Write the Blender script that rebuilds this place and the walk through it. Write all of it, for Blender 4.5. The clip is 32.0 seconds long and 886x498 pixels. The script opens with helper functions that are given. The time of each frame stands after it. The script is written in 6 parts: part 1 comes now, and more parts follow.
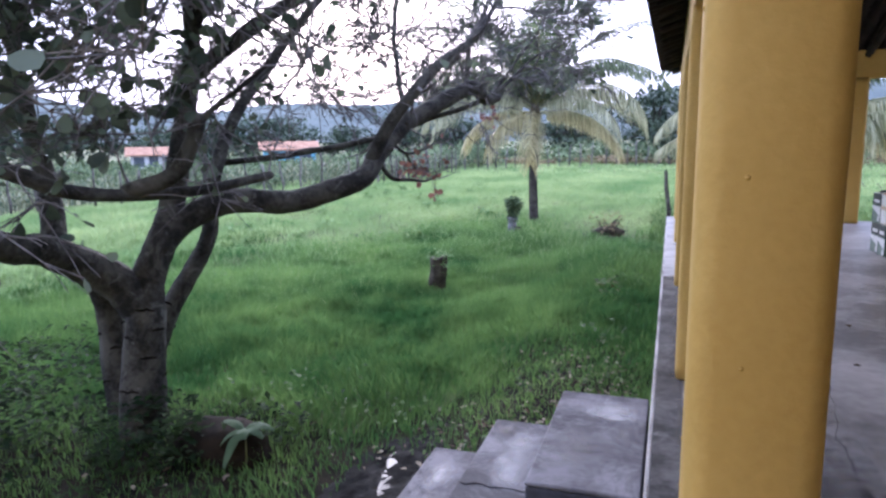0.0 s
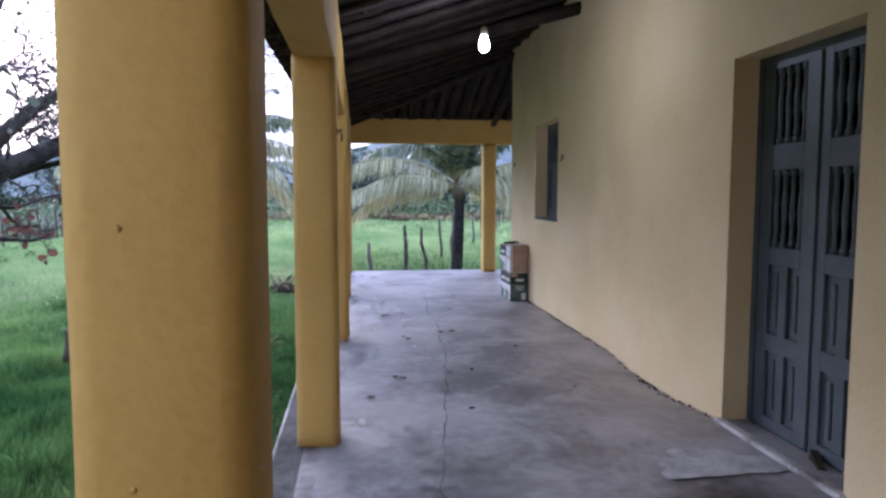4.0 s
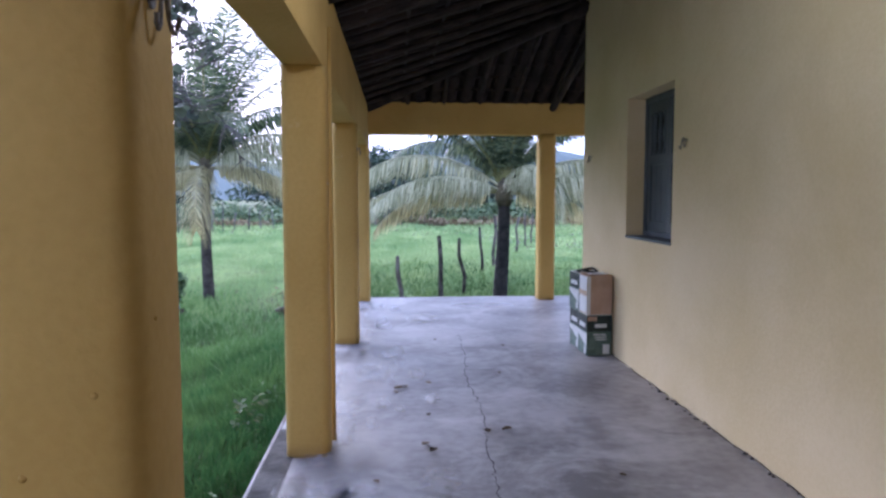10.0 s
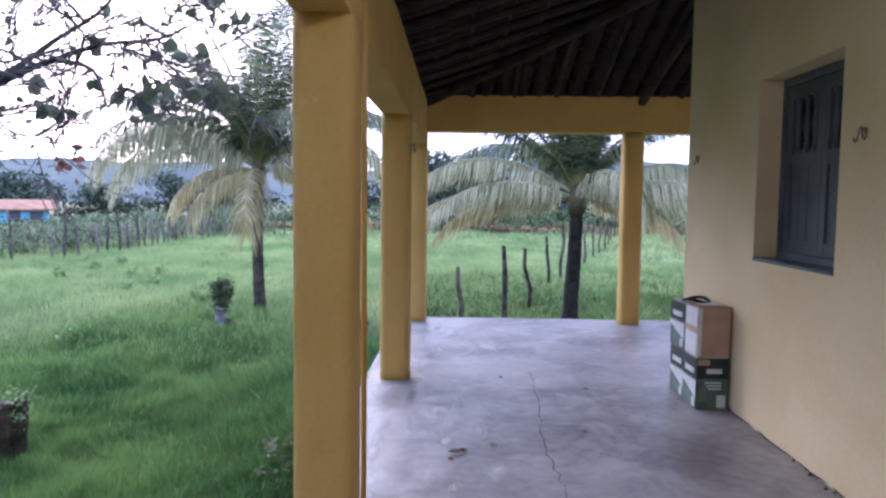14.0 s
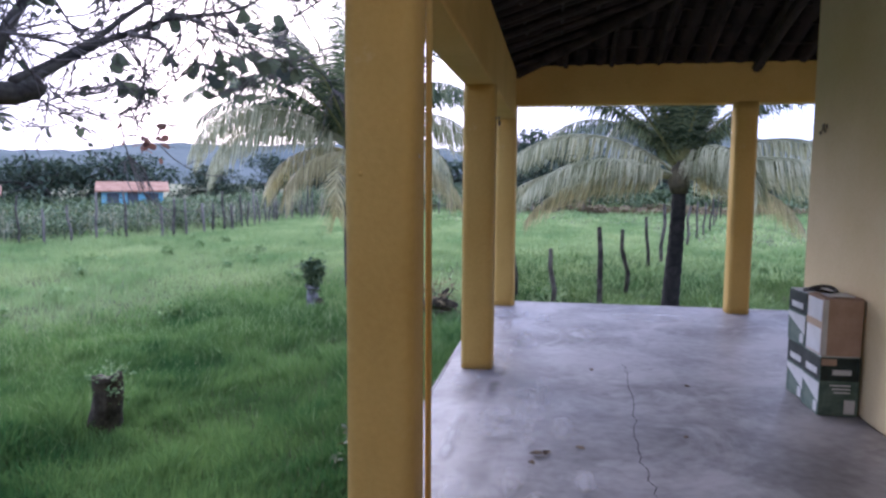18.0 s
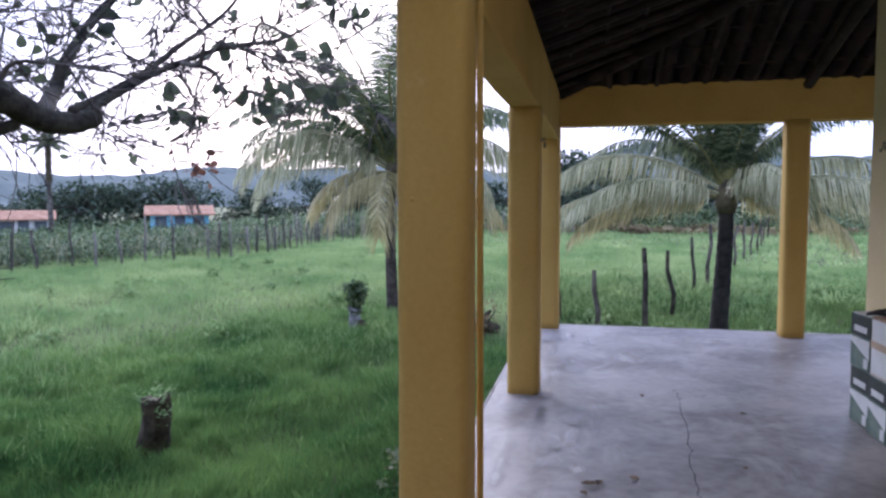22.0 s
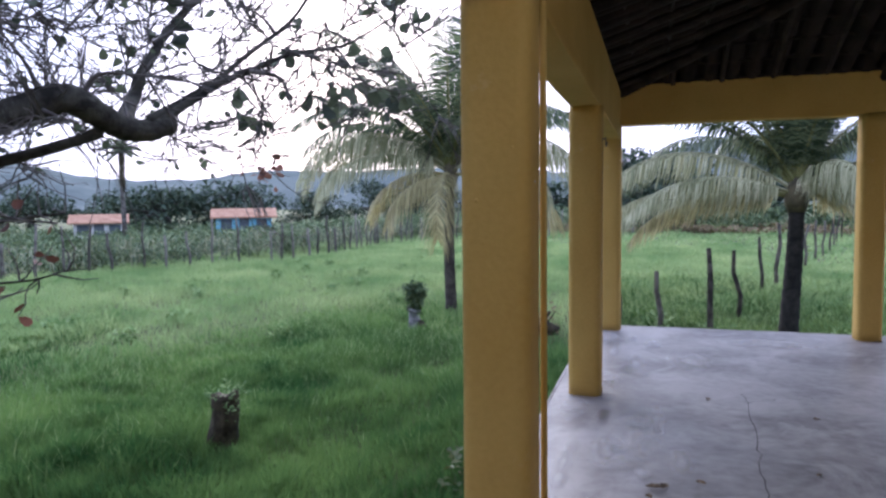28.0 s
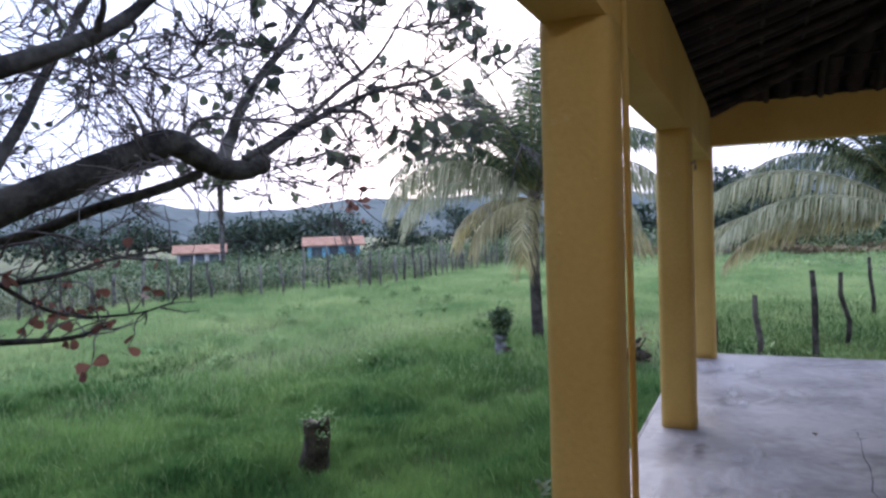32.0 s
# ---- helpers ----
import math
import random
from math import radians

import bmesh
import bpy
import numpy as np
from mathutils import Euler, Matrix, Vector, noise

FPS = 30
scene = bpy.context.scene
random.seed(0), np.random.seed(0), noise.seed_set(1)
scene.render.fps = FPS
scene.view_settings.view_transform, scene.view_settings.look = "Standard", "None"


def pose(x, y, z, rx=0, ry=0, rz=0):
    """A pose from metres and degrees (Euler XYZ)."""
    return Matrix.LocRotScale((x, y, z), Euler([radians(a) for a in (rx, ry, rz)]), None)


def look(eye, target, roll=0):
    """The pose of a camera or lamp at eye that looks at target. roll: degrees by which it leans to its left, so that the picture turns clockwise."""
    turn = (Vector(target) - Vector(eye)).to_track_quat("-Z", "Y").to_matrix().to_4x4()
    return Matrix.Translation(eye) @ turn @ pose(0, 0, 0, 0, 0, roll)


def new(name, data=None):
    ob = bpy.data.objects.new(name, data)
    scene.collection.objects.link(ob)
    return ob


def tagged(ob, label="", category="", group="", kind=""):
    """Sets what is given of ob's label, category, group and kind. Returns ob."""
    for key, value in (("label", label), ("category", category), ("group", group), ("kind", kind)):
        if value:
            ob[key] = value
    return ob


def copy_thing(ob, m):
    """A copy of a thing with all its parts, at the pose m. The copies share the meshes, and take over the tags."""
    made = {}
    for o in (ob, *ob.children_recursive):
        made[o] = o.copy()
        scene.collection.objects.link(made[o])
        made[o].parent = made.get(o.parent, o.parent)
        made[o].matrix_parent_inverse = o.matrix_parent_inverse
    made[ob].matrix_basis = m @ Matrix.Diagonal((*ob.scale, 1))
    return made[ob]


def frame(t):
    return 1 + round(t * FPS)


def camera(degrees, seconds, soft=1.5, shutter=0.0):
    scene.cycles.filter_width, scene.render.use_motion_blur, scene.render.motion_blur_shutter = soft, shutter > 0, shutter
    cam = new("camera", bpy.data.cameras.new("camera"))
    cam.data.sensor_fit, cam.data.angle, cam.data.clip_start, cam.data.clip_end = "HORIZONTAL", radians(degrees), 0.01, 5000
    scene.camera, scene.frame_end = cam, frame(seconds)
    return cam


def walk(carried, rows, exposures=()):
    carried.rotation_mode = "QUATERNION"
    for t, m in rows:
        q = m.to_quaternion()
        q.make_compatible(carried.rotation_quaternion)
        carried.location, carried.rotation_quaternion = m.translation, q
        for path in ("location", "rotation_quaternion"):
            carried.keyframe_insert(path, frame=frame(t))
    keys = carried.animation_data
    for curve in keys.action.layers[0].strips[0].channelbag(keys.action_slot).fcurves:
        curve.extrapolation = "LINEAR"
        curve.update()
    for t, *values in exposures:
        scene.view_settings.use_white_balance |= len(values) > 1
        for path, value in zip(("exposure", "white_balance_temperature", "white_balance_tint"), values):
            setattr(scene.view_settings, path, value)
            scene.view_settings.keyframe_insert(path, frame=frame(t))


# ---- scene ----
cam = camera(65.8, 32.0, soft=2.6)
PATH = [
    (0, (-0.053, 0.689, 1.383), (-0.678, 2.561, 1.061), -0.6),
    (0.5, (-0.071, 0.691, 1.349), (-0.655, 2.552, 0.907), -0.3),
    (1, (-0.07, 0.625, 1.378), (-0.616, 2.485, 0.888), 0.3),
    (1.5, (-0.006, 0.667, 1.39), (-0.382, 2.596, 1.018), 0.4),
    (2, (0.067, 0.575, 1.371), (0.03, 2.57, 1.234), 0.9),
    (2.5, (0.16, 0.642, 1.412), (0.244, 2.639, 1.334), -1.2),
    (3, (0.266, 0.727, 1.372), (0.37, 2.722, 1.289), 0.4),
    (3.5, (0.302, 0.875, 1.36), (0.504, 2.859, 1.216), 0.5),
    (5.5, (0.521, 1.648, 1.345), (0.819, 3.618, 1.168), -0.4),
    (6, (0.527, 1.885, 1.362), (0.946, 3.835, 1.214), -1.1),
    (6.5, (0.531, 2.045, 1.355), (0.824, 4.02, 1.24), -3.0),
    (7, (0.625, 2.308, 1.374), (0.705, 4.3, 1.211), -1.4),
    (7.5, (0.562, 2.577, 1.366), (0.549, 4.573, 1.24), 0.0),
    (8, (0.506, 2.818, 1.374), (0.534, 4.817, 1.321), -0.6),
    (8.5, (0.545, 3.038, 1.384), (0.459, 5.036, 1.322), -2.5),
    (9, (0.57, 3.266, 1.371), (0.52, 5.262, 1.272), -1.5),
    (9.5, (0.593, 3.471, 1.383), (0.608, 5.466, 1.245), -0.7),
    (10, (0.61, 3.668, 1.385), (0.742, 5.658, 1.231), 0.0),
    (10.5, (0.705, 3.908, 1.392), (0.718, 5.902, 1.23), -0.0),
    (11, (0.716, 4.033, 1.387), (0.713, 6.023, 1.19), -0.2),
    (11.5, (0.652, 4.237, 1.406), (0.613, 6.229, 1.235), -0.5),
    (12, (0.546, 4.3, 1.418), (0.602, 6.297, 1.314), -0.2),
    (12.5, (0.536, 4.393, 1.412), (0.57, 6.39, 1.312), 0.3),
    (13, (0.618, 4.568, 1.408), (0.664, 6.565, 1.302), -0.4),
    (13.5, (0.663, 4.677, 1.407), (0.646, 6.673, 1.279), 0.2),
    (14, (0.619, 4.809, 1.393), (0.572, 6.803, 1.255), 0.7),
    (14.5, (0.593, 4.905, 1.4), (0.493, 6.897, 1.248), -0.2),
    (15, (0.644, 5.048, 1.394), (0.43, 7.031, 1.238), 0.2),
    (15.5, (0.663, 5.182, 1.378), (0.338, 7.148, 1.209), 1.6),
    (17.5, (0.679, 5.172, 1.372), (0.362, 7.138, 1.185), 0.6),
    (18, (0.678, 5.164, 1.371), (0.356, 7.128, 1.174), 0.4),
    (18.5, (0.664, 5.154, 1.381), (0.321, 7.115, 1.196), 0.3),
    (19, (0.643, 5.206, 1.383), (0.285, 7.167, 1.225), 0.1),
    (19.5, (0.642, 5.196, 1.381), (0.289, 7.156, 1.194), 0.3),
    (20, (0.64, 5.201, 1.378), (0.284, 7.162, 1.208), 0.5),
    (20.5, (0.643, 5.201, 1.374), (0.305, 7.165, 1.198), 0.1),
    (21, (0.638, 5.19, 1.377), (0.31, 7.158, 1.237), -0.3),
    (21.5, (0.635, 5.193, 1.387), (0.245, 7.15, 1.247), -0.1),
    (22, (0.631, 5.19, 1.382), (0.195, 7.137, 1.246), -0.1),
    (22.5, (0.621, 5.191, 1.385), (0.158, 7.133, 1.253), -0.1),
    (23, (0.622, 5.154, 1.385), (0.122, 7.086, 1.257), -0.2),
    (23.5, (0.625, 5.168, 1.389), (0.102, 7.094, 1.257), -0.5),
    (24, (0.623, 5.166, 1.387), (0.08, 7.085, 1.248), -0.3),
    (24.5, (0.621, 5.158, 1.394), (0.055, 7.072, 1.271), -0.4),
    (25, (0.62, 5.157, 1.388), (0.053, 7.071, 1.26), -0.4),
    (25.5, (0.621, 5.158, 1.389), (0.056, 7.072, 1.259), -0.5),
    (27.5, (0.621, 5.154, 1.393), (0.036, 7.063, 1.269), -0.9),
    (28, (0.618, 5.155, 1.382), (0.02, 7.059, 1.25), -0.6),
    (28.5, (0.606, 5.15, 1.387), (-0.009, 7.049, 1.255), -0.3),
    (29, (0.613, 5.158, 1.389), (-0.003, 7.056, 1.259), -0.4),
    (29.5, (0.611, 5.141, 1.391), (-0.023, 7.033, 1.262), -0.5),
    (30, (0.606, 5.164, 1.382), (-0.034, 7.054, 1.245), -0.1),
    (30.5, (0.608, 5.168, 1.386), (-0.042, 7.055, 1.253), -0.5),
    (31, (0.587, 5.199, 1.386), (-0.096, 7.074, 1.253), -0.6),
    (31.5, (0.604, 5.167, 1.398), (-0.105, 7.034, 1.297), -1.4),
    (32, (0.629, 5.147, 1.414), (-0.201, 6.966, 1.359), -1.8),
]
walk(cam, [(t, look(*p)) for t, *p in PATH], [(0, 1.12, 5560, 23), (1, 1.33, 5560, 24), (2, 1.08, 5520, 24), (3, 0.98, 5400, 24), (6, 1.24, 5330, 24), (7, 1.1, 5290, 24), (9, 0.8, 5200, 24), (10, 1.02, 5220, 24), (11, 1.2, 5250, 24), (13, 1.02, 5380, 28), (14, 0.95, 5430, 27), (15, 0.79, 5480, 27), (19, 0.61, 5520, 25), (22, 0.52, 5600, 22), (28, 0.47, 5680, 19), (32, 0.36, 5680, 19)])

# ---- world, sun, exposure ----
scene.view_settings.exposure = 0.45
world = bpy.data.worlds.new("overcast_evening")
scene.world = world
world.use_nodes = True
wn, wl = world.node_tree.nodes, world.node_tree.links
wn.clear()
sky = wn.new("ShaderNodeTexSky")
sky.sky_type = "NISHITA"
sky.sun_disc = False
sky.sun_elevation = radians(14)
sky.sun_rotation = radians(-25)
sky.dust_density = 4.0
tc = wn.new("ShaderNodeTexCoord")
cloud = wn.new("ShaderNodeTexNoise")
cloud.inputs["Scale"].default_value = 2.2
cloud.inputs["Detail"].default_value = 6.0
ramp = wn.new("ShaderNodeValToRGB")
ramp.color_ramp.elements[0].position = 0.25
ramp.color_ramp.elements[0].color = (8.8, 10.2, 14.2, 1)
ramp.color_ramp.elements[1].position = 0.75
ramp.color_ramp.elements[1].color = (11.8, 12.8, 16.0, 1)
mixn = wn.new("ShaderNodeMixRGB")
mixn.inputs[0].default_value = 0.8
bg = wn.new("ShaderNodeBackground")
bg.inputs["Strength"].default_value = 0.115
wout = wn.new("ShaderNodeOutputWorld")
wl.new(tc.outputs["Generated"], cloud.inputs["Vector"])
wl.new(cloud.outputs["Fac"], ramp.inputs["Fac"])
wl.new(sky.outputs["Color"], mixn.inputs[1])
wl.new(ramp.outputs["Color"], mixn.inputs[2])
wl.new(mixn.outputs["Color"], bg.inputs["Color"])
wl.new(bg.outputs["Background"], wout.inputs["Surface"])

sun_data = bpy.data.lights.new("sun", "SUN")
sun_data.energy = 2.2
sun_data.angle = radians(45)
sun_data.color = (1.0, 0.93, 0.84)
sun = new("sun", sun_data)
sun.matrix_world = look((-9, 15, 9), (0, 0, 0))


# ---- materials ----
def material(name, dark, light, rough=0.8, scale=3.0, fine=40.0, bump=0.15, metal=0.0, spread=(0.35, 0.65), sheen=0.0, obj_random=0.0, trans=0.0, spec=0.3, island=0.0):
    """Two colours mixed by noise at two scales, with fine relief; sizes in metres through object coordinates."""
    m = bpy.data.materials.new(name)
    m.use_nodes = True
    n, l = m.node_tree.nodes, m.node_tree.links
    b = n["Principled BSDF"]
    b.inputs["Roughness"].default_value = rough
    b.inputs["Metallic"].default_value = metal
    b.inputs["Specular IOR Level"].default_value = spec
    t = n.new("ShaderNodeTexCoord")
    n1 = n.new("ShaderNodeTexNoise")
    n1.inputs["Scale"].default_value = scale
    n1.inputs["Detail"].default_value = 5
    n2 = n.new("ShaderNodeTexNoise")
    n2.inputs["Scale"].default_value = fine
    n2.inputs["Detail"].default_value = 3
    l.new(t.outputs["Object"], n1.inputs["Vector"])
    l.new(t.outputs["Object"], n2.inputs["Vector"])
    add = n.new("ShaderNodeMath")
    add.operation = "MULTIPLY_ADD"
    add.inputs[1].default_value = 0.35
    l.new(n2.outputs["Fac"], add.inputs[0])
    l.new(n1.outputs["Fac"], add.inputs[2])
    last = add
    if obj_random or island:
        if obj_random:
            info = n.new("ShaderNodeObjectInfo")
            out = info.outputs["Random"]
        else:
            info = n.new("ShaderNodeNewGeometry")
            out = info.outputs["Random Per Island"]
        a2 = n.new("ShaderNodeMath")
        a2.operation = "MULTIPLY_ADD"
        a2.inputs[1].default_value = obj_random or island
        l.new(out, a2.inputs[0])
        l.new(add.outputs[0], a2.inputs[2])
        a3 = n.new("ShaderNodeMath")
        a3.operation = "SUBTRACT"
        a3.inputs[1].default_value = (obj_random or island) * 0.5
        l.new(a2.outputs[0], a3.inputs[0])
        last = a3
    r = n.new("ShaderNodeValToRGB")
    r.color_ramp.elements[0].position = spread[0] + 0.17
    r.color_ramp.elements[0].color = (*dark, 1)
    r.color_ramp.elements[1].position = spread[1] + 0.17
    r.color_ramp.elements[1].color = (*light, 1)
    l.new(last.outputs[0], r.inputs["Fac"])
    l.new(r.outputs["Color"], b.inputs["Base Color"])
    if bump:
        bp = n.new("ShaderNodeBump")
        bp.inputs["Strength"].default_value = bump
        bp.inputs["Distance"].default_value = 0.01
        l.new(n2.outputs["Fac"], bp.inputs["Height"])
        l.new(bp.outputs["Normal"], b.inputs["Normal"])
    if trans:
        tr = n.new("ShaderNodeBsdfTranslucent")
        l.new(r.outputs["Color"], tr.inputs["Color"])
        ms = n.new("ShaderNodeMixShader")
        ms.inputs[0].default_value = trans
        l.new(b.outputs[0], ms.inputs[1])
        l.new(tr.outputs[0], ms.inputs[2])
        l.new(ms.outputs[0], n["Material Output"].inputs["Surface"])
    return m


M_WALL = material("yellow_limewash_wall", (0.645, 0.51, 0.268), (0.72, 0.585, 0.345), 0.85, 1.2, 55, 0.25)
M_COL = material("yellow_painted_render", (0.55, 0.355, 0.092), (0.63, 0.425, 0.125), 0.75, 1.5, 45, 0.25)
M_CHIP = material("bare_pale_plaster", (0.45, 0.41, 0.34), (0.66, 0.62, 0.54), 0.9, 9, 60, 0.3)
M_FLOOR = material("grey_cement_floor", (0.143, 0.136, 0.136), (0.337, 0.324, 0.324), 0.42, 1.1, 14, 0.15, spread=(0.34, 0.62), spec=0.5)
def scuffs(m, colour, scale, low, high, amount):
    """Blend a second colour over a material in ragged worn patches."""
    n, l = m.node_tree.nodes, m.node_tree.links
    b = n["Principled BSDF"]
    src = b.inputs["Base Color"].links[0].from_socket
    t = n.new("ShaderNodeTexCoord")
    q = n.new("ShaderNodeTexNoise")
    q.inputs["Scale"].default_value = scale
    q.inputs["Detail"].default_value = 8
    q.inputs["Roughness"].default_value = 0.7
    q.inputs["Distortion"].default_value = 0.6
    r = n.new("ShaderNodeMapRange")
    r.inputs["From Min"].default_value = low
    r.inputs["From Max"].default_value = high
    r.inputs["To Max"].default_value = amount
    x = n.new("ShaderNodeMixRGB")
    x.inputs[2].default_value = (*colour, 1)
    l.new(t.outputs["Object"], q.inputs["Vector"])
    l.new(q.outputs["Fac"], r.inputs["Value"])
    l.new(r.outputs["Result"], x.inputs[0])
    l.new(src, x.inputs[1])
    l.new(x.outputs[0], b.inputs["Base Color"])


scuffs(M_FLOOR, (0.50, 0.49, 0.495), 1.7, 0.48, 0.66, 0.65)
scuffs(M_FLOOR, (0.12, 0.115, 0.12), 1.2, 0.56, 0.70, 0.45)
M_STEP = material("worn_cement_step", (0.085, 0.081, 0.088), (0.215, 0.207, 0.22), 0.7, 2.2, 30, 0.3, spread=(0.32, 0.6))
scuffs(M_STEP, (0.055, 0.053, 0.058), 1.7, 0.47, 0.56, 0.85)
scuffs(M_STEP, (0.36, 0.35, 0.355), 3.1, 0.56, 0.68, 0.45)
M_STEP_SIDE = material("dark_step_side_render", (0.03, 0.032, 0.042), (0.075, 0.078, 0.10), 0.8, 4, 30, 0.3)
M_PLINTH = material("mossy_grey_render", (0.07, 0.068, 0.06), (0.2, 0.19, 0.17), 0.85, 3, 30, 0.35)
M_STRIP = material("dark_mossy_cement", (0.04, 0.038, 0.036), (0.13, 0.125, 0.118), 0.85, 5, 30, 0.35)
M_EDGE = material("pale_limewash_edge", (0.16, 0.15, 0.14), (0.55, 0.53, 0.50), 0.8, 3, 40, 0.2, spread=(0.3, 0.6))
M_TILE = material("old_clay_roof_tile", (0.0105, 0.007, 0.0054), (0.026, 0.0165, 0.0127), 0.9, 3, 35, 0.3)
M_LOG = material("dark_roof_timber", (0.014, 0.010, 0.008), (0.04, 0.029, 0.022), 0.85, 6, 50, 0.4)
M_DOOR = material("blue_grey_door_paint", (0.05, 0.064, 0.07), (0.084, 0.1, 0.107), 0.5, 3, 60, 0.1)
M_GROUND = material("damp_earth_and_thatch", (0.05, 0.055, 0.022), (0.13, 0.16, 0.055), 0.9, 0.9, 10, 0.5)
M_BARK = material("grey_lichened_bark", (0.014, 0.013, 0.010), (0.078, 0.075, 0.058), 0.9, 5, 30, 0.8, spread=(0.35, 0.62))
M_TWIG = material("grey_brown_twig", (0.06, 0.054, 0.05), (0.19, 0.175, 0.16), 0.9, 6, 30, 0.3)
M_POST = material("weathered_fence_post", (0.034, 0.03, 0.024), (0.135, 0.12, 0.098), 0.9, 5, 30, 0.6, obj_random=0.2)
M_POST_PALE = material("sun_bleached_fence_post", (0.055, 0.05, 0.043), (0.18, 0.168, 0.148), 0.9, 5, 30, 0.6, obj_random=0.4)
M_IRON = material("rusty_iron", (0.13, 0.11, 0.09), (0.28, 0.25, 0.21), 0.6, 20, 80, 0.2, metal=0.25)

scuffs(M_STRIP, (0.24, 0.235, 0.225), 4.0, 0.60, 0.68, 0.6)
scuffs(M_STRIP, (0.018, 0.017, 0.017), 1.6, 0.50, 0.60, 0.7)
scuffs(M_BARK, (0.012, 0.011, 0.009), 3.2, 0.52, 0.60, 0.8)
scuffs(M_BARK, (0.17, 0.17, 0.14), 6.5, 0.58, 0.66, 0.55)
scuffs(M_COL, (0.42, 0.27, 0.065), 1.5, 0.54, 0.70, 0.4)
scuffs(M_COL, (0.68, 0.53, 0.26), 5.0, 0.62, 0.70, 0.35)
scuffs(M_WALL, (0.54, 0.42, 0.22), 0.9, 0.53, 0.70, 0.35)


# ---- mesh helpers ----
def part(name, bm, mat, parent=None, label="", smooth=False, category="", kind="", group=""):
    me = bpy.data.meshes.new(name)
    bmesh.ops.recalc_face_normals(bm, faces=bm.faces)
    bm.to_mesh(me)
    bm.free()
    if smooth:
        for p in me.polygons:
            p.use_smooth = True
    for one in (mat if isinstance(mat, (list, tuple)) else [mat]):
        me.materials.append(one)
    ob = new(name, me)
    if parent is not None:
        ob.parent = parent
    return tagged(ob, label, category, group, kind)


def thing(name, label, category, at=(0, 0, 0), group="", kind=""):
    ob = new(name)
    ob.empty_display_size = 0.1
    ob.matrix_basis = Matrix.Translation(at)
    return tagged(ob, label, category, group, kind)


def add_box(bm, x0, x1, y0, y1, z0, z1, bevel=0.0, seg=2, only_vertical=False):
    vs = [bm.verts.new((x, y, z)) for z in (z0, z1) for y in (y0, y1) for x in (x0, x1)]
    fs = [bm.faces.new([vs[i] for i in q]) for q in ((0, 1, 3, 2), (4, 6, 7, 5), (0, 4, 5, 1), (2, 3, 7, 6), (0, 2, 6, 4), (1, 5, 7, 3))]
    if bevel:
        es = {e for f in fs for e in f.edges}
        if only_vertical:
            es = {e for e in es if abs(e.verts[0].co.z - e.verts[1].co.z) > 1e-6}
        bmesh.ops.bevel(bm, geom=list(es), offset=bevel, segments=seg, affect="EDGES", profile=0.5)
    return bm


def box(x0, x1, y0, y1, z0, z1, bevel=0.0, seg=2, only_vertical=False):
    return add_box(bmesh.new(), x0, x1, y0, y1, z0, z1, bevel, seg, only_vertical)


def add_tube(bm, pts, radii, sides=8, cap=True):
    """A tapered tube along points."""
    pts = [Vector(p) for p in pts]
    rings = []
    for i, p in enumerate(pts):
        d = (pts[min(i + 1, len(pts) - 1)] - pts[max(i - 1, 0)])
        d = d.normalized() if d.length > 1e-9 else Vector((0, 0, 1))
        if i == 0:
            u = d.cross(Vector((0, 0, 1)) if abs(d.z) < 0.9 else Vector((1, 0, 0))).normalized()
        else:
            u = (u - d * u.dot(d)).normalized()
        v = d.cross(u).normalized()
        r = radii[i] if isinstance(radii, (list, tuple)) else radii
        rings.append([bm.verts.new(p + (u * math.cos(2 * math.pi * k / sides) + v * math.sin(2 * math.pi * k / sides)) * r) for k in range(sides)])
    for a, b in zip(rings, rings[1:]):
        for k in range(sides):
            bm.faces.new((a[k], a[(k + 1) % sides], b[(k + 1) % sides], b[k]))
    if cap:
        bm.faces.new(rings[0])
        bm.faces.new(rings[-1][::-1])
    return bm


def tube(pts, radii, sides=8):
    return add_tube(bmesh.new(), pts, radii, sides)


def mesh_from_arrays(name, verts, faces, mat, parent=None, smooth=False):
    """A mesh object from numpy arrays of vertices (n, 3) and same-sided faces (m, k)."""
    me = bpy.data.meshes.new(name)
    verts, faces = np.asarray(verts, np.float32), np.asarray(faces, np.int32)
    m, k = faces.shape
    me.vertices.add(len(verts))
    me.vertices.foreach_set("co", verts.ravel())
    me.loops.add(m * k)
    me.loops.foreach_set("vertex_index", faces.ravel())
    me.polygons.add(m)
    me.polygons.foreach_set("loop_start", np.arange(0, m * k, k, dtype=np.int32))
    me.polygons.foreach_set("loop_total", np.full(m, k, np.int32))
    if smooth:
        me.polygons.foreach_set("use_smooth", np.ones(m, bool))
    me.update(calc_edges=True)
    me.materials.append(mat)
    ob = new(name, me)
    if parent is not None:
        ob.parent = parent
    return ob


# ---- plan ----
WALL_X = 2.48          # face of the house wall along the porch
HOUSE_Y = 10.48        # far corner of the house
END_Y = 13.0           # far edge of the porch floor
EDGE_X = -0.105          # side edge of the porch floor
PITCH, EAVE_Z = 0.34, 2.58
COLUMN_Y = (-0.8, 1.9, 4.66, 7.25, 10.05, 12.68)
CW = 0.228


def roof_z(x, y):
    return EAVE_Z + PITCH * min(x - 0.25, 12.68 - y)


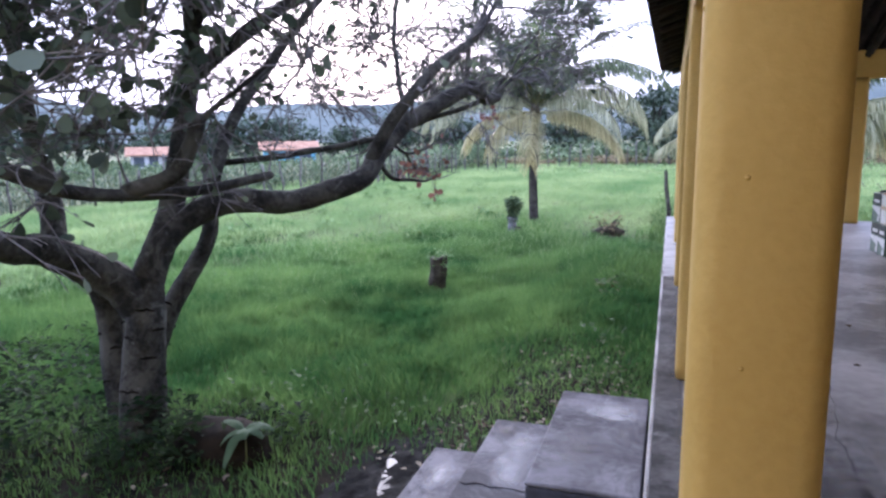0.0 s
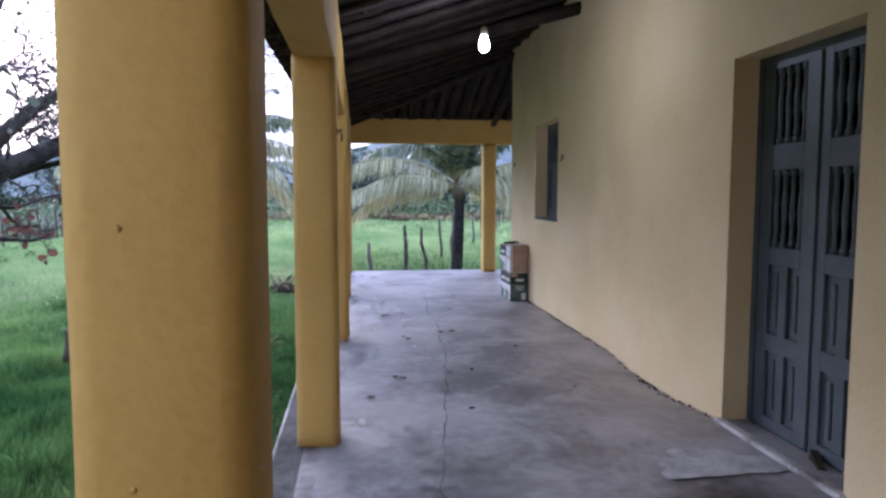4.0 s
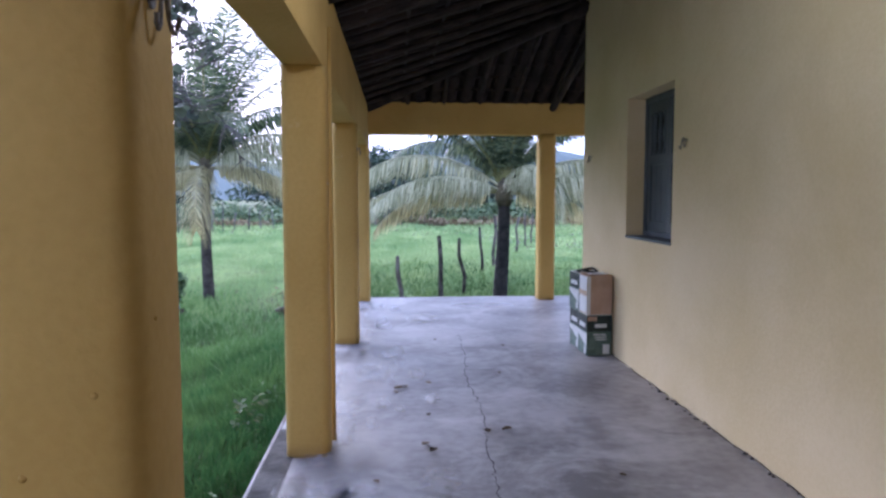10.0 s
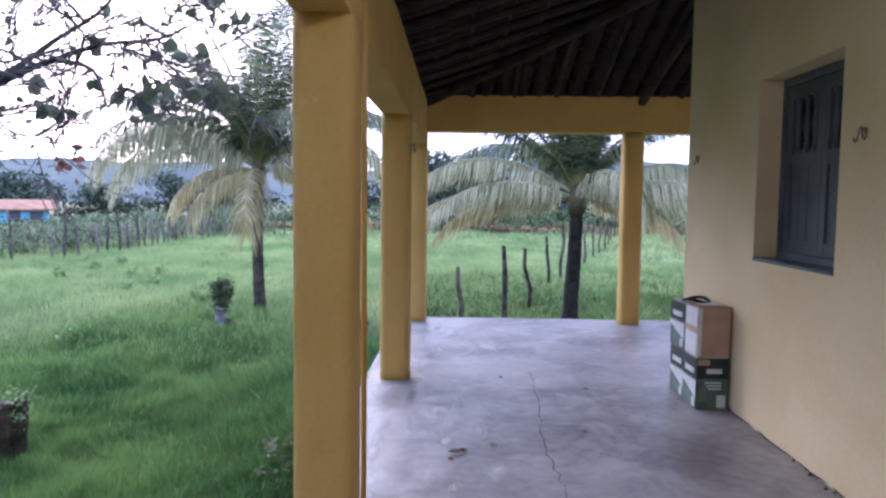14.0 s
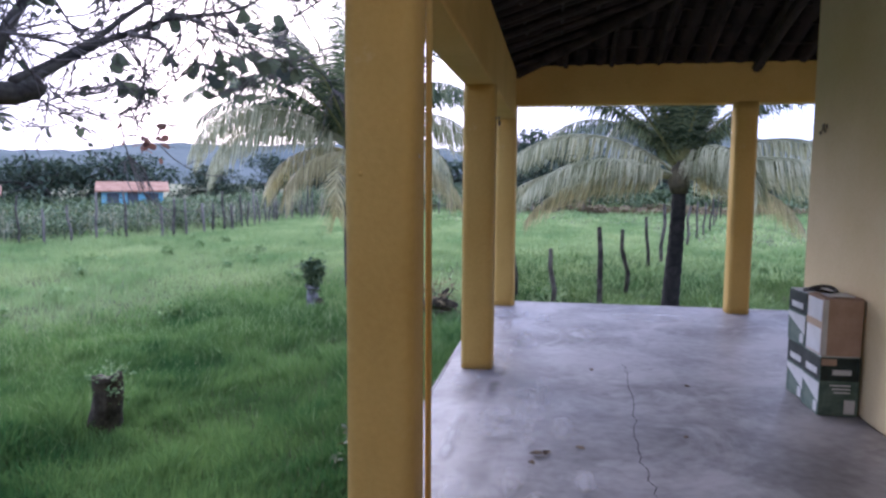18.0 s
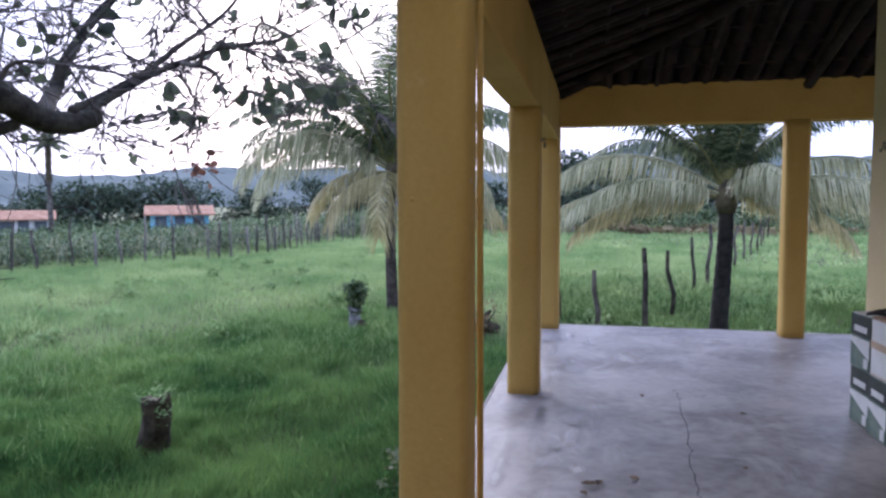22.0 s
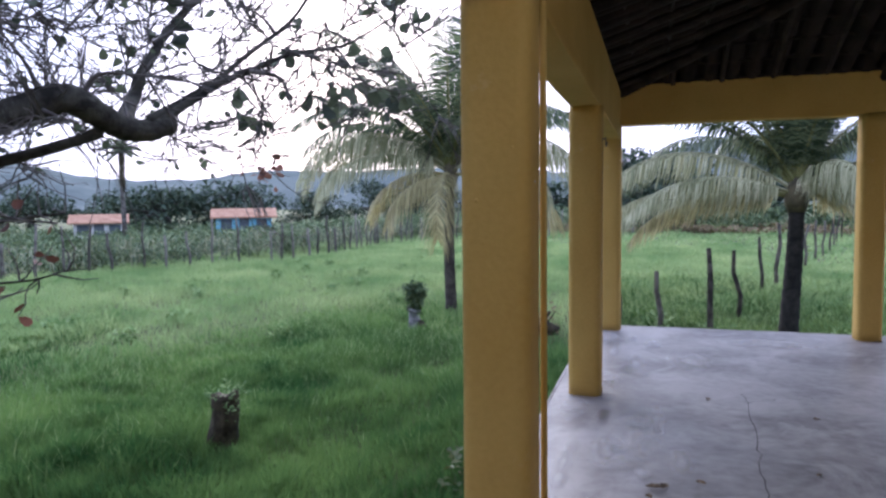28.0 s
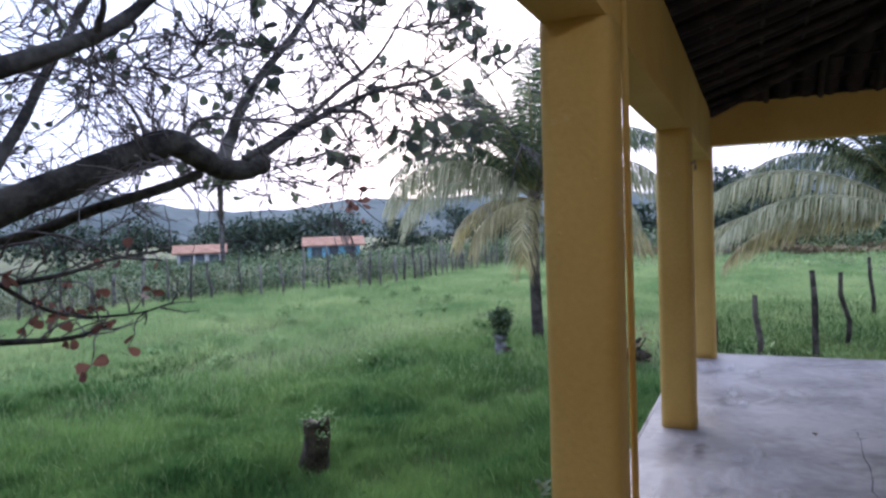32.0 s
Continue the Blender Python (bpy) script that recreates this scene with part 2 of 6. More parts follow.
def ground_z(x, y):
    """Height of the lawn: a low bank at the porch, a shallow hollow, then a gentle rise."""
    x, y = np.asarray(x, float), np.asarray(y, float)
    near = np.clip((x + 2.6) / 2.0, 0, 1)
    z = -1.13 + 0.3 * near * near * (3 - 2 * near) * np.clip((16.5 - y) / 4, 0, 1)
    z = z + 0.2 * np.clip((y - 12) / 8, 0, 1)
    z = z + 0.12 * np.exp(-((x + 4.2) ** 2 + (y - 4.8) ** 2) / 3)
    z = z + 0.03 * np.sin(x * 1.3 + 0.4 * y) * np.sin(y * 0.9) + 0.02 * np.sin(2.9 * x) * np.sin(2.3 * y + 1)
    z = z - 1.0 * np.clip((-x - 17) / 16, 0, 1) * np.clip((y - 5) / 20, 0, 1)
    z = z - 0.17 * np.exp(-((x - 2.5) ** 2 / 14 + (y - 17.4) ** 2 / 9))
    far = np.clip((y - 60) / 60, 0, 1)
    return z + far * 0.6


# ---- structure: porch floor, walls, columns, beams, roof ----
def floor_z(x, y):
    """The cement dips at the wall past the door, shaped to fit the camera's view."""
    return -0.05 * math.exp(-((y - 5.75) / 0.62) ** 4) * min(1.0, max(0.0, (x - 1.9) / 0.5))


bm = bmesh.new()
fx = [EDGE_X + (1.9 - EDGE_X) * i / 6 for i in range(6)] + [1.9 + 0.98 * i / 8 for i in range(9)]
fy = [-4 + (END_Y + 4) * i / 85 for i in range(86)]
rows = [[bm.verts.new((x, y, floor_z(x, y))) for x in fx] for y in fy]
for p, q in zip(rows, rows[1:]):
    for k in range(len(fx) - 1):
        bm.faces.new((p[k], p[k + 1], q[k + 1], q[k]))
rim = rows[0] + [r[-1] for r in rows[1:]] + rows[-1][-2::-1] + [r[0] for r in rows[-2:0:-1]]
foot = [bm.verts.new((v.co.x, v.co.y, -0.12)) for v in rim]
for k in range(len(rim)):
    m = (k + 1) % len(rim)
    bm.faces.new((rim[k], foot[k], foot[m], rim[m]))
add_box(bm, WALL_X + 0.4, 9.0, HOUSE_Y, END_Y, -0.12, 0.0)
part("floor", bm, M_FLOOR, None, "worn grey-violet cement porch floor", kind="structure", category="floor")
bm = bmesh.new()
add_box(bm, EDGE_X + 0.02, WALL_X + 0.4, -4, END_Y - 0.02, -1.6, -0.121)
add_box(bm, WALL_X + 0.41, 9.0, HOUSE_Y, END_Y - 0.02, -1.6, -0.121)
part("porch_plinth", bm, M_PLINTH, None, "damp mossy grey plinth under the porch", kind="structure", category="plinth")

DOOR_Y0, DOOR_Y1, DOOR_H = 3.75, 4.78, 2.12
WIN_Y0, WIN_Y1, WIN_Z0, WIN_Z1 = 8.24, 9.18, 1.045, 2.17
WT = 0.36
TOP = roof_z(WALL_X, 5) - 0.02
bm = bmesh.new()
wall_rects = ((-4, DOOR_Y0, 0, TOP), (DOOR_Y0, DOOR_Y1, DOOR_H, TOP), (DOOR_Y1, WIN_Y0, -0.1, TOP), (WIN_Y0, WIN_Y1, 0, WIN_Z0), (WIN_Y0, WIN_Y1, WIN_Z1, TOP), (WIN_Y1, HOUSE_Y, 0, TOP))
for y0, y1, z0, z1 in wall_rects:
    add_box(bm, WALL_X, WALL_X + WT, y0, y1, z0, z1)
bmesh.ops.remove_doubles(bm, verts=bm.verts, dist=0.0005)
part("wall_side", bm, M_WALL, None, "pale yellow limewashed house wall", kind="structure", category="wall")
part("wall_end", box(WALL_X + WT, 9, HOUSE_Y - WT, HOUSE_Y, 0, TOP), M_WALL, None, "pale yellow limewashed end wall of the house", kind="structure", category="wall")
part("wall_back", box(WALL_X + WT, WALL_X + 3, -4, -3.8, 0, TOP), M_WALL, None, "plain yellow wall behind the porch", kind="structure", category="wall")
# unseen wall added behind the start of the walk to cut light from there
bm = bmesh.new()
for yy in (-1.1, -0.9):
    for xx, zz in ((EDGE_X, 0.0), (WALL_X - 0.002, 0.0), (WALL_X - 0.002, TOP - 0.02), (EDGE_X, roof_z(EDGE_X, 0) - 0.02)):
        bm.verts.new((xx, yy, zz))
bm.verts.ensure_lookup_table()
for q in ((0, 1, 2, 3), (7, 6, 5, 4), (0, 4, 5, 1), (1, 5, 6, 2), (2, 6, 7, 3), (3, 7, 4, 0)):
    bm.faces.new([bm.verts[i] for i in q])
part("wall_unseen_closing", bm, M_WALL, None, "unseen yellow wall added to cut light from behind the porch", kind="structure", category="wall")
# Unseen wall, added to block sky light on the steps and tree.
part("wall_unseen_blocker", box(-7.5, EDGE_X - 0.004, -1.75, -1.5, -1.4, 3.9), M_WALL, None, "unseen yellow wall added to block sky light from behind", kind="structure", category="wall")
part("wall_inner", box(WALL_X + 3, WALL_X + 3.2, -4, HOUSE_Y - WT, 0, TOP), M_WALL, None, "plain inner wall of the dark room", kind="structure", category="wall")
part("ceiling_inner", box(WALL_X + WT, 9, -4, HOUSE_Y - WT, TOP, TOP + 0.1), M_LOG, None, "dark ceiling of the inner room", kind="structure", category="ceiling")


def column(x, y, name="column"):
    t = thing(name, "square yellow-painted porch column with rounded edges", "column", (x, y, 0), "porch columns", "structure")
    b = bmesh.new()
    n = 24
    rings = []
    for i in range(n):
        z = -0.01 + (SIDE_BOT + 0.02) * i / (n - 1)
        ring = []
        r, h = 0.045, CW / 2
        for cx, cy, a0 in ((h - r, h - r, 0), (-h + r, h - r, 90), (-h + r, -h + r, 180), (h - r, -h + r, 270)):
            for k in range(4):
                a = radians(a0 + 30 * k)
                w = 1 + 0.014 * noise.noise((x + cx * 3, y + cy * 3, z * 1.4)) + 0.008 * noise.noise((x * 7 + cx * 9, y + cy * 9, z * 6))
                ring.append(b.verts.new(((cx + r * math.cos(a)) * w + h, (cy + r * math.sin(a)) * w + h, z)))
        rings.append(ring)
    for a, c in zip(rings, rings[1:]):
        for k in range(16):
            b.faces.new((a[k], a[(k + 1) % 16], c[(k + 1) % 16], c[k]))
    b.faces.new(rings[-1])
    b.faces.new(rings[0][::-1])
    part("shaft", b, M_COL, t, smooth=True)
    if name == "column" and y < 9:
        # small paint blisters and one bare chip on the lower and upper shaft
        cr = random.Random(int(y * 10))
        for k in range(9):
            u, z, s = cr.uniform(0.05, CW - 0.05), cr.uniform(0.5, 2.0), cr.uniform(0.003, 0.006)
            face = k % 3
            px, py = ((u, 0.0), (CW, u), (0.0, u))[face]
            d = Vector((0, -1, 0)) if face == 0 else Vector((1, 0, 0)) if face == 1 else Vector((-1, 0, 0))
            c = Vector((px, py, z))
            blister = add_tube(bmesh.new(), [c - d * 0.006, c + d * 0.001, c + d * 0.0035], [s * 1.5, s * 1.2, s * 0.5], 7)
            part("paint_chip" if k == 4 else "paint_blister", blister, M_CHIP if k == 4 else M_COL, t, "pale bare plaster chip" if k == 4 else "", smooth=True)
    return t


SIDE_BOT, END_BOT = 2.05, 2.195
for y in COLUMN_Y[:-1]:
    column(-0.012 if y == 1.9 else 0.012, y)
SIDE_BOT = END_BOT
for x in (0.012, 2.485, 5.2, 7.9):
    column(x, 12.68)
SIDE_BOT = 2.05


def wavy_beam(name, x0, x1, y0, y1, z0, z1, along, label):
    """A rendered beam with softened, slightly uneven edges."""
    b = bmesh.new()
    n = 40
    rings = []
    for i in range(n + 1):
        f = i / n
        ring = []
        prof = ((0.02, 0), (0.98, 0), (1, 0.04), (1, 1), (0, 1), (0, 0.04))
        for u, v in prof:
            if along == "y":
                p = Vector((x0 + (x1 - x0) * u, y0 + (y1 - y0) * f, z0 + (z1 - z0) * v))
            else:
                p = Vector((x0 + (x1 - x0) * f, y0 + (y1 - y0) * u, z0 + (z1 - z0) * v))
            ring.append(b.verts.new(p + noise.noise_vector(p * 1.7) * 0.006))
        rings.append(ring)
    for a, c in zip(rings, rings[1:]):
        for k in range(6):
            b.faces.new((a[k], a[(k + 1) % 6], c[(k + 1) % 6], c[k]))
    b.faces.new(rings[0])
    b.faces.new(rings[-1][::-1])
    return part(name, b, M_COL, None, label, kind="structure", category="beam")


wavy_beam("beam_side", 0.022, 0.232, -0.8, 12.67, SIDE_BOT, 2.53, "y", "yellow-painted beam over the side columns")
wavy_beam("beam_end", 0.012, 8.15, 12.69, 12.905, END_BOT, 2.6, "x", "yellow-painted beam over the end columns")

# roof tiles: rows of barrel tiles laid in overlapping courses
def tile_field(name, lines, label):
    """lines: start and end of each tile row, from the eave upwards."""
    V, F = [], []
    arc = [(math.cos(radians(a)), math.sin(radians(a))) for a in (0, 36, 72, 108, 144, 180)]
    for p0, p1, side in lines:
        length = (p1 - p0).length
        d = (p1 - p0).normalized()
        up = d.cross(side).normalized()
        if up.z < 0:
            up = -up
        c = 0.0
        while c < length:
            for cover in (0, 1):
                e = min(c + 0.46, length)
                off = side * (0.1 * cover)
                base = len(V)
                for s, r, lift in ((c, 0.085, 0.03), (e, 0.07, 0.0)):
                    for ca, sa in arc:
                        h = sa * r * 0.8 * (1 if cover else -1) + lift + (0.05 if cover else 0.055)
                        V.append(p0 + d * s + off + side * (ca * r) + up * h)
                for k in range(5):
                    F.append((base + k, base + k + 1, base + 7 + k, base + 6 + k))
            c += 0.4
    for (a0, a1, side), (b0, b1, _) in zip(lines, lines[1:]):
        lift = Vector((0, 0, 0.13))
        base = len(V)
        V += [a0 + lift, a1 + lift, b1 + lift, b0 + lift]
        F.append((base, base + 1, base + 2, base + 3))
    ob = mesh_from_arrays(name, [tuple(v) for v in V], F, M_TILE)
    return tagged(ob, label, "roof", "", "structure")


lines = []
y = -4.0
while y < 13.0:
    xt = min(3.0, 12.93 - y)
    if xt > -0.2:
        lines.append((Vector((-0.28, y, EAVE_Z - PITCH * 0.53)), Vector((xt, y, EAVE_Z + PITCH * (xt - 0.25))), Vector((0, 1, 0))))
    y += 0.2
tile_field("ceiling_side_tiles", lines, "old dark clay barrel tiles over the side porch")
lines = []
x = -0.3
while x < 9:
    yt = max(10.2, 12.93 - x)
    if yt < 13.2:
        lines.append((Vector((x, 13.21, EAVE_Z - PITCH * 0.53)), Vector((x, yt, EAVE_Z + PITCH * (12.68 - yt))), Vector((1, 0, 0))))
    x += 0.2
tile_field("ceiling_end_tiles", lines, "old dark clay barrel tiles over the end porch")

# the house roof behind the porch: a further slope up to the ridge and down the far side
bm = bmesh.new()
RZ = EAVE_Z + PITCH * 2.75
for x0, z0, x1, z1 in ((3.0, RZ, 6.0, RZ + 1.02), (6.0, RZ + 1.02, 9.3, RZ - 0.1)):
    vs = [bm.verts.new(p) for p in ((x0, -4.1, z0), (x1, -4.1, z1), (x1, 10.3, z1), (x0, 10.3, z0), (x0, -4.1, z0 + 0.14), (x1, -4.1, z1 + 0.14), (x1, 10.3, z1 + 0.14), (x0, 10.3, z0 + 0.14))]
    for q in ((0, 1, 2, 3), (4, 5, 6, 7), (0, 1, 5, 4), (1, 2, 6, 5), (2, 3, 7, 6), (3, 0, 4, 7)):
        bm.faces.new([vs[i] for i in q])
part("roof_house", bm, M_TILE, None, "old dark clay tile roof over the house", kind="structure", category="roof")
roof_frame = thing("roof_frame", "dark round rafters and battens under the tiles", "roof frame", (0, 0, 0), "", "structure")


def log(name, a, b, r, sides=7):
    a, b = Vector(a), Vector(b)
    pts, rad = [], []
    for i in range(7):
        p = a.lerp(b, i / 6)
        pts.append(p + noise.noise_vector(p * 0.9) * 0.018)
        rad.append(r * (1 + 0.12 * noise.noise(p * 2.3)))
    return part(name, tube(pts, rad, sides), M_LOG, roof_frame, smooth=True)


y = -3.6
while y < 12.4:
    xt = min(2.6, 12.93 - y)
    if xt > 0.3:
        log("rafter", (-0.22, y, EAVE_Z - PITCH * 0.47 - 0.0), (xt, y, EAVE_Z + PITCH * (xt - 0.25) - 0.02), 0.033)
    y += 0.47
for y in (2.1, 4.8, 7.6):
    log("tie_rafter", (0.1, y, roof_z(0.1, y) - 0.06), (2.6, y, roof_z(2.6, y) - 0.2), 0.06)
x = 0.75
while x < 8.5:
    yt = max(10.4, 12.93 - x)
    log("rafter", (x, 13.14, EAVE_Z - PITCH * 0.46 + 0.045), (x, yt, EAVE_Z + PITCH * (12.68 - yt) + 0.0), 0.03)
    x += 0.47
log("tie_rafter", (2.62, 12.58, 2.52), (2.72, 10.4, 3.25), 0.05)
log("hip_rafter", (-0.1, 13.03, EAVE_Z - 0.15), (2.6, 10.33, EAVE_Z + PITCH * 2.3 - 0.1), 0.06)
x = -0.2
while x < 2.5:
    log("batten", (x, -3.9, roof_z(x, 0) + 0.03), (x, 12.87 - x, roof_z(x, 0) + 0.03), 0.014, 4)
    x += 0.3
y = 10.55
while y < 13.2:
    log("batten", (12.97 - y, y, EAVE_Z + PITCH * (12.68 - y) + 0.03), (8.9, y, EAVE_Z + PITCH * (12.68 - y) + 0.03), 0.014, 4)
    y += 0.3

# side steps down to the lawn
steps = thing("side_steps", "three worn cement steps with dark sides", "steps", (0, 0, -1.0), "", "structure")
for x0, x1, z, y0, y1 in ((-0.635, -0.125, -0.17, 3.56, 4.76), (-1.035, -0.64, -0.37, 3.51, 4.67), (-1.41, -1.04, -0.56, 3.42, 4.56)):
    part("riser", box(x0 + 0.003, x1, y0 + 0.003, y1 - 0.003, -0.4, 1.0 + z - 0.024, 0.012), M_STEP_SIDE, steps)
    part("tread", box(x0, x1, y0, y1, 1.0 + z - 0.022, 1.0 + z, 0.01, 2), M_STEP, steps, "pale worn tread")

part("floor_edge_band", box(EDGE_X + 0.016, 0.05, -4, 7.7, -0.02, 0.003), M_STRIP, None, "dark mossy strip of floor outside the columns", kind="structure", category="floor")
part("floor_edge_line", box(EDGE_X - 0.003, EDGE_X + 0.015, -4, END_Y, -0.05, 0.005, 0.004, 1), M_EDGE, None, "pale worn lip of the porch floor", kind="structure", category="floor")
part("floor_end_line", box(EDGE_X + 0.03, 9.0, END_Y - 0.03, END_Y + 0.004, -0.05, 0.004, 0.003, 1), M_EDGE, None, "pale worn lip of the end porch floor", kind="structure", category="floor")

# ---- ground and grass ----
def grid_ground():
    xs = np.concatenate([np.linspace(-500, -40, 24), np.linspace(-38, -14, 18), np.linspace(-13, 4, 70), np.linspace(5, 40, 20), np.linspace(45, 500, 18)])
    ys = np.concatenate([np.linspace(-60, -6, 10), np.linspace(-5, 22, 90), np.linspace(23, 60, 40), np.linspace(64, 140, 15), np.linspace(160, 900, 14)])
    X, Y = np.meshgrid(xs, ys)
    Z = ground_z(X, Y)
    V = np.stack([X, Y, Z], -1).reshape(-1, 3)
    w, h = len(xs), len(ys)
    i = (np.arange(h - 1)[:, None] * w + np.arange(w - 1)[None]).ravel()
    F = np.stack([i, i + 1, i + w + 1, i + w], 1)
    return mesh_from_arrays("ground", V, F, M_GROUND, smooth=True)


tagged(grid_ground(), "damp earth and green field reaching the hills", "ground", "", "structure")

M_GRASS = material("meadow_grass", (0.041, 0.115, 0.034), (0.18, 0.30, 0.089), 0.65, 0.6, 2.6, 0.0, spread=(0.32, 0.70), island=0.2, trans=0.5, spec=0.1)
# Paler copy of the lawn grass: the open field's brighter light is painted in.
M_GRASS_FAR = material("meadow_grass_sun_painted", (0.15, 0.27, 0.10), (0.38, 0.48, 0.215), 0.7, 0.35, 2.0, 0.0, spread=(0.28, 0.72), island=0.14, trans=0.45, spec=0.1)
rng = np.random.default_rng(7)


def under_tree(x, y):
    return np.exp(-((x + 3.9) ** 2 / 5.0 + (y - 3.7) ** 2 / 4.5))


def lawn_mask(x, y):
    """Chance that grass stands here: thin by the porch, at the steps and under the tree; none under the house."""
    m = np.ones_like(x)
    m = np.where((x > -0.12) & (y < 13.06), 0, m)
    m = np.where((x > -1.45) & (x < -0.1) & (y > 3.35) & (y < 4.8), 0, m)
    bare = np.exp(-((x + 1.25) ** 2 / 0.9 + (y - 5.6) ** 2 / 9.0))
    m = m * (1 - 0.62 * bare) * (1 - np.clip(1.1 * under_tree(x, y), 0, 0.62))
    mud = np.clip(1.5 * np.exp(-((x + 1.87) ** 2 / 0.16 + (y - 4.6) ** 2 / 0.7)), 0, 1)
    # Grass thinned round planter and log so their feet fit the camera's view.
    trodden = np.exp(-((x + 3.76) ** 2 + (y - 17.0) ** 2) / 0.12) + np.exp(-((x + 1.45) ** 2 + (y - 17.4) ** 2) / 0.16)
    return m * (1 - mud) * (1 - 0.85 * np.clip(trodden, 0, 1))


def blades(name, n, xr, yr, hr, width, mat, lean, mask=None, spread=1.0):
    x, y = rng.uniform(*xr, n), rng.uniform(*yr, n)
    keep = rng.uniform(0, 1, n) < lawn_mask(x, y)
    if mask is not None:
        keep &= mask(x, y)
    x, y = x[keep], y[keep]
    n = len(x)
    patch = 0.5 + 0.5 * np.sin(x * 1.1 + 1.7 * np.sin(y * 0.7)) * np.sin(y * 1.3 + 1.2 * np.sin(x * 0.9))
    tuft = 0.5 + 0.5 * np.sin(x * 5.1 + 2.1 * np.sin(y * 2.3)) * np.sin(y * 4.3 + 1.8 * np.sin(x * 2.9))
    bare = np.exp(-((x + 1.1) ** 2 / 1.3 + (y - 5.5) ** 2 / 14.0))
    h = rng.uniform(hr[0], hr[1], n) * (0.5 + 0.5 * patch + 0.55 * tuft * tuft) * (1 - 0.6 * bare) * (1 - 0.6 * under_tree(x, y))
    a = rng.uniform(0, 2 * np.pi, n)
    d = rng.uniform(0.15, 1.0, n) * lean * h
    la = 2.2 * np.sin(x * 1.7 + 0.6 * y) + 1.7 * np.sin(y * 2.1 - x) + rng.normal(0, 1.5, n)
    w = width * rng.uniform(0.6, 1.3, n) * np.clip(np.hypot(x, y - 4) / spread, 0.3, 1.2)
    z = ground_z(x, y) - 0.01
    ux, uy = np.cos(a) * w, np.sin(a) * w
    lx, ly = np.cos(la) * d, np.sin(la) * d
    base = np.stack([x, y, z], 1)
    side = np.stack([ux, uy, np.zeros(n)], 1)
    mid = base + np.stack([lx * 0.3, ly * 0.3, h * 0.55], 1)
    tip = base + np.stack([lx, ly, h * np.clip(1 - 0.3 * (d / h) ** 2, 0.45, 1)], 1)
    V = np.stack([base, mid - side, mid + side, tip], 1).reshape(-1, 3)
    i = np.arange(n)[:, None] * 4
    F = np.concatenate([i + [[0, 2, 1]], i + [[1, 2, 3]]], 0)
    ob = mesh_from_arrays(name, V, F, mat)
    return tagged(ob, "tall soft green meadow grass", "grass", "", "stuff")


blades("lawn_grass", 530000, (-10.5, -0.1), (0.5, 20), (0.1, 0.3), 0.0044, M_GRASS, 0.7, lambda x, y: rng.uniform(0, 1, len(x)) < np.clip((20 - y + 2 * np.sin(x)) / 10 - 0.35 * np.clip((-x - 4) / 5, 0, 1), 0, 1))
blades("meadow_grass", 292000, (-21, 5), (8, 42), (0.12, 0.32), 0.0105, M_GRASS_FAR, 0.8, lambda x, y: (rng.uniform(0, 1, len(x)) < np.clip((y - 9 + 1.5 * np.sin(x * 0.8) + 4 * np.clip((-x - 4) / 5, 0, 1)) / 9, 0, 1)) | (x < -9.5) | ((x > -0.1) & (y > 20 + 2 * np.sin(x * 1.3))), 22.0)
M_GRASS_END = material("rank_end_grass", (0.042, 0.098, 0.032), (0.165, 0.245, 0.08), 0.65, 0.6, 2.6, 0.0, spread=(0.32, 0.70), island=0.25, trans=0.5, spec=0.1)
blades("end_lawn_grass", 100000, (-0.5, 14), (13.1, 27), (0.12, 0.34), 0.009, M_GRASS_END, 1.0, lambda x, y: (y > 13.1) & (rng.uniform(0, 1, len(x)) < np.clip((28 - y) / 9, 0, 1)), 9.0)
blades("lawn_grass_back", 9000, (-10.5, -0.1), (-1.4, 0.5), (0.1, 0.28), 0.014, M_GRASS, 1.0)
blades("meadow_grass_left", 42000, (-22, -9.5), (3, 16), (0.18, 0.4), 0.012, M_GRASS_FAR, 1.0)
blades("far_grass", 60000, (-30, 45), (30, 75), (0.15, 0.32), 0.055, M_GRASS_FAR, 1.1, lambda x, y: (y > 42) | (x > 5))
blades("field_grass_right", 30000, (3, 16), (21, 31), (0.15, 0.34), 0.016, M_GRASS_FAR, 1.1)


def scatter_leaves(name, spots, size, mat, label, cat, up=0.3, fold=0.25):
    """Many small folded leaves, joined: spots (n, 3)."""
    n = len(spots)
    a = rng.uniform(0, 2 * np.pi, n)
    tilt = rng.uniform(-1, 1, n) * up
    s = size * rng.uniform(0.6, 1.4, n)
    u = np.stack([np.cos(a), np.sin(a), tilt], 1)
    v = np.stack([-np.sin(a), np.cos(a), rng.uniform(-1, 1, n) * up], 1)
    c = np.asarray(spots, float)
    lift = np.zeros((n, 3))
    lift[:, 2] = s * fold
    U, W = u * s[:, None], v * (s * 0.55)[:, None]
    V = np.stack([c - U * 0.5, c - W * 0.5 + lift * 0.5, c + U * 0.1, c + W * 0.5 + lift * 0.5, c + U * 0.55], 1).reshape(-1, 3)
    i = np.arange(n)[:, None] * 5
    F = np.concatenate([i + [[0, 1, 2]], i + [[0, 2, 3]], i + [[1, 4, 2]], i + [[2, 4, 3]]], 0)
    return mesh_from_arrays(name, V, F, mat)


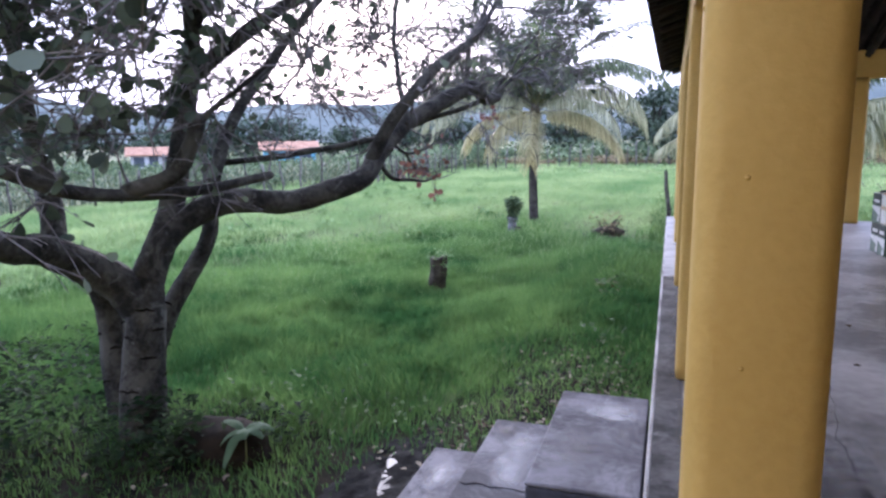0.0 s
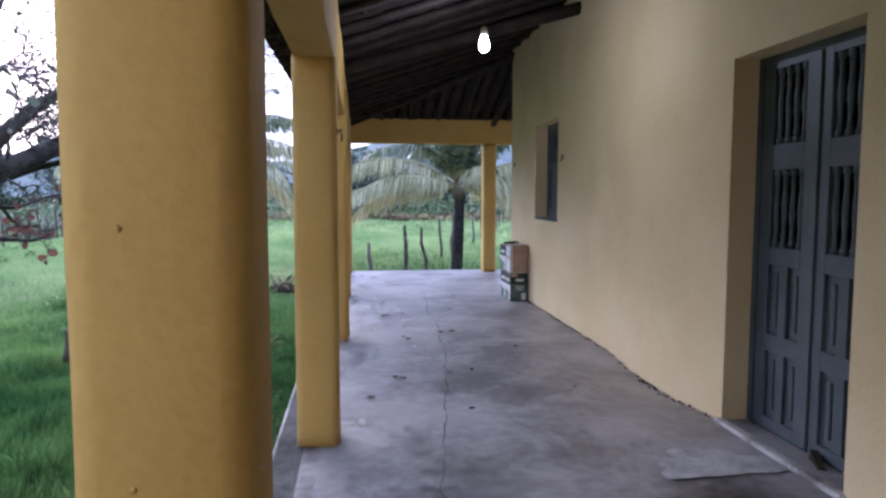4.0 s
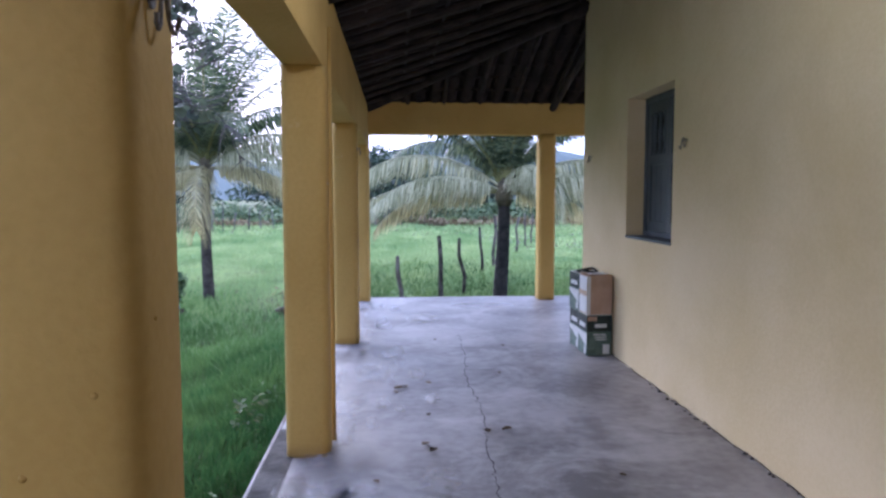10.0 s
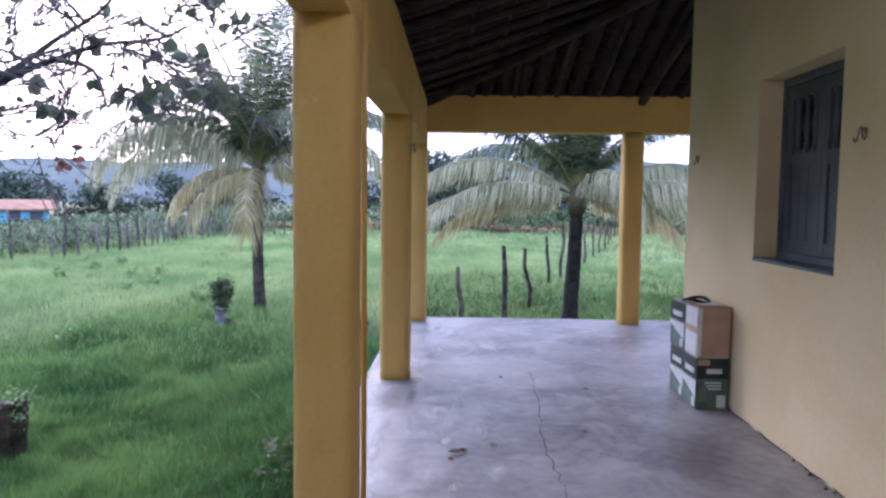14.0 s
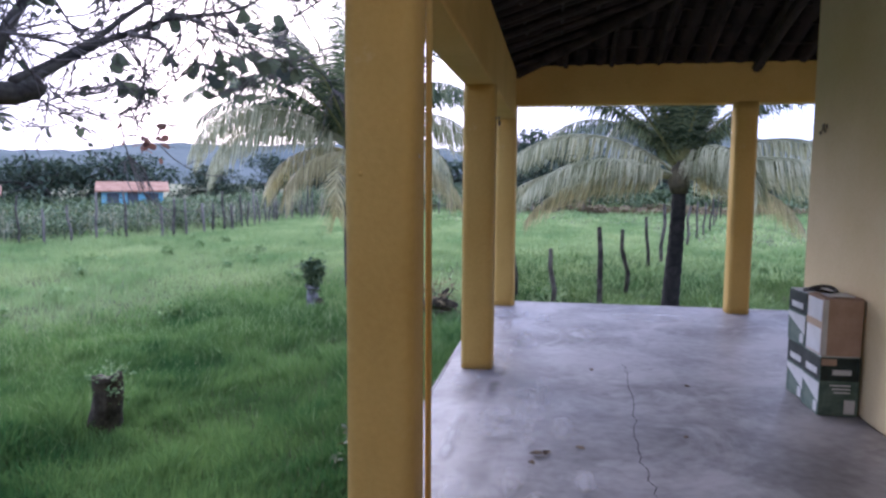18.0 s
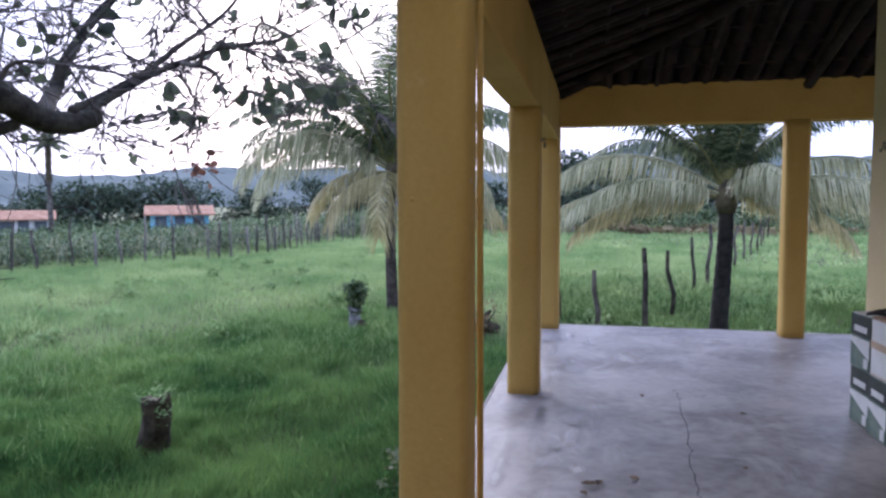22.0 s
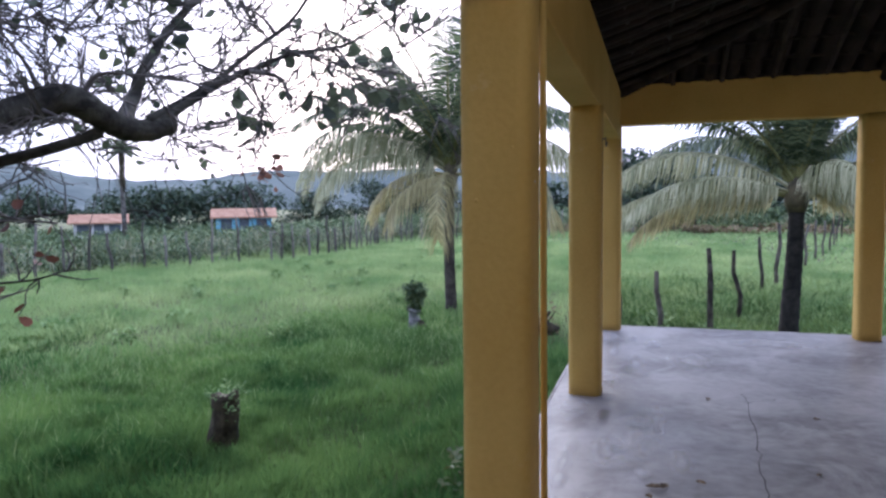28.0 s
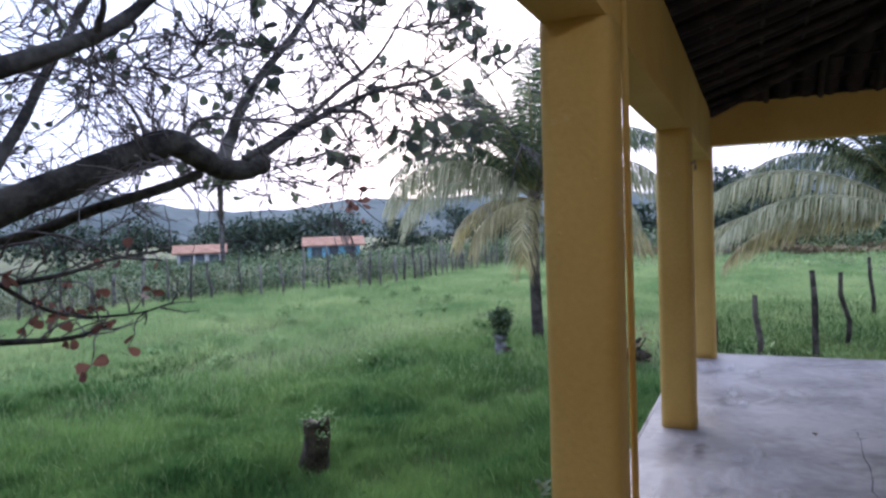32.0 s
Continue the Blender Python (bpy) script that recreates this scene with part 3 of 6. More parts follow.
def leaf_litter():
    n, m = 420, 170
    x = np.concatenate([rng.normal(-0.8, 0.38, n), rng.normal(-0.46, 0.13, m), rng.normal(-1.05, 0.3, m), rng.normal(-3.2, 0.9, 90)])
    y = np.concatenate([rng.uniform(4.8, 9.8, n), rng.uniform(4.9, 8.4, m), rng.normal(5.2, 0.35, m), rng.normal(5.0, 0.8, 90)])
    k = x < -0.2
    x, y = x[k], y[k]
    p = np.stack([x, y, ground_z(x, y) + 0.03], 1)
    ob = scatter_leaves("leaf_litter", p, 0.055, M_LITTER, "", "", 0.35)
    tagged(ob, "pale dry leaves fallen on the damp ground", "leaves", "", "stuff")


# Bare soil, its colour darkened further for the shade under the tree.
M_SOIL = material("bare_soil_tree_shade", (0.006, 0.0055, 0.0035), (0.028, 0.023, 0.014), 0.95, 3.0, 25, 0.6, spec=0.1)


def soil_patch(cx, cy, rx, ry, seed, label, mat=M_SOIL, lift=0.0):
    """A thin sheet of bare soil that follows the ground."""
    n, rings = 40, 9
    b = bmesh.new()
    grid = []
    for j in range(rings + 1):
        f = j / rings
        row = []
        for k in range(n):
            a = 2 * math.pi * k / n
            r = f * (1 + 0.16 * math.sin(3 * a + seed) + 0.1 * math.sin(5 * a + 2 * seed))
            x, y = cx + rx * r * math.cos(a), min(cy + ry * r * math.sin(a), 20)
            x = min(x, EDGE_X - 0.01)
            row.append(b.verts.new((x, y, float(ground_z(x, y)) + 0.014 * (1 - f) + 0.002 + lift * (1 - f * f))))
        grid.append(row)
    for p, q in zip(grid, grid[1:]):
        for k in range(n):
            b.faces.new((p[k], p[(k + 1) % n], q[(k + 1) % n], q[k]))
    bmesh.ops.remove_doubles(b, verts=b.verts, dist=0.0005)
    part("bare_soil", b, mat, None, label, smooth=True, kind="structure", category="soil")


soil_patch(-3.7, 3.8, 2.2, 2.2, 1.0, "bare soil under the tree, darkened in colour for its shade")
M_MUD = material("wet_grey_mud", (0.006, 0.006, 0.0057), (0.03, 0.029, 0.027), 0.9, 6.0, 30, 0.7, spec=0.06)


def mud_patch():
    """Trodden, lumpy mud beside the steps; its middle sinks below the puddle."""
    nx, ny = 56, 96
    x, y = np.meshgrid(np.linspace(-2.5, -1.3, nx), np.linspace(3.4, 5.8, ny), indexing="ij")
    e = np.clip(1 - ((x + 1.87 + 0.06 * np.sin(5 * y)) / 0.5) ** 2 - ((y - 4.6) / 1.1) ** 2, -0.6, 1)
    lumps = np.array([[noise.fractal((px * 9, py * 9, 0.3), 0.7, 2.1, 5) for px, py in zip(r, q)] for r, q in zip(x, y)])
    z = ground_z(x, y) + np.clip(0.05 * e, -0.03, 0.02) + 0.02 * lumps * np.clip(e * 2, 0, 1)
    i = (np.arange(nx - 1)[:, None] * ny + np.arange(ny - 1)).ravel()
    ob = mesh_from_arrays("bare_soil", np.stack([x, y, z], 2).reshape(-1, 3), np.stack([i, i + ny, i + ny + 1, i + 1], 1), M_MUD, smooth=True)
    tagged(ob, "wet grey trodden mud beside the steps", "mud", "", "structure")


mud_patch()
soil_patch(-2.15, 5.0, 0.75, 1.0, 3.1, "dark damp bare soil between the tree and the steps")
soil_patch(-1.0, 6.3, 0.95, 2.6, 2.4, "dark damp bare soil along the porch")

# ---- porch: door, window, lamp, hooks, pipe, boxes, floor marks ----
M_BLACKIN = material("dark_room_air", (0.01, 0.01, 0.011), (0.02, 0.02, 0.022), 0.9)
M_SILL = material("blue_grey_sill_paint", (0.06, 0.075, 0.09), (0.11, 0.13, 0.15), 0.5, 5, 40, 0.2)
M_CRACK = material("dark_crack_dirt", (0.03, 0.028, 0.03), (0.08, 0.075, 0.08), 0.95, 10, 60, 0.3)
M_PATCH = material("rough_cement_patch", (0.36, 0.36, 0.36), (0.58, 0.575, 0.57), 0.9, 6, 40, 0.8)
M_DRY = material("dry_brown_leaf", (0.05, 0.032, 0.018), (0.22, 0.16, 0.10), 0.8, 9, 40, 0.2, obj_random=0.3, island=0.0)
M_LITTER = material("pale_fallen_leaf", (0.09, 0.06, 0.03), (0.38, 0.32, 0.23), 0.8, 3, 40, 0.2, island=0.5)


def baluster(bm, x, y, z0, z1, r):
    prof = ((0, 1.0), (0.09, 1.0), (0.1, 0.55), (0.16, 0.8), (0.2, 0.5), (0.35, 0.75), (0.5, 0.95), (0.65, 0.7), (0.8, 0.5), (0.84, 0.8), (0.9, 0.55), (0.91, 1.0), (1, 1.0))
    add_tube(bm, [(x, y, z0 + (z1 - z0) * f) for f, _ in prof], [r * k for _, k in prof], 8)


def door_leaf(parent, y0, y1, x, top):
    """One leaf: stiles and rails, four lower panels, two rows of turned balusters."""
    frame_bm = bmesh.new()
    st, dz = 0.095, top
    for a, b in ((y0, y0 + st), (y1 - st, y1)):
        add_box(frame_bm, x, x + 0.045, a, b, 0.02, dz, 0.004, 1)
    for a, b in ((0.02, 0.09), (0.47, 0.57), (0.96, 1.06), (1.49, 1.63), (2.04, dz)):
        add_box(frame_bm, x + 0.001, x + 0.044, y0 + st - 0.002, y1 - st + 0.002, a, b, 0.003, 1)
    add_box(frame_bm, x + 0.002, x + 0.043, (y0 + y1) / 2 - 0.035, (y0 + y1) / 2 + 0.035, 0.09, 0.965, 0.003, 1)
    leaf = part("door_leaf", frame_bm, M_DOOR, parent, "blue-grey painted stile and rail frame")
    ym = (y0 + y1) / 2
    for a, b in ((y0 + st, ym - 0.035), (ym + 0.035, y1 - st)):
        for c, d in ((0.09, 0.47), (0.57, 0.96)):
            pb = box(x + 0.022, x + 0.036, a - 0.004, b + 0.004, c - 0.004, d + 0.004)
            add_box(pb, x + 0.012, x + 0.024, a + 0.03, b - 0.03, c + 0.04, d - 0.04, 0.008, 1)
            part("panel", pb, M_DOOR, leaf)
    for c, d in ((1.055, 1.495), (1.625, 2.045)):
        for k in range(4):
            yb = y0 + st + (y1 - y0 - 2 * st) * (k + 0.5) / 4
            bb = bmesh.new()
            baluster(bb, x + 0.022, yb, c, d, 0.021)
            part("baluster", bb, M_DOOR, leaf, smooth=True)
    return leaf


door = thing("door_1", "closed blue-grey double door with turned balusters", "door", (0, 0, 0), "", "structure")
DX = 2.645
ymid = (DOOR_Y0 + DOOR_Y1) / 2
door_leaf(door, ymid + 0.003, DOOR_Y1 - 0.045, DX, DOOR_H - 0.04)
door_leaf(door, DOOR_Y0 + 0.045, ymid - 0.003, DX, DOOR_H - 0.04)
fb = bmesh.new()
add_box(fb, DX - 0.01, DX + 0.08, DOOR_Y1 - 0.044, DOOR_Y1 - 0.001, 0, DOOR_H - 0.001)
add_box(fb, DX - 0.01, DX + 0.08, DOOR_Y0 + 0.001, DOOR_Y0 + 0.044, 0, DOOR_H - 0.001)
add_box(fb, DX - 0.009, DX + 0.079, DOOR_Y0 + 0.044, DOOR_Y1 - 0.044, DOOR_H - 0.04, DOOR_H - 0.001)
part("door_frame", fb, M_DOOR, door)
part("cover_strip", box(DX - 0.014, DX - 0.0005, ymid - 0.028, ymid + 0.028, 0.03, DOOR_H - 0.05, 0.004, 1), M_DOOR, door)
part("threshold", box(WALL_X - 0.035, WALL_X + 0.02, DOOR_Y0 - 0.02, DOOR_Y1 + 0.03, 0.0, 0.028, 0.008, 2), M_EDGE, None, "worn white-painted door sill edge", kind="structure", category="door sill")
part("threshold_slab", box(WALL_X + 0.021, WALL_X + 0.16, DOOR_Y0 + 0.001, DOOR_Y1 - 0.001, 0.0, 0.02, 0.004, 1), M_FLOOR, None, "grey cement door sill slab", kind="structure", category="door sill")
wb = bmesh.new()
vs = [wb.verts.new(p) for p in ((2.55, 4.02, 0.021), (2.6, 4.16, 0.021), (2.64, 4.14, 0.021), (2.59, 4.0, 0.021), (2.555, 4.03, 0.03), (2.602, 4.155, 0.07), (2.637, 4.137, 0.07), (2.585, 4.01, 0.03))]
for q in ((0, 1, 2, 3), (4, 5, 6, 7), (0, 1, 5, 4), (1, 2, 6, 5), (2, 3, 7, 6), (3, 0, 4, 7)):
    wb.faces.new([vs[i] for i in q])
part("door_wedge", wb, M_LOG, None, "dark wooden wedge lying on the door sill", category="wedge")
part("floor_inner", box(WALL_X + 0.4, WALL_X + 3, -3.8, HOUSE_Y - WT, -0.1, 0.0), M_FLOOR, None, "grey cement floor of the dark room", kind="structure", category="floor")

window = thing("window_1", "closed blue-grey wooden shutters in a deep reveal", "window", (0, 0, 0), "", "structure")
WX = 2.635
wb = bmesh.new()
for a, b, c, d in ((WIN_Y0 + 0.001, WIN_Y0 + 0.05, WIN_Z0 + 0.02, WIN_Z1 - 0.001), (WIN_Y1 - 0.05, WIN_Y1 - 0.001, WIN_Z0 + 0.02, WIN_Z1 - 0.001), (WIN_Y0 + 0.05, WIN_Y1 - 0.05, WIN_Z1 - 0.05, WIN_Z1 - 0.001), (WIN_Y0 + 0.05, WIN_Y1 - 0.05, WIN_Z0 + 0.02, WIN_Z0 + 0.06)):
    add_box(wb, WX - 0.01, WX + 0.07, a, b, c, d)
part("window_frame", wb, M_SILL, window)
part("window_sill", box(WALL_X - 0.006, WX + 0.06, WIN_Y0 + 0.001, WIN_Y1 - 0.001, WIN_Z0 + 0.001, WIN_Z0 + 0.022, 0.004, 1), M_SILL, window, "dark blue-grey painted sill")
for a, b in ((WIN_Y0 + 0.052, (WIN_Y0 + WIN_Y1) / 2 - 0.002), ((WIN_Y0 + WIN_Y1) / 2 + 0.002, WIN_Y1 - 0.052)):
    sb = bmesh.new()
    z0, z1 = WIN_Z0 + 0.062, WIN_Z1 - 0.052
    for c, d in ((a, a + 0.06), (b - 0.06, b)):
        add_box(sb, WX, WX + 0.035, c, d, z0, z1, 0.003, 1)
    for c, d in ((z0, z0 + 0.08), (z0 + 0.52, z0 + 0.6), (z1 - 0.08, z1)):
        add_box(sb, WX + 0.001, WX + 0.034, a + 0.058, b - 0.058, c, d, 0.003, 1)
    sh = part("shutter", sb, M_DOOR, window, "blue-grey shutter leaf")
    for k in range(3):
        w = (b - a - 0.12) / 3
        part("panel", box(WX + 0.012, WX + 0.026, a + 0.06 + w * k + 0.003, a + 0.06 + w * (k + 1) - 0.003, z0 + 0.075, z0 + 0.525, 0.003, 1), M_DOOR, sh)
        vb = bmesh.new()
        baluster(vb, WX + 0.018, a + 0.06 + w * (k + 0.5), z0 + 0.595, z1 - 0.075, 0.022)
        part("baluster", vb, M_DOOR, sh, smooth=True)
# Near-black sheet standing in for the unlit room behind the balusters.
part("dark_backing", box(WX + 0.05, WX + 0.06, WIN_Y0 + 0.05, WIN_Y1 - 0.05, WIN_Z0 + 0.06, WIN_Z1 - 0.05), M_BLACKIN, window)

# bare lamp hanging from a rafter
M_LAMP = bpy.data.materials.new("lit_white_bulb")
M_LAMP.use_nodes = True
ln = M_LAMP.node_tree.nodes
ln["Principled BSDF"].inputs["Base Color"].default_value = (0.9, 0.9, 0.9, 1)
ln["Principled BSDF"].inputs["Emission Color"].default_value = (0.93, 0.96, 1.0, 1)
ln["Principled BSDF"].inputs["Emission Strength"].default_value = 190.0
M_PLASTIC = material("white_lamp_plastic", (0.6, 0.6, 0.58), (0.75, 0.75, 0.72), 0.4, 8, 40, 0.05)
M_WIRE = material("black_cable", (0.015, 0.015, 0.015), (0.03, 0.03, 0.03), 0.6)
LAMP = Vector((1.25, 5.97, 2.44))
lamp = thing("hanging_bulb", "bare lit compact bulb hanging from the rafters", "lamp", tuple(LAMP))
prof = ((-0.075, 0.004), (-0.07, 0.018), (-0.055, 0.03), (-0.035, 0.035), (-0.01, 0.033), (0.015, 0.024), (0.035, 0.018))
part("bulb", tube([(0, 0, z) for z, _ in prof], [r for _, r in prof], 14), M_LAMP, lamp, "glowing white bulb", smooth=True)
part("socket", tube([(0, 0, 0.033), (0, 0, 0.045), (0, 0, 0.09), (0, 0, 0.105)], [0.02, 0.024, 0.022, 0.008], 12), M_PLASTIC, lamp, "white plastic lamp holder", smooth=True)
part("cable", tube([(0, 0, 0.1), (0.003, 0.002, 0.25), (0, 0, roof_z(LAMP.x, LAMP.y) - LAMP.z + 0.02)], 0.004, 6), M_WIRE, lamp)


def hook(m, label="rusty iron hammock hook screwed into the wall"):
    """An S-curled hammock hook; local +x stands out from the surface."""
    t = thing("hammock_hook", label, "hook", (0, 0, 0), "hammock hooks")
    t.matrix_basis = m
    flat = ((-0.052, -0.012), (-0.05, -0.026), (-0.04, -0.032), (-0.03, -0.024), (-0.02, 0.012), (-0.01, 0.034), (0.0, 0.036), (0.006, 0.022), (0.012, -0.006), (0.022, -0.022), (0.034, -0.024), (0.045, -0.012), (0.05, 0.006))
    pts = [(0.026 + 0.004 * math.sin(6 * k), y, z) for k, (y, z) in enumerate(flat)]
    part("shank", tube([(0, 0, 0.02), (0.015, 0, 0.026), (0.026, -0.002, 0.034)], 0.0045, 7), M_IRON, t, smooth=True)
    part("rod", tube(pts, 0.004, 7), M_IRON, t, smooth=True)
    part("plate", tube([(-0.002, 0, 0.02), (0.004, 0, 0.02)], 0.014, 10), M_IRON, t)
    return t


first_hook = hook(pose(WALL_X, 8.03, 1.725, 0, 0, 180))
for m in (pose(WALL_X, 10.22, 1.74, 0, 0, 180), pose(CW + 0.013, 4.75, 1.66), pose(CW + 0.013, 10.14, 1.8), pose(CW + 0.013, 12.77, 1.78)):
    h2 = copy_thing(first_hook, m)
    if m.translation.x < 1:
        tagged(h2, "rusty iron hammock hook screwed into the column")

# thin painted pipe beside a column
part("painted_pipe", tube([(0.245, 7.506, 0.0), (0.2445, 7.505, 0.6), (0.243, 7.504, 1.2), (0.242, 7.503, 1.8), (0.241, 7.503, 2.3)], 0.012, 8), M_COL, None, "thin yellow-painted conduit standing beside a column", smooth=True, category="pipe")

# paint cartons stacked at the wall
M_CARD = material("brown_cardboard", (0.38, 0.26, 0.18), (0.47, 0.335, 0.245), 0.8, 6, 60, 0.1)
M_CWHITE = material("white_printed_card", (0.55, 0.56, 0.55), (0.68, 0.69, 0.68), 0.6, 6, 60, 0.05)
M_CGREEN = material("green_printed_card", (0.065, 0.11, 0.088), (0.145, 0.20, 0.16), 0.6, 9, 40, 0.05)
M_CDARK = material("black_green_printed_card", (0.012, 0.02, 0.018), (0.03, 0.045, 0.04), 0.6, 9, 40, 0.05)
M_TAPE = material("tan_packing_tape", (0.36, 0.25, 0.15), (0.45, 0.33, 0.21), 0.35, 9, 40, 0.02)


def carton(x, y, z, w, d, h, style, turn=0):
    """A paint carton; local front faces -y, its left side faces -x."""
    t = thing("paint_carton", {"green": "green, white and black printed paint carton on the porch floor", "brown": "brown and white cardboard carton stacked on another carton", "side": "green and white paint carton stacked beside the wall"}[style], "carton", (x, y, z), "stacked paint cartons")
    t.matrix_basis = pose(x, y, z, 0, 0, turn)
    b = box(0, w, 0, d, 0, h, 0.005, 1)
    part("body", b, M_CARD if style == "brown" else M_CGREEN, t)
    e = 0.0015
    if style == "brown":
        part("side_print", box(-e, 0, 0.01, d - 0.01, 0.01, h - 0.01), M_CWHITE, t, "white printed side")
        part("tape", box(-2 * e, -e, 0.0, d, h * 0.47, h * 0.6), M_TAPE, t, "tan packing tape")
        part("corner_tape", box(0.0, 0.03, -e, 0, 0.005, h - 0.005), M_CWHITE, t)
    else:
        part("dark_band", box(0.003, w - 0.003, -e, 0, h * 0.6, h - 0.005), M_CDARK, t, "black printed band")
        part("pale_corner", box(0.006, 0.09, -2 * e, -e, h * 0.86, h - 0.01), M_CARD, t, "pale printed corner")
        part("brand_mark", box(0.07, w - 0.05, -2 * e, -e, h * 0.7, h * 0.79, 0.0), M_CWHITE, t, "pale printed mark")
        for k in range(3):
            part("print_line", box(0.06 + 0.012 * k, w - 0.05, -e, 0, h * (0.51 - 0.06 * k), h * (0.535 - 0.06 * k)), M_CWHITE, t, "small pale print")
        part("price_block", box(w - 0.08, w - 0.02, -e, 0, 0.015, h * 0.28), M_CWHITE, t, "white printed block")
        wedge = bmesh.new()
        for u0, u1, v0, v1 in ((0.004, d - 0.004, h * 0.33, h * 0.56),):
            ring = [wedge.verts.new((-e * q, yy, zz)) for q in (0, 1) for yy, zz in ((u0, v1), (u1, v1), (u1, v0 + 0.05), (u0, v0 - 0.04))]
            for k in range(4):
                wedge.faces.new((ring[k], ring[(k + 1) % 4], ring[4 + (k + 1) % 4], ring[4 + k]))
            wedge.faces.new(ring[4:])
        part("side_wedge", wedge, M_CWHITE, t, "slanting white printed field")
        part("side_band", box(-e, 0, 0.003, d - 0.003, h * 0.6, h - 0.005), M_CDARK, t, "black printed band")
        part("side_mark", box(-2 * e, -e, 0.04, d - 0.05, h * 0.68, h * 0.79), M_CWHITE, t, "pale printed mark")
        part("side_block", box(-e, 0, 0.02, 0.07, 0.015, h * 0.22), M_CWHITE, t)
    part("top_flap", box(0.006, w - 0.006, 0.004, d * 0.495, h, h + 0.004), M_CARD if style == "brown" else M_CWHITE, t)
    part("top_flap", box(0.006, w - 0.006, d * 0.505, d - 0.004, h, h + 0.004), M_CARD if style == "brown" else M_CWHITE, t)
    return t


carton(2.24, 9.43, 0.0, 0.225, 0.25, 0.355, "green", 2)
carton(2.245, 9.71, 0.0, 0.225, 0.25, 0.35, "side", 4)
carton(2.24, 9.435, 0.36, 0.225, 0.24, 0.34, "brown", 1)
carton(2.235, 9.69, 0.355, 0.225, 0.25, 0.335, "side", 5)
ring = bmesh.new()
pts = [(2.3 + 0.085 * math.cos(radians(a)), 9.66 + 0.1 * math.sin(radians(a)), 0.722 + 0.012 * math.sin(radians(2 * a))) for a in range(0, 380, 20)]
part("hose_ring", add_tube(ring, pts, 0.012, 6), M_WIRE, None, "coil of black cable lying on the cartons", smooth=True, category="cable")
part("folded_card", box(2.28, 2.42, 9.46, 9.59, 0.708, 0.716, 0.002, 1), M_CWHITE, None, "folded pale card lying on top of a carton", category="card")

# floor crack, repair patch, fallen leaves
def ribbon(name, pts, width, mat, label, z=0.009, cat="crack"):
    rnd = random.Random(5)
    fine = []
    for a, b in zip(pts, pts[1:]):
        for k in range(7):
            f = k / 7
            fine.append((a[0] + (b[0] - a[0]) * f + rnd.uniform(-0.014, 0.014), a[1] + (b[1] - a[1]) * f))
    b = bmesh.new()
    prev = None
    for i, (x, y) in enumerate(fine):
        w = width * rnd.uniform(0.25, 1.0)
        cur = (b.verts.new((x - w, y, z + floor_z(x, y))), b.verts.new((x + w, y, z + floor_z(x, y))))
        if prev:
            b.faces.new((prev[0], prev[1], cur[1], cur[0]))
        prev = cur
    return part(name, b, mat, None, label, kind="structure", category=cat)


ribbon("floor_crack", [(0.7, 3.6), (0.72, 4.1), (0.86, 5.0), (0.97, 5.86), (1.05, 6.5), (1.08, 6.9), (1.09, 7.2), (1.13, 7.6), (1.15, 8.1), (1.12, 8.58), (1.16, 9.2), (1.21, 10.15), (1.2, 10.4)], 0.0034, M_CRACK, "long dark crack in the cement floor")
ribbon("floor_crack_branch", [(1.2, 10.14), (1.45, 10.3), (1.7, 10.38)], 0.0045, M_CRACK, "short branching crack in the cement floor")


ribbon("wall_foot_dirt", [(2.474, 4.85), (2.474, 6.0), (2.474, 7.0), (2.474, 8.0), (2.474, 9.2), (2.474, 10.4)], 0.007, M_CRACK, "dark dirt line along the foot of the wall", cat="dirt")


def blob_patch(name, cx, cy, rx, ry, mat, label, z=0.009, seed=1, cat="patch", kind="structure", n=28):
    rnd = random.Random(seed)
    b = bmesh.new()
    vs = []
    for k in range(n):
        a = 2 * math.pi * k / n
        r = 1 + 0.22 * math.sin(3 * a + seed) + 0.12 * math.sin(7 * a) + rnd.uniform(-0.08, 0.08)
        vs.append(b.verts.new((cx + rx * r * math.cos(a), cy + ry * r * math.sin(a), z)))
    c = b.verts.new((cx, cy, z + 0.003))
    for k in range(n):
        b.faces.new((vs[k], vs[(k + 1) % n], c))
    ob = part(name, b, mat, None, label, kind=kind, category=cat)
    if ob.data.polygons[0].normal.z < 0:
        ob.data.flip_normals()
    return ob


blob_patch("floor_patch", 2.12, 4.2, 0.3, 0.19, M_PATCH, "rough pale cement repair in front of the door", seed=3)


def dry_leaf(x, y, size, turn, seed):
    rnd = random.Random(seed)
    b = bmesh.new()
    rows = []
    for i in range(6):
        f = i / 5
        w = size * 0.32 * math.sin(math.pi * min(0.98, f * 0.92 + 0.04)) + 0.001
        curl = 0.004 + size * 0.25 * (f - 0.4) ** 2 + rnd.uniform(0, size * 0.05)
        rows.append([b.verts.new((size * (f - 0.5), s * w, curl + abs(s) * w * rnd.uniform(0.3, 0.8))) for s in (-1, 0, 1)])
    for p, q in zip(rows, rows[1:]):
        for k in range(2):
            b.faces.new((p[k], p[k + 1], q[k + 1], q[k]))
    ob = part("dry_leaf", b, M_DRY, None, "curled dry brown leaf lying on the porch floor", smooth=True, category="leaf", group="leaves on the porch floor")
    ob.matrix_basis = pose(x, y, 0.001, 0, 0, turn)
    return ob


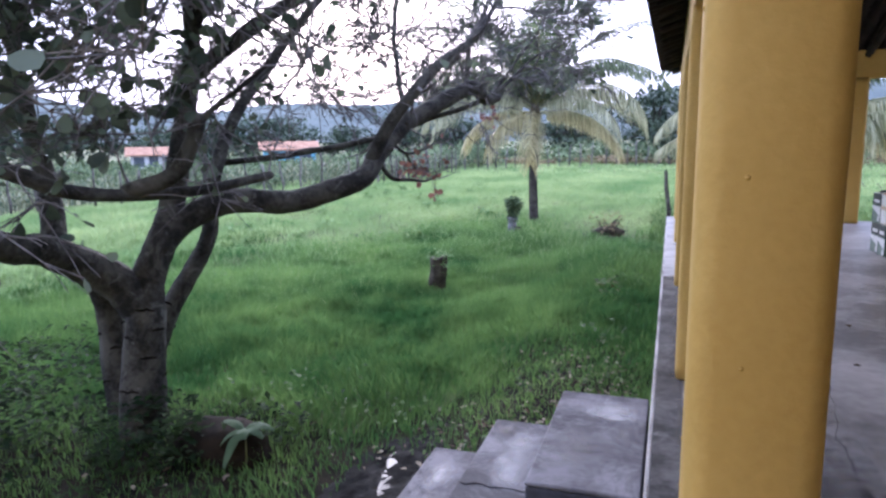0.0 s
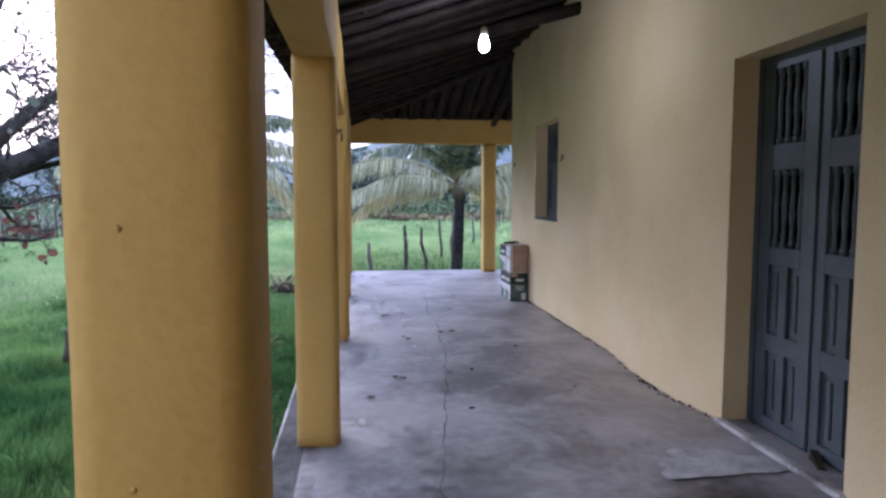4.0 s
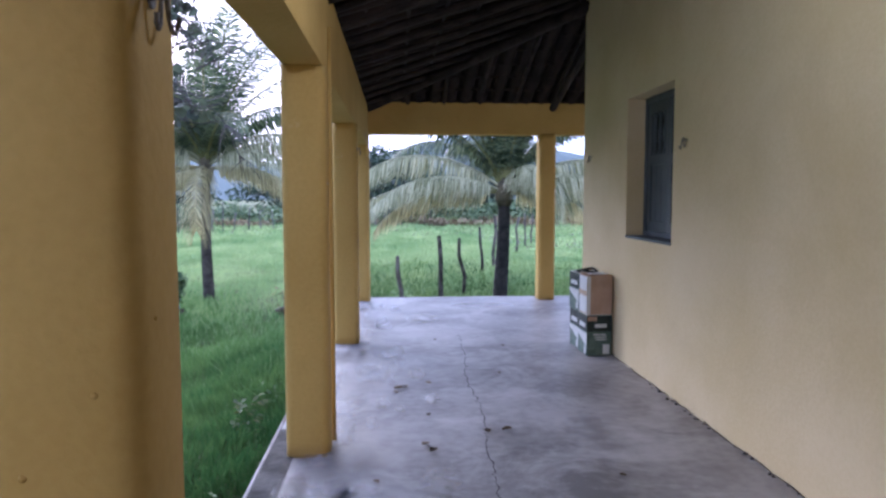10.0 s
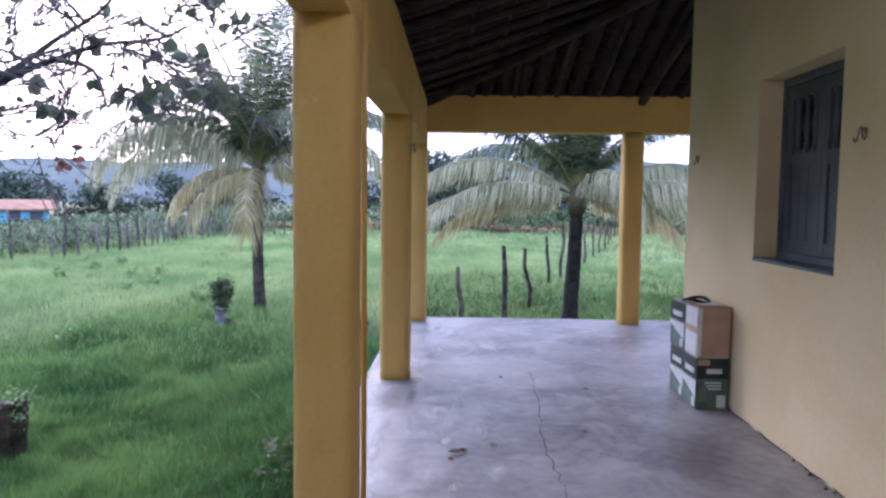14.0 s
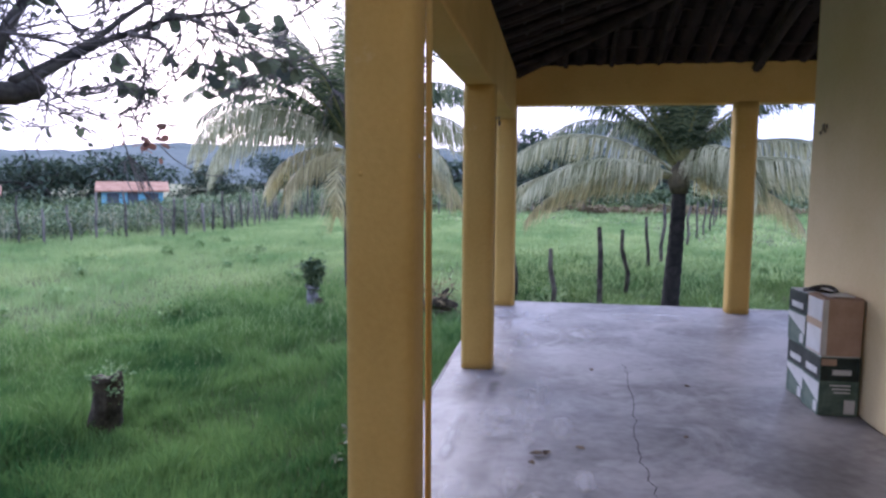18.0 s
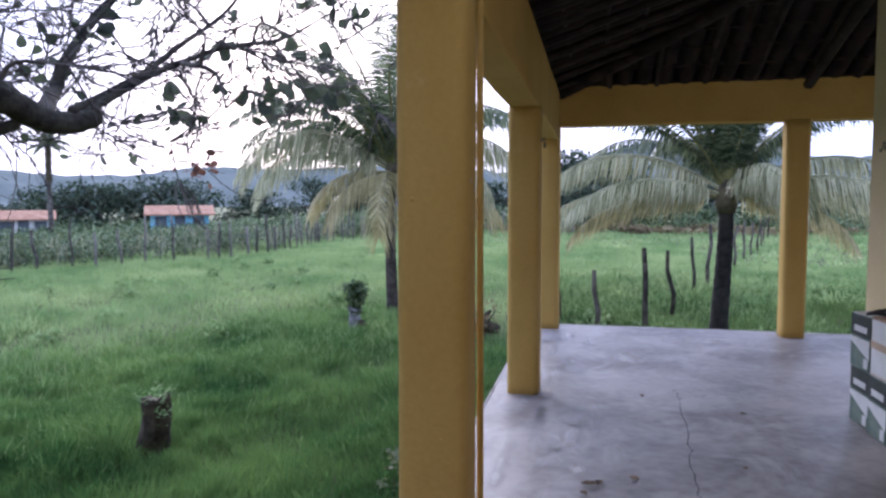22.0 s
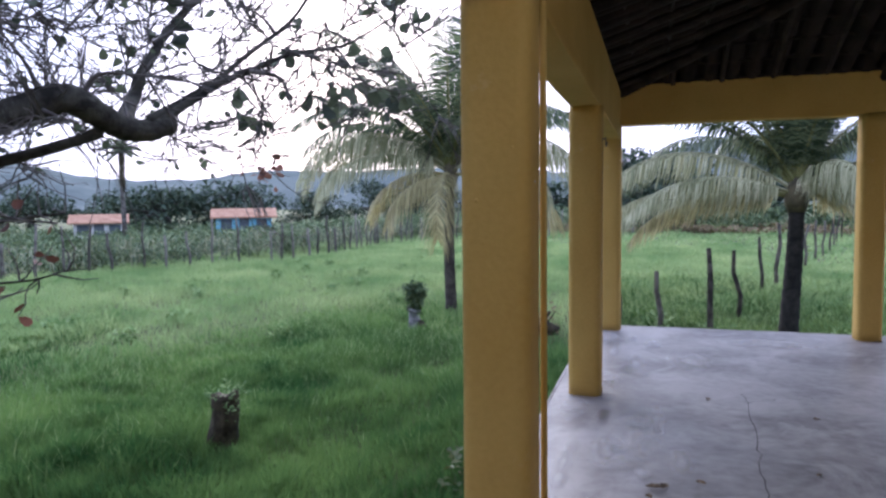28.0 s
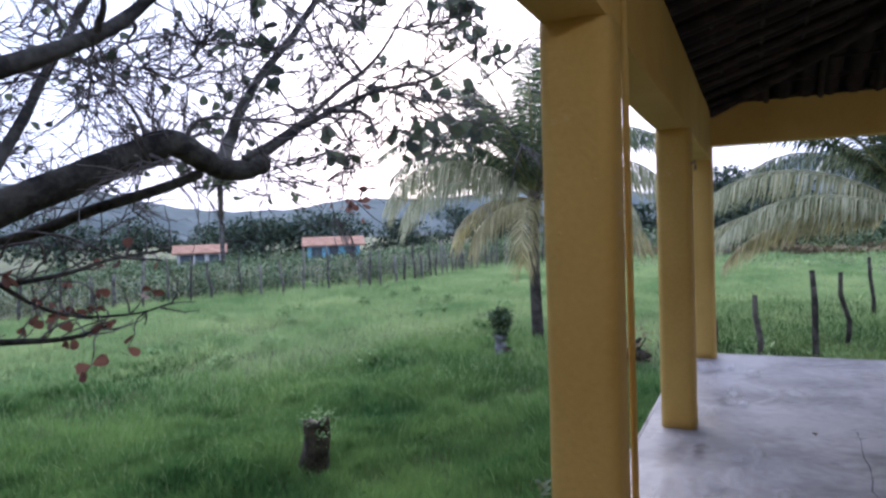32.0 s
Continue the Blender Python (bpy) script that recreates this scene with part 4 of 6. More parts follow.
leaf_spots = ((0.61, 8.52, 0.1), (0.66, 8.55, 0.08), (0.83, 8.64, 0.07), (0.76, 7.39, 0.08), (1.13, 7.58, 0.08), (1.25, 7.6, 0.09), (0.96, 10.16, 0.07), (1.58, 9.87, 0.06), (0.61, 5.99, 0.1), (0.66, 5.95, 0.08), (0.8, 7.29, 0.08), (0.59, 8.41, 0.06), (0.42, 5.5, 0.08), (1.2, 6.15, 0.08), (1.05, 5.2, 0.06), (0.8, 7.9, 0.06), (1.72, 6.9, 0.05), (1.4, 8.9, 0.05), (0.5, 6.9, 0.06), (1.85, 5.6, 0.05))
for i, (x, y, sz) in enumerate(leaf_spots):
    dry_leaf(x, y, sz * 0.75, (i * 77) % 360, i)

def stain_material(name, colour, amount, rough, low=-0.2, high=0.45, grain=9.0):
    """A ragged-edged wash that thins out from the middle of its patch."""
    m = bpy.data.materials.new(name)
    m.use_nodes = True
    n, l = m.node_tree.nodes, m.node_tree.links
    b = n["Principled BSDF"]
    b.inputs["Base Color"].default_value = (*colour, 1)
    b.inputs["Roughness"].default_value = rough
    c = n.new("ShaderNodeTexCoord")
    far = n.new("ShaderNodeVectorMath")
    far.operation = "DISTANCE"
    far.inputs[1].default_value = (0.5, 0.5, 0)
    q = n.new("ShaderNodeTexNoise")
    q.inputs["Scale"].default_value = grain
    q.inputs["Detail"].default_value = 6.0
    k = n.new("ShaderNodeMath")
    k.operation = "MULTIPLY_ADD"
    k.inputs[1].default_value = -2.0
    r = n.new("ShaderNodeMapRange")
    r.inputs["From Min"].default_value = low
    r.inputs["From Max"].default_value = high
    r.inputs["To Max"].default_value = amount
    clear = n.new("ShaderNodeBsdfTransparent")
    x = n.new("ShaderNodeMixShader")
    flat = n.new("ShaderNodeVectorMath")
    flat.operation = "MULTIPLY"
    flat.inputs[1].default_value = (1, 1, 0)
    l.new(c.outputs["Generated"], flat.inputs[0])
    l.new(flat.outputs["Vector"], far.inputs[0])
    l.new(c.outputs["Object"], q.inputs["Vector"])
    l.new(far.outputs["Value"], k.inputs[0])
    l.new(q.outputs["Fac"], k.inputs[2])
    l.new(k.outputs[0], r.inputs["Value"])
    l.new(r.outputs[0], x.inputs[0])
    l.new(clear.outputs[0], x.inputs[1])
    l.new(b.outputs[0], x.inputs[2])
    l.new(x.outputs[0], n["Material Output"].inputs["Surface"])
    return m


# Damp stain colour; the large patches near the start also paint in porch shade.
M_STAIN = stain_material("damp_stain_and_porch_shade", (0.075, 0.07, 0.072), 0.6, 0.45)
M_STAIN_FAINT = stain_material("faint_damp_floor_stain", (0.09, 0.086, 0.09), 0.32, 0.42)
M_BLOOM = stain_material("pale_lime_floor_stain", (0.56, 0.55, 0.55), 0.6, 0.5)
for k, (sx, sy, ra, rb) in enumerate(((0.5, 8.15, 0.07, 0.22), (0.62, 8.02, 0.05, 0.12), (0.46, 11.1, 0.1, 0.5), (0.26, 11.6, 0.06, 0.45), (0.62, 9.6, 0.07, 0.6), (0.34, 9.0, 0.12, 0.35), (0.74, 8.9, 0.1, 0.3), (0.45, 7.75, 0.06, 0.25), (0.16, 8.6, 0.07, 0.7), (0.33, 10.5, 0.06, 0.4), (0.9, 11.4, 0.25, 0.45), (1.6, 12.3, 0.6, 0.3), (0.2, 6.3, 0.06, 0.4), (0.36, 5.0, 0.08, 0.2))):
    blob_patch("lime_stain", sx, sy, ra, rb, M_BLOOM, "pale lime bloom on the cement floor", z=0.0056 + 0.00015 * k, seed=40 + k, cat="stain")
for k, (sx, sy, ra, rb, sd) in enumerate(((0.93, 5.62, 0.09, 0.22, 1), (0.68, 4.68, 0.14, 0.34, 5), (0.95, 2.9, 0.6, 1.1, 7), (0.6, 3.4, 0.35, 0.9, 41), (0.9, 4.0, 0.35, 0.6, 43), (0.5, 3.5, 0.22, 0.5, 9), (1.7, 3.2, 0.5, 0.8, 11), (1.2, 1.2, 0.6, 0.9, 13), (1.75, 7.5, 0.22, 0.5, 15), (0.3, 9.6, 0.06, 0.3, 17), (1.3, 2.5, 0.8, 1.4, 19), (1.95, 3.7, 0.45, 0.9, 21), (0.55, 2.3, 0.35, 1.1, 23), (0.42, 9.75, 0.22, 0.3, 25), (0.4, 7.1, 0.2, 0.35, 27), (0.4, 10.9, 0.1, 0.35, 29), (1.03, 6.06, 0.07, 0.16, 35), (0.35, 8.25, 0.12, 0.2, 37), (0.3, 6.6, 0.12, 0.4, 39))):
    blob_patch("floor_stain", sx, sy, ra, rb, M_STAIN if sy < 4 else M_STAIN_FAINT, "dark patch on the cement floor, damp stain and painted shade", z=0.0016 + 0.00015 * k, seed=sd, cat="stain")

# sharp-edged flakes of pale lime on the column side of the floor
M_FLAKE = stain_material("flaking_pale_lime", (0.52, 0.515, 0.525), 0.42, 0.6, 0.0, 0.3, 15.0)
fk = random.Random(12)
for k in range(26):
    sy = fk.uniform(6.6, 12.7)
    blob_patch("lime_flake", fk.uniform(0.0, 0.42) + 0.55 * fk.random() ** 2, sy, fk.uniform(0.08, 0.2), fk.uniform(0.15, 0.5), M_FLAKE, "flaking pale lime on the worn cement floor", z=0.0125 + 0.00012 * k, seed=120 + k, cat="stain")
# crumbs of dark dirt lying along the foot of the wall
crumbs = bmesh.new()
for k in range(70):
    cx, cy, r = WALL_X - 0.012 - abs(fk.gauss(0, 0.018)), fk.uniform(4.85, 8.6) if k % 3 else fk.uniform(5.0, 5.9), fk.uniform(0.004, 0.011)
    cz = float(floor_z(cx, cy)) + 0.006
    add_tube(crumbs, [Vector((cx - r, cy, cz)), Vector((cx, cy + r * 0.4, cz + r * 0.5)), Vector((cx + r, cy - r * 0.3, cz))], [r * 0.4, r * 0.8, r * 0.3], 5)
tagged(part("dirt_crumbs", crumbs, M_CRACK, None, "dark crumbs of dirt along the foot of the wall", category="dirt"), "dark crumbs of dirt along the foot of the wall", "dirt", "", "stuff")
# worn lime and damp on the step treads
for k, (sx, sy, ra, rb, sz) in enumerate(((-0.36, 4.52, 0.22, 0.2, -0.17), (-0.3, 4.38, 0.16, 0.12, -0.17), (-0.82, 4.0, 0.16, 0.34, -0.37), (-0.8, 4.35, 0.15, 0.22, -0.37), (-1.25, 4.2, 0.1, 0.26, -0.56))):
    blob_patch("lime_stain", sx, sy, ra, rb, M_BLOOM, "pale worn lime patch on a cement step", z=sz + 0.0025 + 0.0003 * k, seed=70 + k, cat="stain")
for k, (sx, sy, ra, rb, sz) in enumerate(((-0.4, 3.95, 0.24, 0.34, -0.17), (-0.22, 4.2, 0.1, 0.16, -0.17), (-1.2, 3.75, 0.17, 0.3, -0.56), (-0.95, 4.5, 0.08, 0.14, -0.37), (-0.7, 3.62, 0.06, 0.1, -0.37))):
    blob_patch("damp_stain", sx, sy, ra, rb, M_STAIN, "dark damp patch on a cement step", z=sz + 0.0045 + 0.0003 * k, seed=80 + k, cat="stain")
for k in range(7):
    blob_patch("damp_stain", 0.08, 3.2 + 0.72 * k, 0.11, 0.55, M_STAIN, "dark damp margin beside the porch columns", z=0.0042 + 0.00015 * k, seed=90 + k, cat="stain")
for x0, x1, yc, zc in ((-1.4, -1.05, 3.86, -0.558), (-1.03, -0.66, 3.83, -0.368)):
    crack = [(x0 + (x1 - x0) * i / 9, yc + 0.012 * math.sin(1.7 * i + x0 * 9) + 0.006 * math.sin(4.1 * i), zc) for i in range(10)]
    part("step_crack", tube(crack, [0.002 + 0.0012 * (i % 3) for i in range(10)], 4), M_CRACK, None, "thin dark crack across a cement step", kind="structure", category="crack")

leaf_litter()
M_WEED = material("weed_leaf", (0.03, 0.07, 0.018), (0.12, 0.19, 0.055), 0.6, 3, 30, 0.1, island=0.5, trans=0.3)
M_LEAF = material("cashew_leaf", (0.045, 0.062, 0.042), (0.14, 0.175, 0.11), 0.45, 2, 20, 0.1, island=0.5, trans=0.4)
M_LEAF_RED = material("reddish_young_leaf", (0.12, 0.055, 0.04), (0.30, 0.15, 0.11), 0.5, 2, 20, 0.1, island=0.5, trans=0.3)
M_PALM = material("coconut_leaflet", (0.055, 0.085, 0.045), (0.22, 0.265, 0.14), 0.3, 2, 20, 0.05, island=0.8, trans=0.4, spec=0.5)
# Pale leaflet copy: the sky's sheen on arching fronds is painted in.
M_PALM_SHEEN = material("pale_sheen_coconut_leaflet", (0.24, 0.255, 0.13), (0.60, 0.59, 0.37), 0.4, 2, 20, 0.05, island=0.5, trans=0.25)
M_RACHIS = material("yellow_green_midrib", (0.14, 0.15, 0.05), (0.26, 0.25, 0.10), 0.5, 4, 30, 0.1)
M_PALM_TAN = material("tan_dying_coconut_leaflet", (0.34, 0.30, 0.14), (0.62, 0.56, 0.30), 0.45, 2, 20, 0.05, island=0.6, trans=0.3)
M_LEAFBASE = material("brown_fibrous_leaf_base", (0.035, 0.03, 0.018), (0.13, 0.11, 0.06), 0.8, 6, 30, 0.4)
M_PALMTRUNK = material("ringed_palm_trunk", (0.022, 0.019, 0.016), (0.09, 0.077, 0.064), 0.9, 7, 30, 0.6)
M_PALMDARK = material("dark_palm_trunk", (0.007, 0.0065, 0.0055), (0.032, 0.029, 0.024), 0.9, 7, 30, 0.6)
# Distant foliage colour lifted a little to paint in haze.
M_FARLEAF = material("far_tree_leaf_hazed", (0.03, 0.055, 0.038), (0.085, 0.12, 0.07), 0.8, 0.5, 5, 0.0, island=0.5, trans=0.2)
M_SCRUB = material("scrub_leaf", (0.065, 0.11, 0.052), (0.19, 0.25, 0.125), 0.8, 0.4, 5, 0.0, island=0.6, trans=0.2)
M_DRYSCRUB = material("dry_scrub_leaf", (0.14, 0.11, 0.06), (0.28, 0.22, 0.12), 0.8, 0.4, 5, 0.0, island=0.6, trans=0.2)
M_TUFT = material("pale_weed_leaf", (0.12, 0.22, 0.07), (0.30, 0.42, 0.17), 0.7, 1, 10, 0.0, island=0.5, trans=0.3)
M_CORN = material("corn_leaf", (0.06, 0.095, 0.05), (0.23, 0.25, 0.15), 0.7, 0.5, 5, 0.0, island=0.6, trans=0.3)

# puddle by the steps
M_WATER = bpy.data.materials.new("muddy_puddle_water")
M_WATER.use_nodes = True
wb2 = M_WATER.node_tree.nodes["Principled BSDF"]
wb2.inputs["Base Color"].default_value = (0.03, 0.028, 0.022, 1)
wb2.inputs["Roughness"].default_value = 0.16
wb2.inputs["IOR"].default_value = 1.33
for k, (cx, cy, rx, ry) in enumerate(((-1.84, 5.05, 0.13, 0.32), (-1.92, 4.62, 0.12, 0.2), (-1.8, 4.25, 0.12, 0.22), (-2.02, 4.3, 0.1, 0.14))):
    blob_patch("puddle", cx, cy, rx, ry, M_WATER, "shallow muddy puddle beside the steps", z=float(ground_z(cx, cy)) + 0.0055, seed=k, cat="puddle", kind="structure", n=24)


# ---- cashew tree ----
def smooth_path(pts, per=5):
    """Catmull-Rom through points."""
    P = [Vector(p) for p in pts]
    P = [P[0] * 2 - P[1]] + P + [P[-1] * 2 - P[-2]]
    out = []
    for i in range(1, len(P) - 2):
        for k in range(per):
            t = k / per
            a, b, c, d = P[i - 1:i + 3]
            out.append(0.5 * ((2 * b) + (c - a) * t + (2 * a - 5 * b + 4 * c - d) * t * t + (3 * b - a - 3 * c + d) * t ** 3))
    out.append(P[-2])
    return out


def taper(n, r0, r1, seed=0.0):
    return [(r0 + (r1 - r0) * i / (n - 1)) * (1 + 0.10 * noise.noise((i * 0.7, seed, 0))) for i in range(n)]


tree = thing("cashew_tree", "spreading cashew tree with grey lichened crooked limbs", "tree", (-4.14, 4.8, -1.0))
TB = Vector((-4.14, 4.8, -1.0))
TOFF = Vector((0, 0.1, 0))


def limb(name, pts, r0, r1, sides=10, mat=None):
    path = [p + TOFF for p in smooth_path(pts)]
    path = [p + noise.noise_vector(p * 2.2) * 0.02 for p in path]
    rad = taper(len(path), r0, r1, pts[0][0])
    da, db = (path[0] - path[1]).normalized(), (path[-1] - path[-2]).normalized()
    skin = [path[0] + da * r0 * 0.8, path[0] + da * r0 * 0.5] + path + [path[-1] + db * r1 * 0.5, path[-1] + db * r1 * 0.8]
    bm2 = add_tube(bmesh.new(), [p - TB for p in skin], [r0 * 0.35, r0 * 0.75] + rad + [r1 * 0.75, r1 * 0.35], sides)
    part(name, bm2, mat or M_BARK, tree, smooth=True)
    return path


limbs = [
    (limb("trunk", [(-4.06, 4.8, -1.12), (-4.07, 4.88, -0.5), (-4.05, 4.92, -0.1), (-4.08, 5.0, 0.22), (-4.02, 5.14, 0.54), (-4.02, 5.31, 0.85), (-3.99, 5.48, 1.46), (-3.94, 5.59, 2.12), (-3.84, 5.57, 3.01), (-3.6, 5.8, 3.7)], 0.19, 0.035, 14), 0.09),
    (limb("limb", [(-4.07, 4.97, 0.0), (-4.2, 4.86, 0.24), (-4.33, 4.68, 0.42), (-4.37, 4.37, 0.59), (-4.38, 4.07, 0.65), (-4.43, 3.7, 0.86), (-4.59, 3.31, 1.17), (-4.9, 2.9, 1.8)], 0.17, 0.06), 0.1),
    (limb("limb", [(-4.34, 4.4, 0.54), (-4.5, 4.56, 0.77), (-4.68, 4.69, 1.11), (-4.8, 4.71, 1.54), (-4.88, 4.7, 2.14), (-5.2, 4.9, 3.0)], 0.10, 0.04), 0.07),
    (limb("limb", [(-4.04, 5.1, 0.48), (-3.93, 5.34, 0.72), (-3.62, 5.62, 0.86), (-3.22, 5.88, 0.85), (-2.87, 6.07, 0.94), (-2.69, 6.28, 1.05), (-2.67, 6.6, 1.27), (-2.56, 6.95, 1.5), (-2.36, 7.28, 1.68), (-2.18, 7.52, 1.84), (-2.07, 7.66, 1.91), (-2.05, 7.82, 1.85), (-2.03, 7.97, 1.79), (-1.98, 8.1, 1.78), (-1.93, 8.22, 1.82)], 0.115, 0.055), 0.08),
    (limb("limb", [(-2.03, 7.97, 1.8), (-2.25, 8.28, 1.93), (-2.38, 8.47, 2.04), (-2.38, 8.52, 2.18), (-2.44, 8.8, 2.45), (-2.38, 9.1, 2.8), (-2.2, 9.4, 3.3), (-1.95, 9.7, 3.8)], 0.048, 0.016), 0.05),
    (limb("limb", [(-1.95, 8.15, 1.82), (-1.78, 8.5, 2.1), (-1.65, 9.0, 2.33), (-1.45, 9.53, 2.52), (-1.2, 9.8, 2.75)], 0.024, 0.006), 0.03),
    (limb("limb", [(-2.5, 6.9, 1.52), (-2.75, 7.3, 1.95), (-3.0, 7.8, 2.6), (-3.1, 8.4, 3.4), (-3.2, 9.0, 4.0)], 0.034, 0.014), 0.035),
    (limb("limb", [(-2.67, 6.4, 1.2), (-2.5, 6.42, 1.5), (-2.28, 6.47, 1.77), (-2.12, 6.7, 2.05), (-1.96, 7.08, 2.26), (-1.85, 7.36, 2.5), (-1.7, 7.65, 2.9), (-1.55, 7.95, 3.35)], 0.068, 0.012), 0.04),
    (limb("stem", [(-4.53, 5.43, -1.05), (-4.53, 5.45, -0.68), (-4.47, 5.62, -0.29), (-4.34, 5.84, 0.11), (-4.2, 6.02, 0.52), (-4.25, 6.15, 0.94), (-4.22, 6.55, 1.6), (-4.0, 7.2, 2.4), (-3.8, 7.9, 3.1)], 0.12, 0.04), 0.07),
    (limb("stem", [(-4.38, 5.0, -1.1), (-4.58, 5.12, -0.57), (-4.66, 5.18, -0.19), (-4.69, 5.1, 0.13), (-4.88, 4.99, 0.43), (-5.3, 5.2, 1.1), (-5.9, 5.5, 2.0)], 0.135, 0.05), 0.07),
    (limb("limb", [(-4.45, 3.8, 0.8), (-3.9, 3.4, 1.3), (-3.6, 3.55, 1.2), (-3.43, 3.69, 1.1), (-3.23, 4.02, 1.04), (-2.99, 4.48, 1.06), (-2.8, 4.9, 1.12)], 0.06, 0.03), 0.04),
    (limb("stub", [(-3.26, 4.0, 1.06), (-2.99, 4.1, 1.16), (-2.84, 4.1, 1.34), (-2.76, 4.08, 1.5)], 0.055, 0.048), 0.0),
    (limb("limb", [(-2.8, 4.12, 1.4), (-2.68, 4.1, 1.56), (-2.32, 4.2, 1.84), (-2.0, 4.5, 2.4)], 0.022, 0.01), 0.02),
    (limb("limb", [(-4.24, 6.3, 1.15), (-3.4, 6.95, 1.28), (-2.8, 7.35, 1.45), (-2.5, 7.56, 1.58), (-2.25, 7.72, 1.68), (-2.08, 7.86, 1.76)], 0.032, 0.028), 0.03),
    (limb("limb", [(-1.96, 8.1, 1.84), (-1.95, 8.35, 1.97), (-1.86, 8.7, 2.22), (-1.72, 9.1, 2.55), (-1.55, 9.4, 3.0)], 0.026, 0.008), 0.03),
    (limb("limb", [(-3.95, 5.55, 1.9), (-3.4, 5.9, 2.4), (-2.8, 6.4, 2.9), (-2.2, 7.0, 3.3), (-1.6, 7.6, 3.6)], 0.07, 0.025), 0.04),
    (limb("limb", [(-3.97, 5.5, 1.7), (-3.4, 5.0, 2.3), (-2.8, 4.7, 2.9), (-2.2, 4.5, 3.4)], 0.06, 0.025), 0.04),
]
low_branches = [
    (limb("low_branch", [(-2.66, 6.5, 1.18), (-2.62, 6.75, 1.0), (-2.55, 7.0, 0.96), (-2.5, 7.25, 0.94), (-2.48, 7.45, 0.95), (-2.45, 7.6, 0.99)], 0.024, 0.007), 0.012),
    (limb("low_branch", [(-2.66, 6.85, 1.36), (-2.6, 7.05, 1.24), (-2.55, 7.35, 1.25), (-2.5, 7.65, 1.32), (-2.4, 7.95, 1.36)], 0.018, 0.006), 0.01),
    (limb("low_branch", [(-2.62, 7.1, 1.24), (-2.62, 7.3, 1.1), (-2.6, 7.55, 1.02), (-2.55, 7.85, 1.0), (-2.5, 8.05, 1.04)], 0.012, 0.004), 0.008),
]
nodes = []
for path, r in limbs:
    for i, p in enumerate(path):
        if i > len(path) * 0.3:
            nodes.append((p, r * (1.1 - 0.7 * i / len(path))))
tr = random.Random(21)
targets = [Vector((-2.55, 10.2, 1.72))]
for near in ((-2.1, 2.8, 1.9), (-2.4, 2.9, 1.65), (-2.6, 3.1, 2.2), (-3.0, 2.6, 1.35), (-2.2, 3.3, 2.3), (-1.9, 3.1, 2.5), (-3.4, 2.4, 1.0), (-3.2, 2.9, 0.75), (-1.62, 2.45, 2.1), (-1.32, 2.2, 1.92), (-1.28, 2.25, 1.82), (-1.38, 2.3, 1.95)):
    targets.append(Vector(near))
for k in range(48):
    q = Vector((-1.45 + tr.gauss(0, 0.3), 9.3 + tr.gauss(0, 0.5), 2.55 + tr.gauss(0, 0.42)))
    if q.x < -0.75:
        targets.append(q)
for k in range(4):
    targets.append(Vector((-2.95 + tr.gauss(0, 0.2), 2.9 + tr.gauss(0, 0.2), 0.7 + tr.gauss(0, 0.25))))
for k in range(85):
    targets.append(Vector((tr.uniform(-4.9, -2.9), tr.uniform(2.9, 5.4), tr.uniform(1.25, 2.5))))
for k in range(15):
    targets.append(Vector((-2.15 + tr.gauss(0, 0.28), 7.9 + tr.gauss(0, 0.4), 2.15 + tr.gauss(0, 0.2))))
for k in range(16):
    targets.append(Vector((-3.4 + tr.gauss(0, 0.2), 7.9 + tr.gauss(0, 0.3), 1.36 + tr.gauss(0, 0.2))))
for k in range(10):
    targets.append(Vector((-2.45 + tr.gauss(0, 0.2), 6.9 + tr.gauss(0, 0.3), 1.36 + tr.gauss(0, 0.1))))
while len(targets) < 990:
    p = Vector((tr.uniform(-7.5, -1.0), tr.uniform(2.0, 10.8), tr.uniform(1.0, 4.6)))
    if len(targets) > 715:
        p = Vector((tr.uniform(-6.6, -2.3), tr.uniform(1.8, 6.2), tr.uniform(2.1, 4.6)))
    c = Vector((-3.6, 6.2, 2.3))
    q = Vector(((p.x - c.x) / 3.2, (p.y - c.y) / 4.6, (p.z - c.z) / 2.4))
    if q.length > 1 or q.length < 0.3:
        continue
    if p.z < 1.7 and tr.random() < 0.8:
        continue
    if p.x > -1.6 and p.y < 7.5:
        continue
    targets.append(p)


def below_crown(p):
    """The open space under the outer end of the crown, towards the palms."""
    return p.y > 7.7 and -2.4 < p.x < -0.6 and p.z < 1.88 + 0.05 * (p.y - 9)


targets = [p for p in targets if not below_crown(p)]
targets.sort(key=lambda p: (p - Vector((-4, 5.2, 1.0))).length)
branch_bm = bmesh.new()
tips = []
for p in targets:
    bp, br = min(nodes, key=lambda n: (n[0] - p).length + 0.15 * (n[0].z > p.z + 0.3))
    dist = (p - bp).length
    if dist < 0.15:
        continue
    mid = bp.lerp(p, 0.5) + Vector((tr.uniform(-1, 1), tr.uniform(-1, 1), tr.uniform(-0.6, 0.9))) * dist * 0.24
    path = smooth_path([bp, mid, p], 4)
    r0 = min(br * 0.75, 0.012 + 0.014 * dist)
    rads = [r0 + (0.005 - r0) * i / (len(path) - 1) for i in range(len(path))]
    add_tube(branch_bm, [v - TB for v in path], rads, 5, cap=False)
    for i in range(2, len(path)):
        nodes.append((path[i], max(rads[i], 0.007)))
    tips.append((p, (path[-1] - path[-3]).normalized()))
    if dist > 0.5:
        tips.append((path[5], (path[6] - path[4]).normalized()))
branches = part("branchwork", branch_bm, M_TWIG, tree, smooth=True)
tagged(branches, kind="stuff")
twig_bm = bmesh.new()
LV, LF = [], []
lr = random.Random(4)
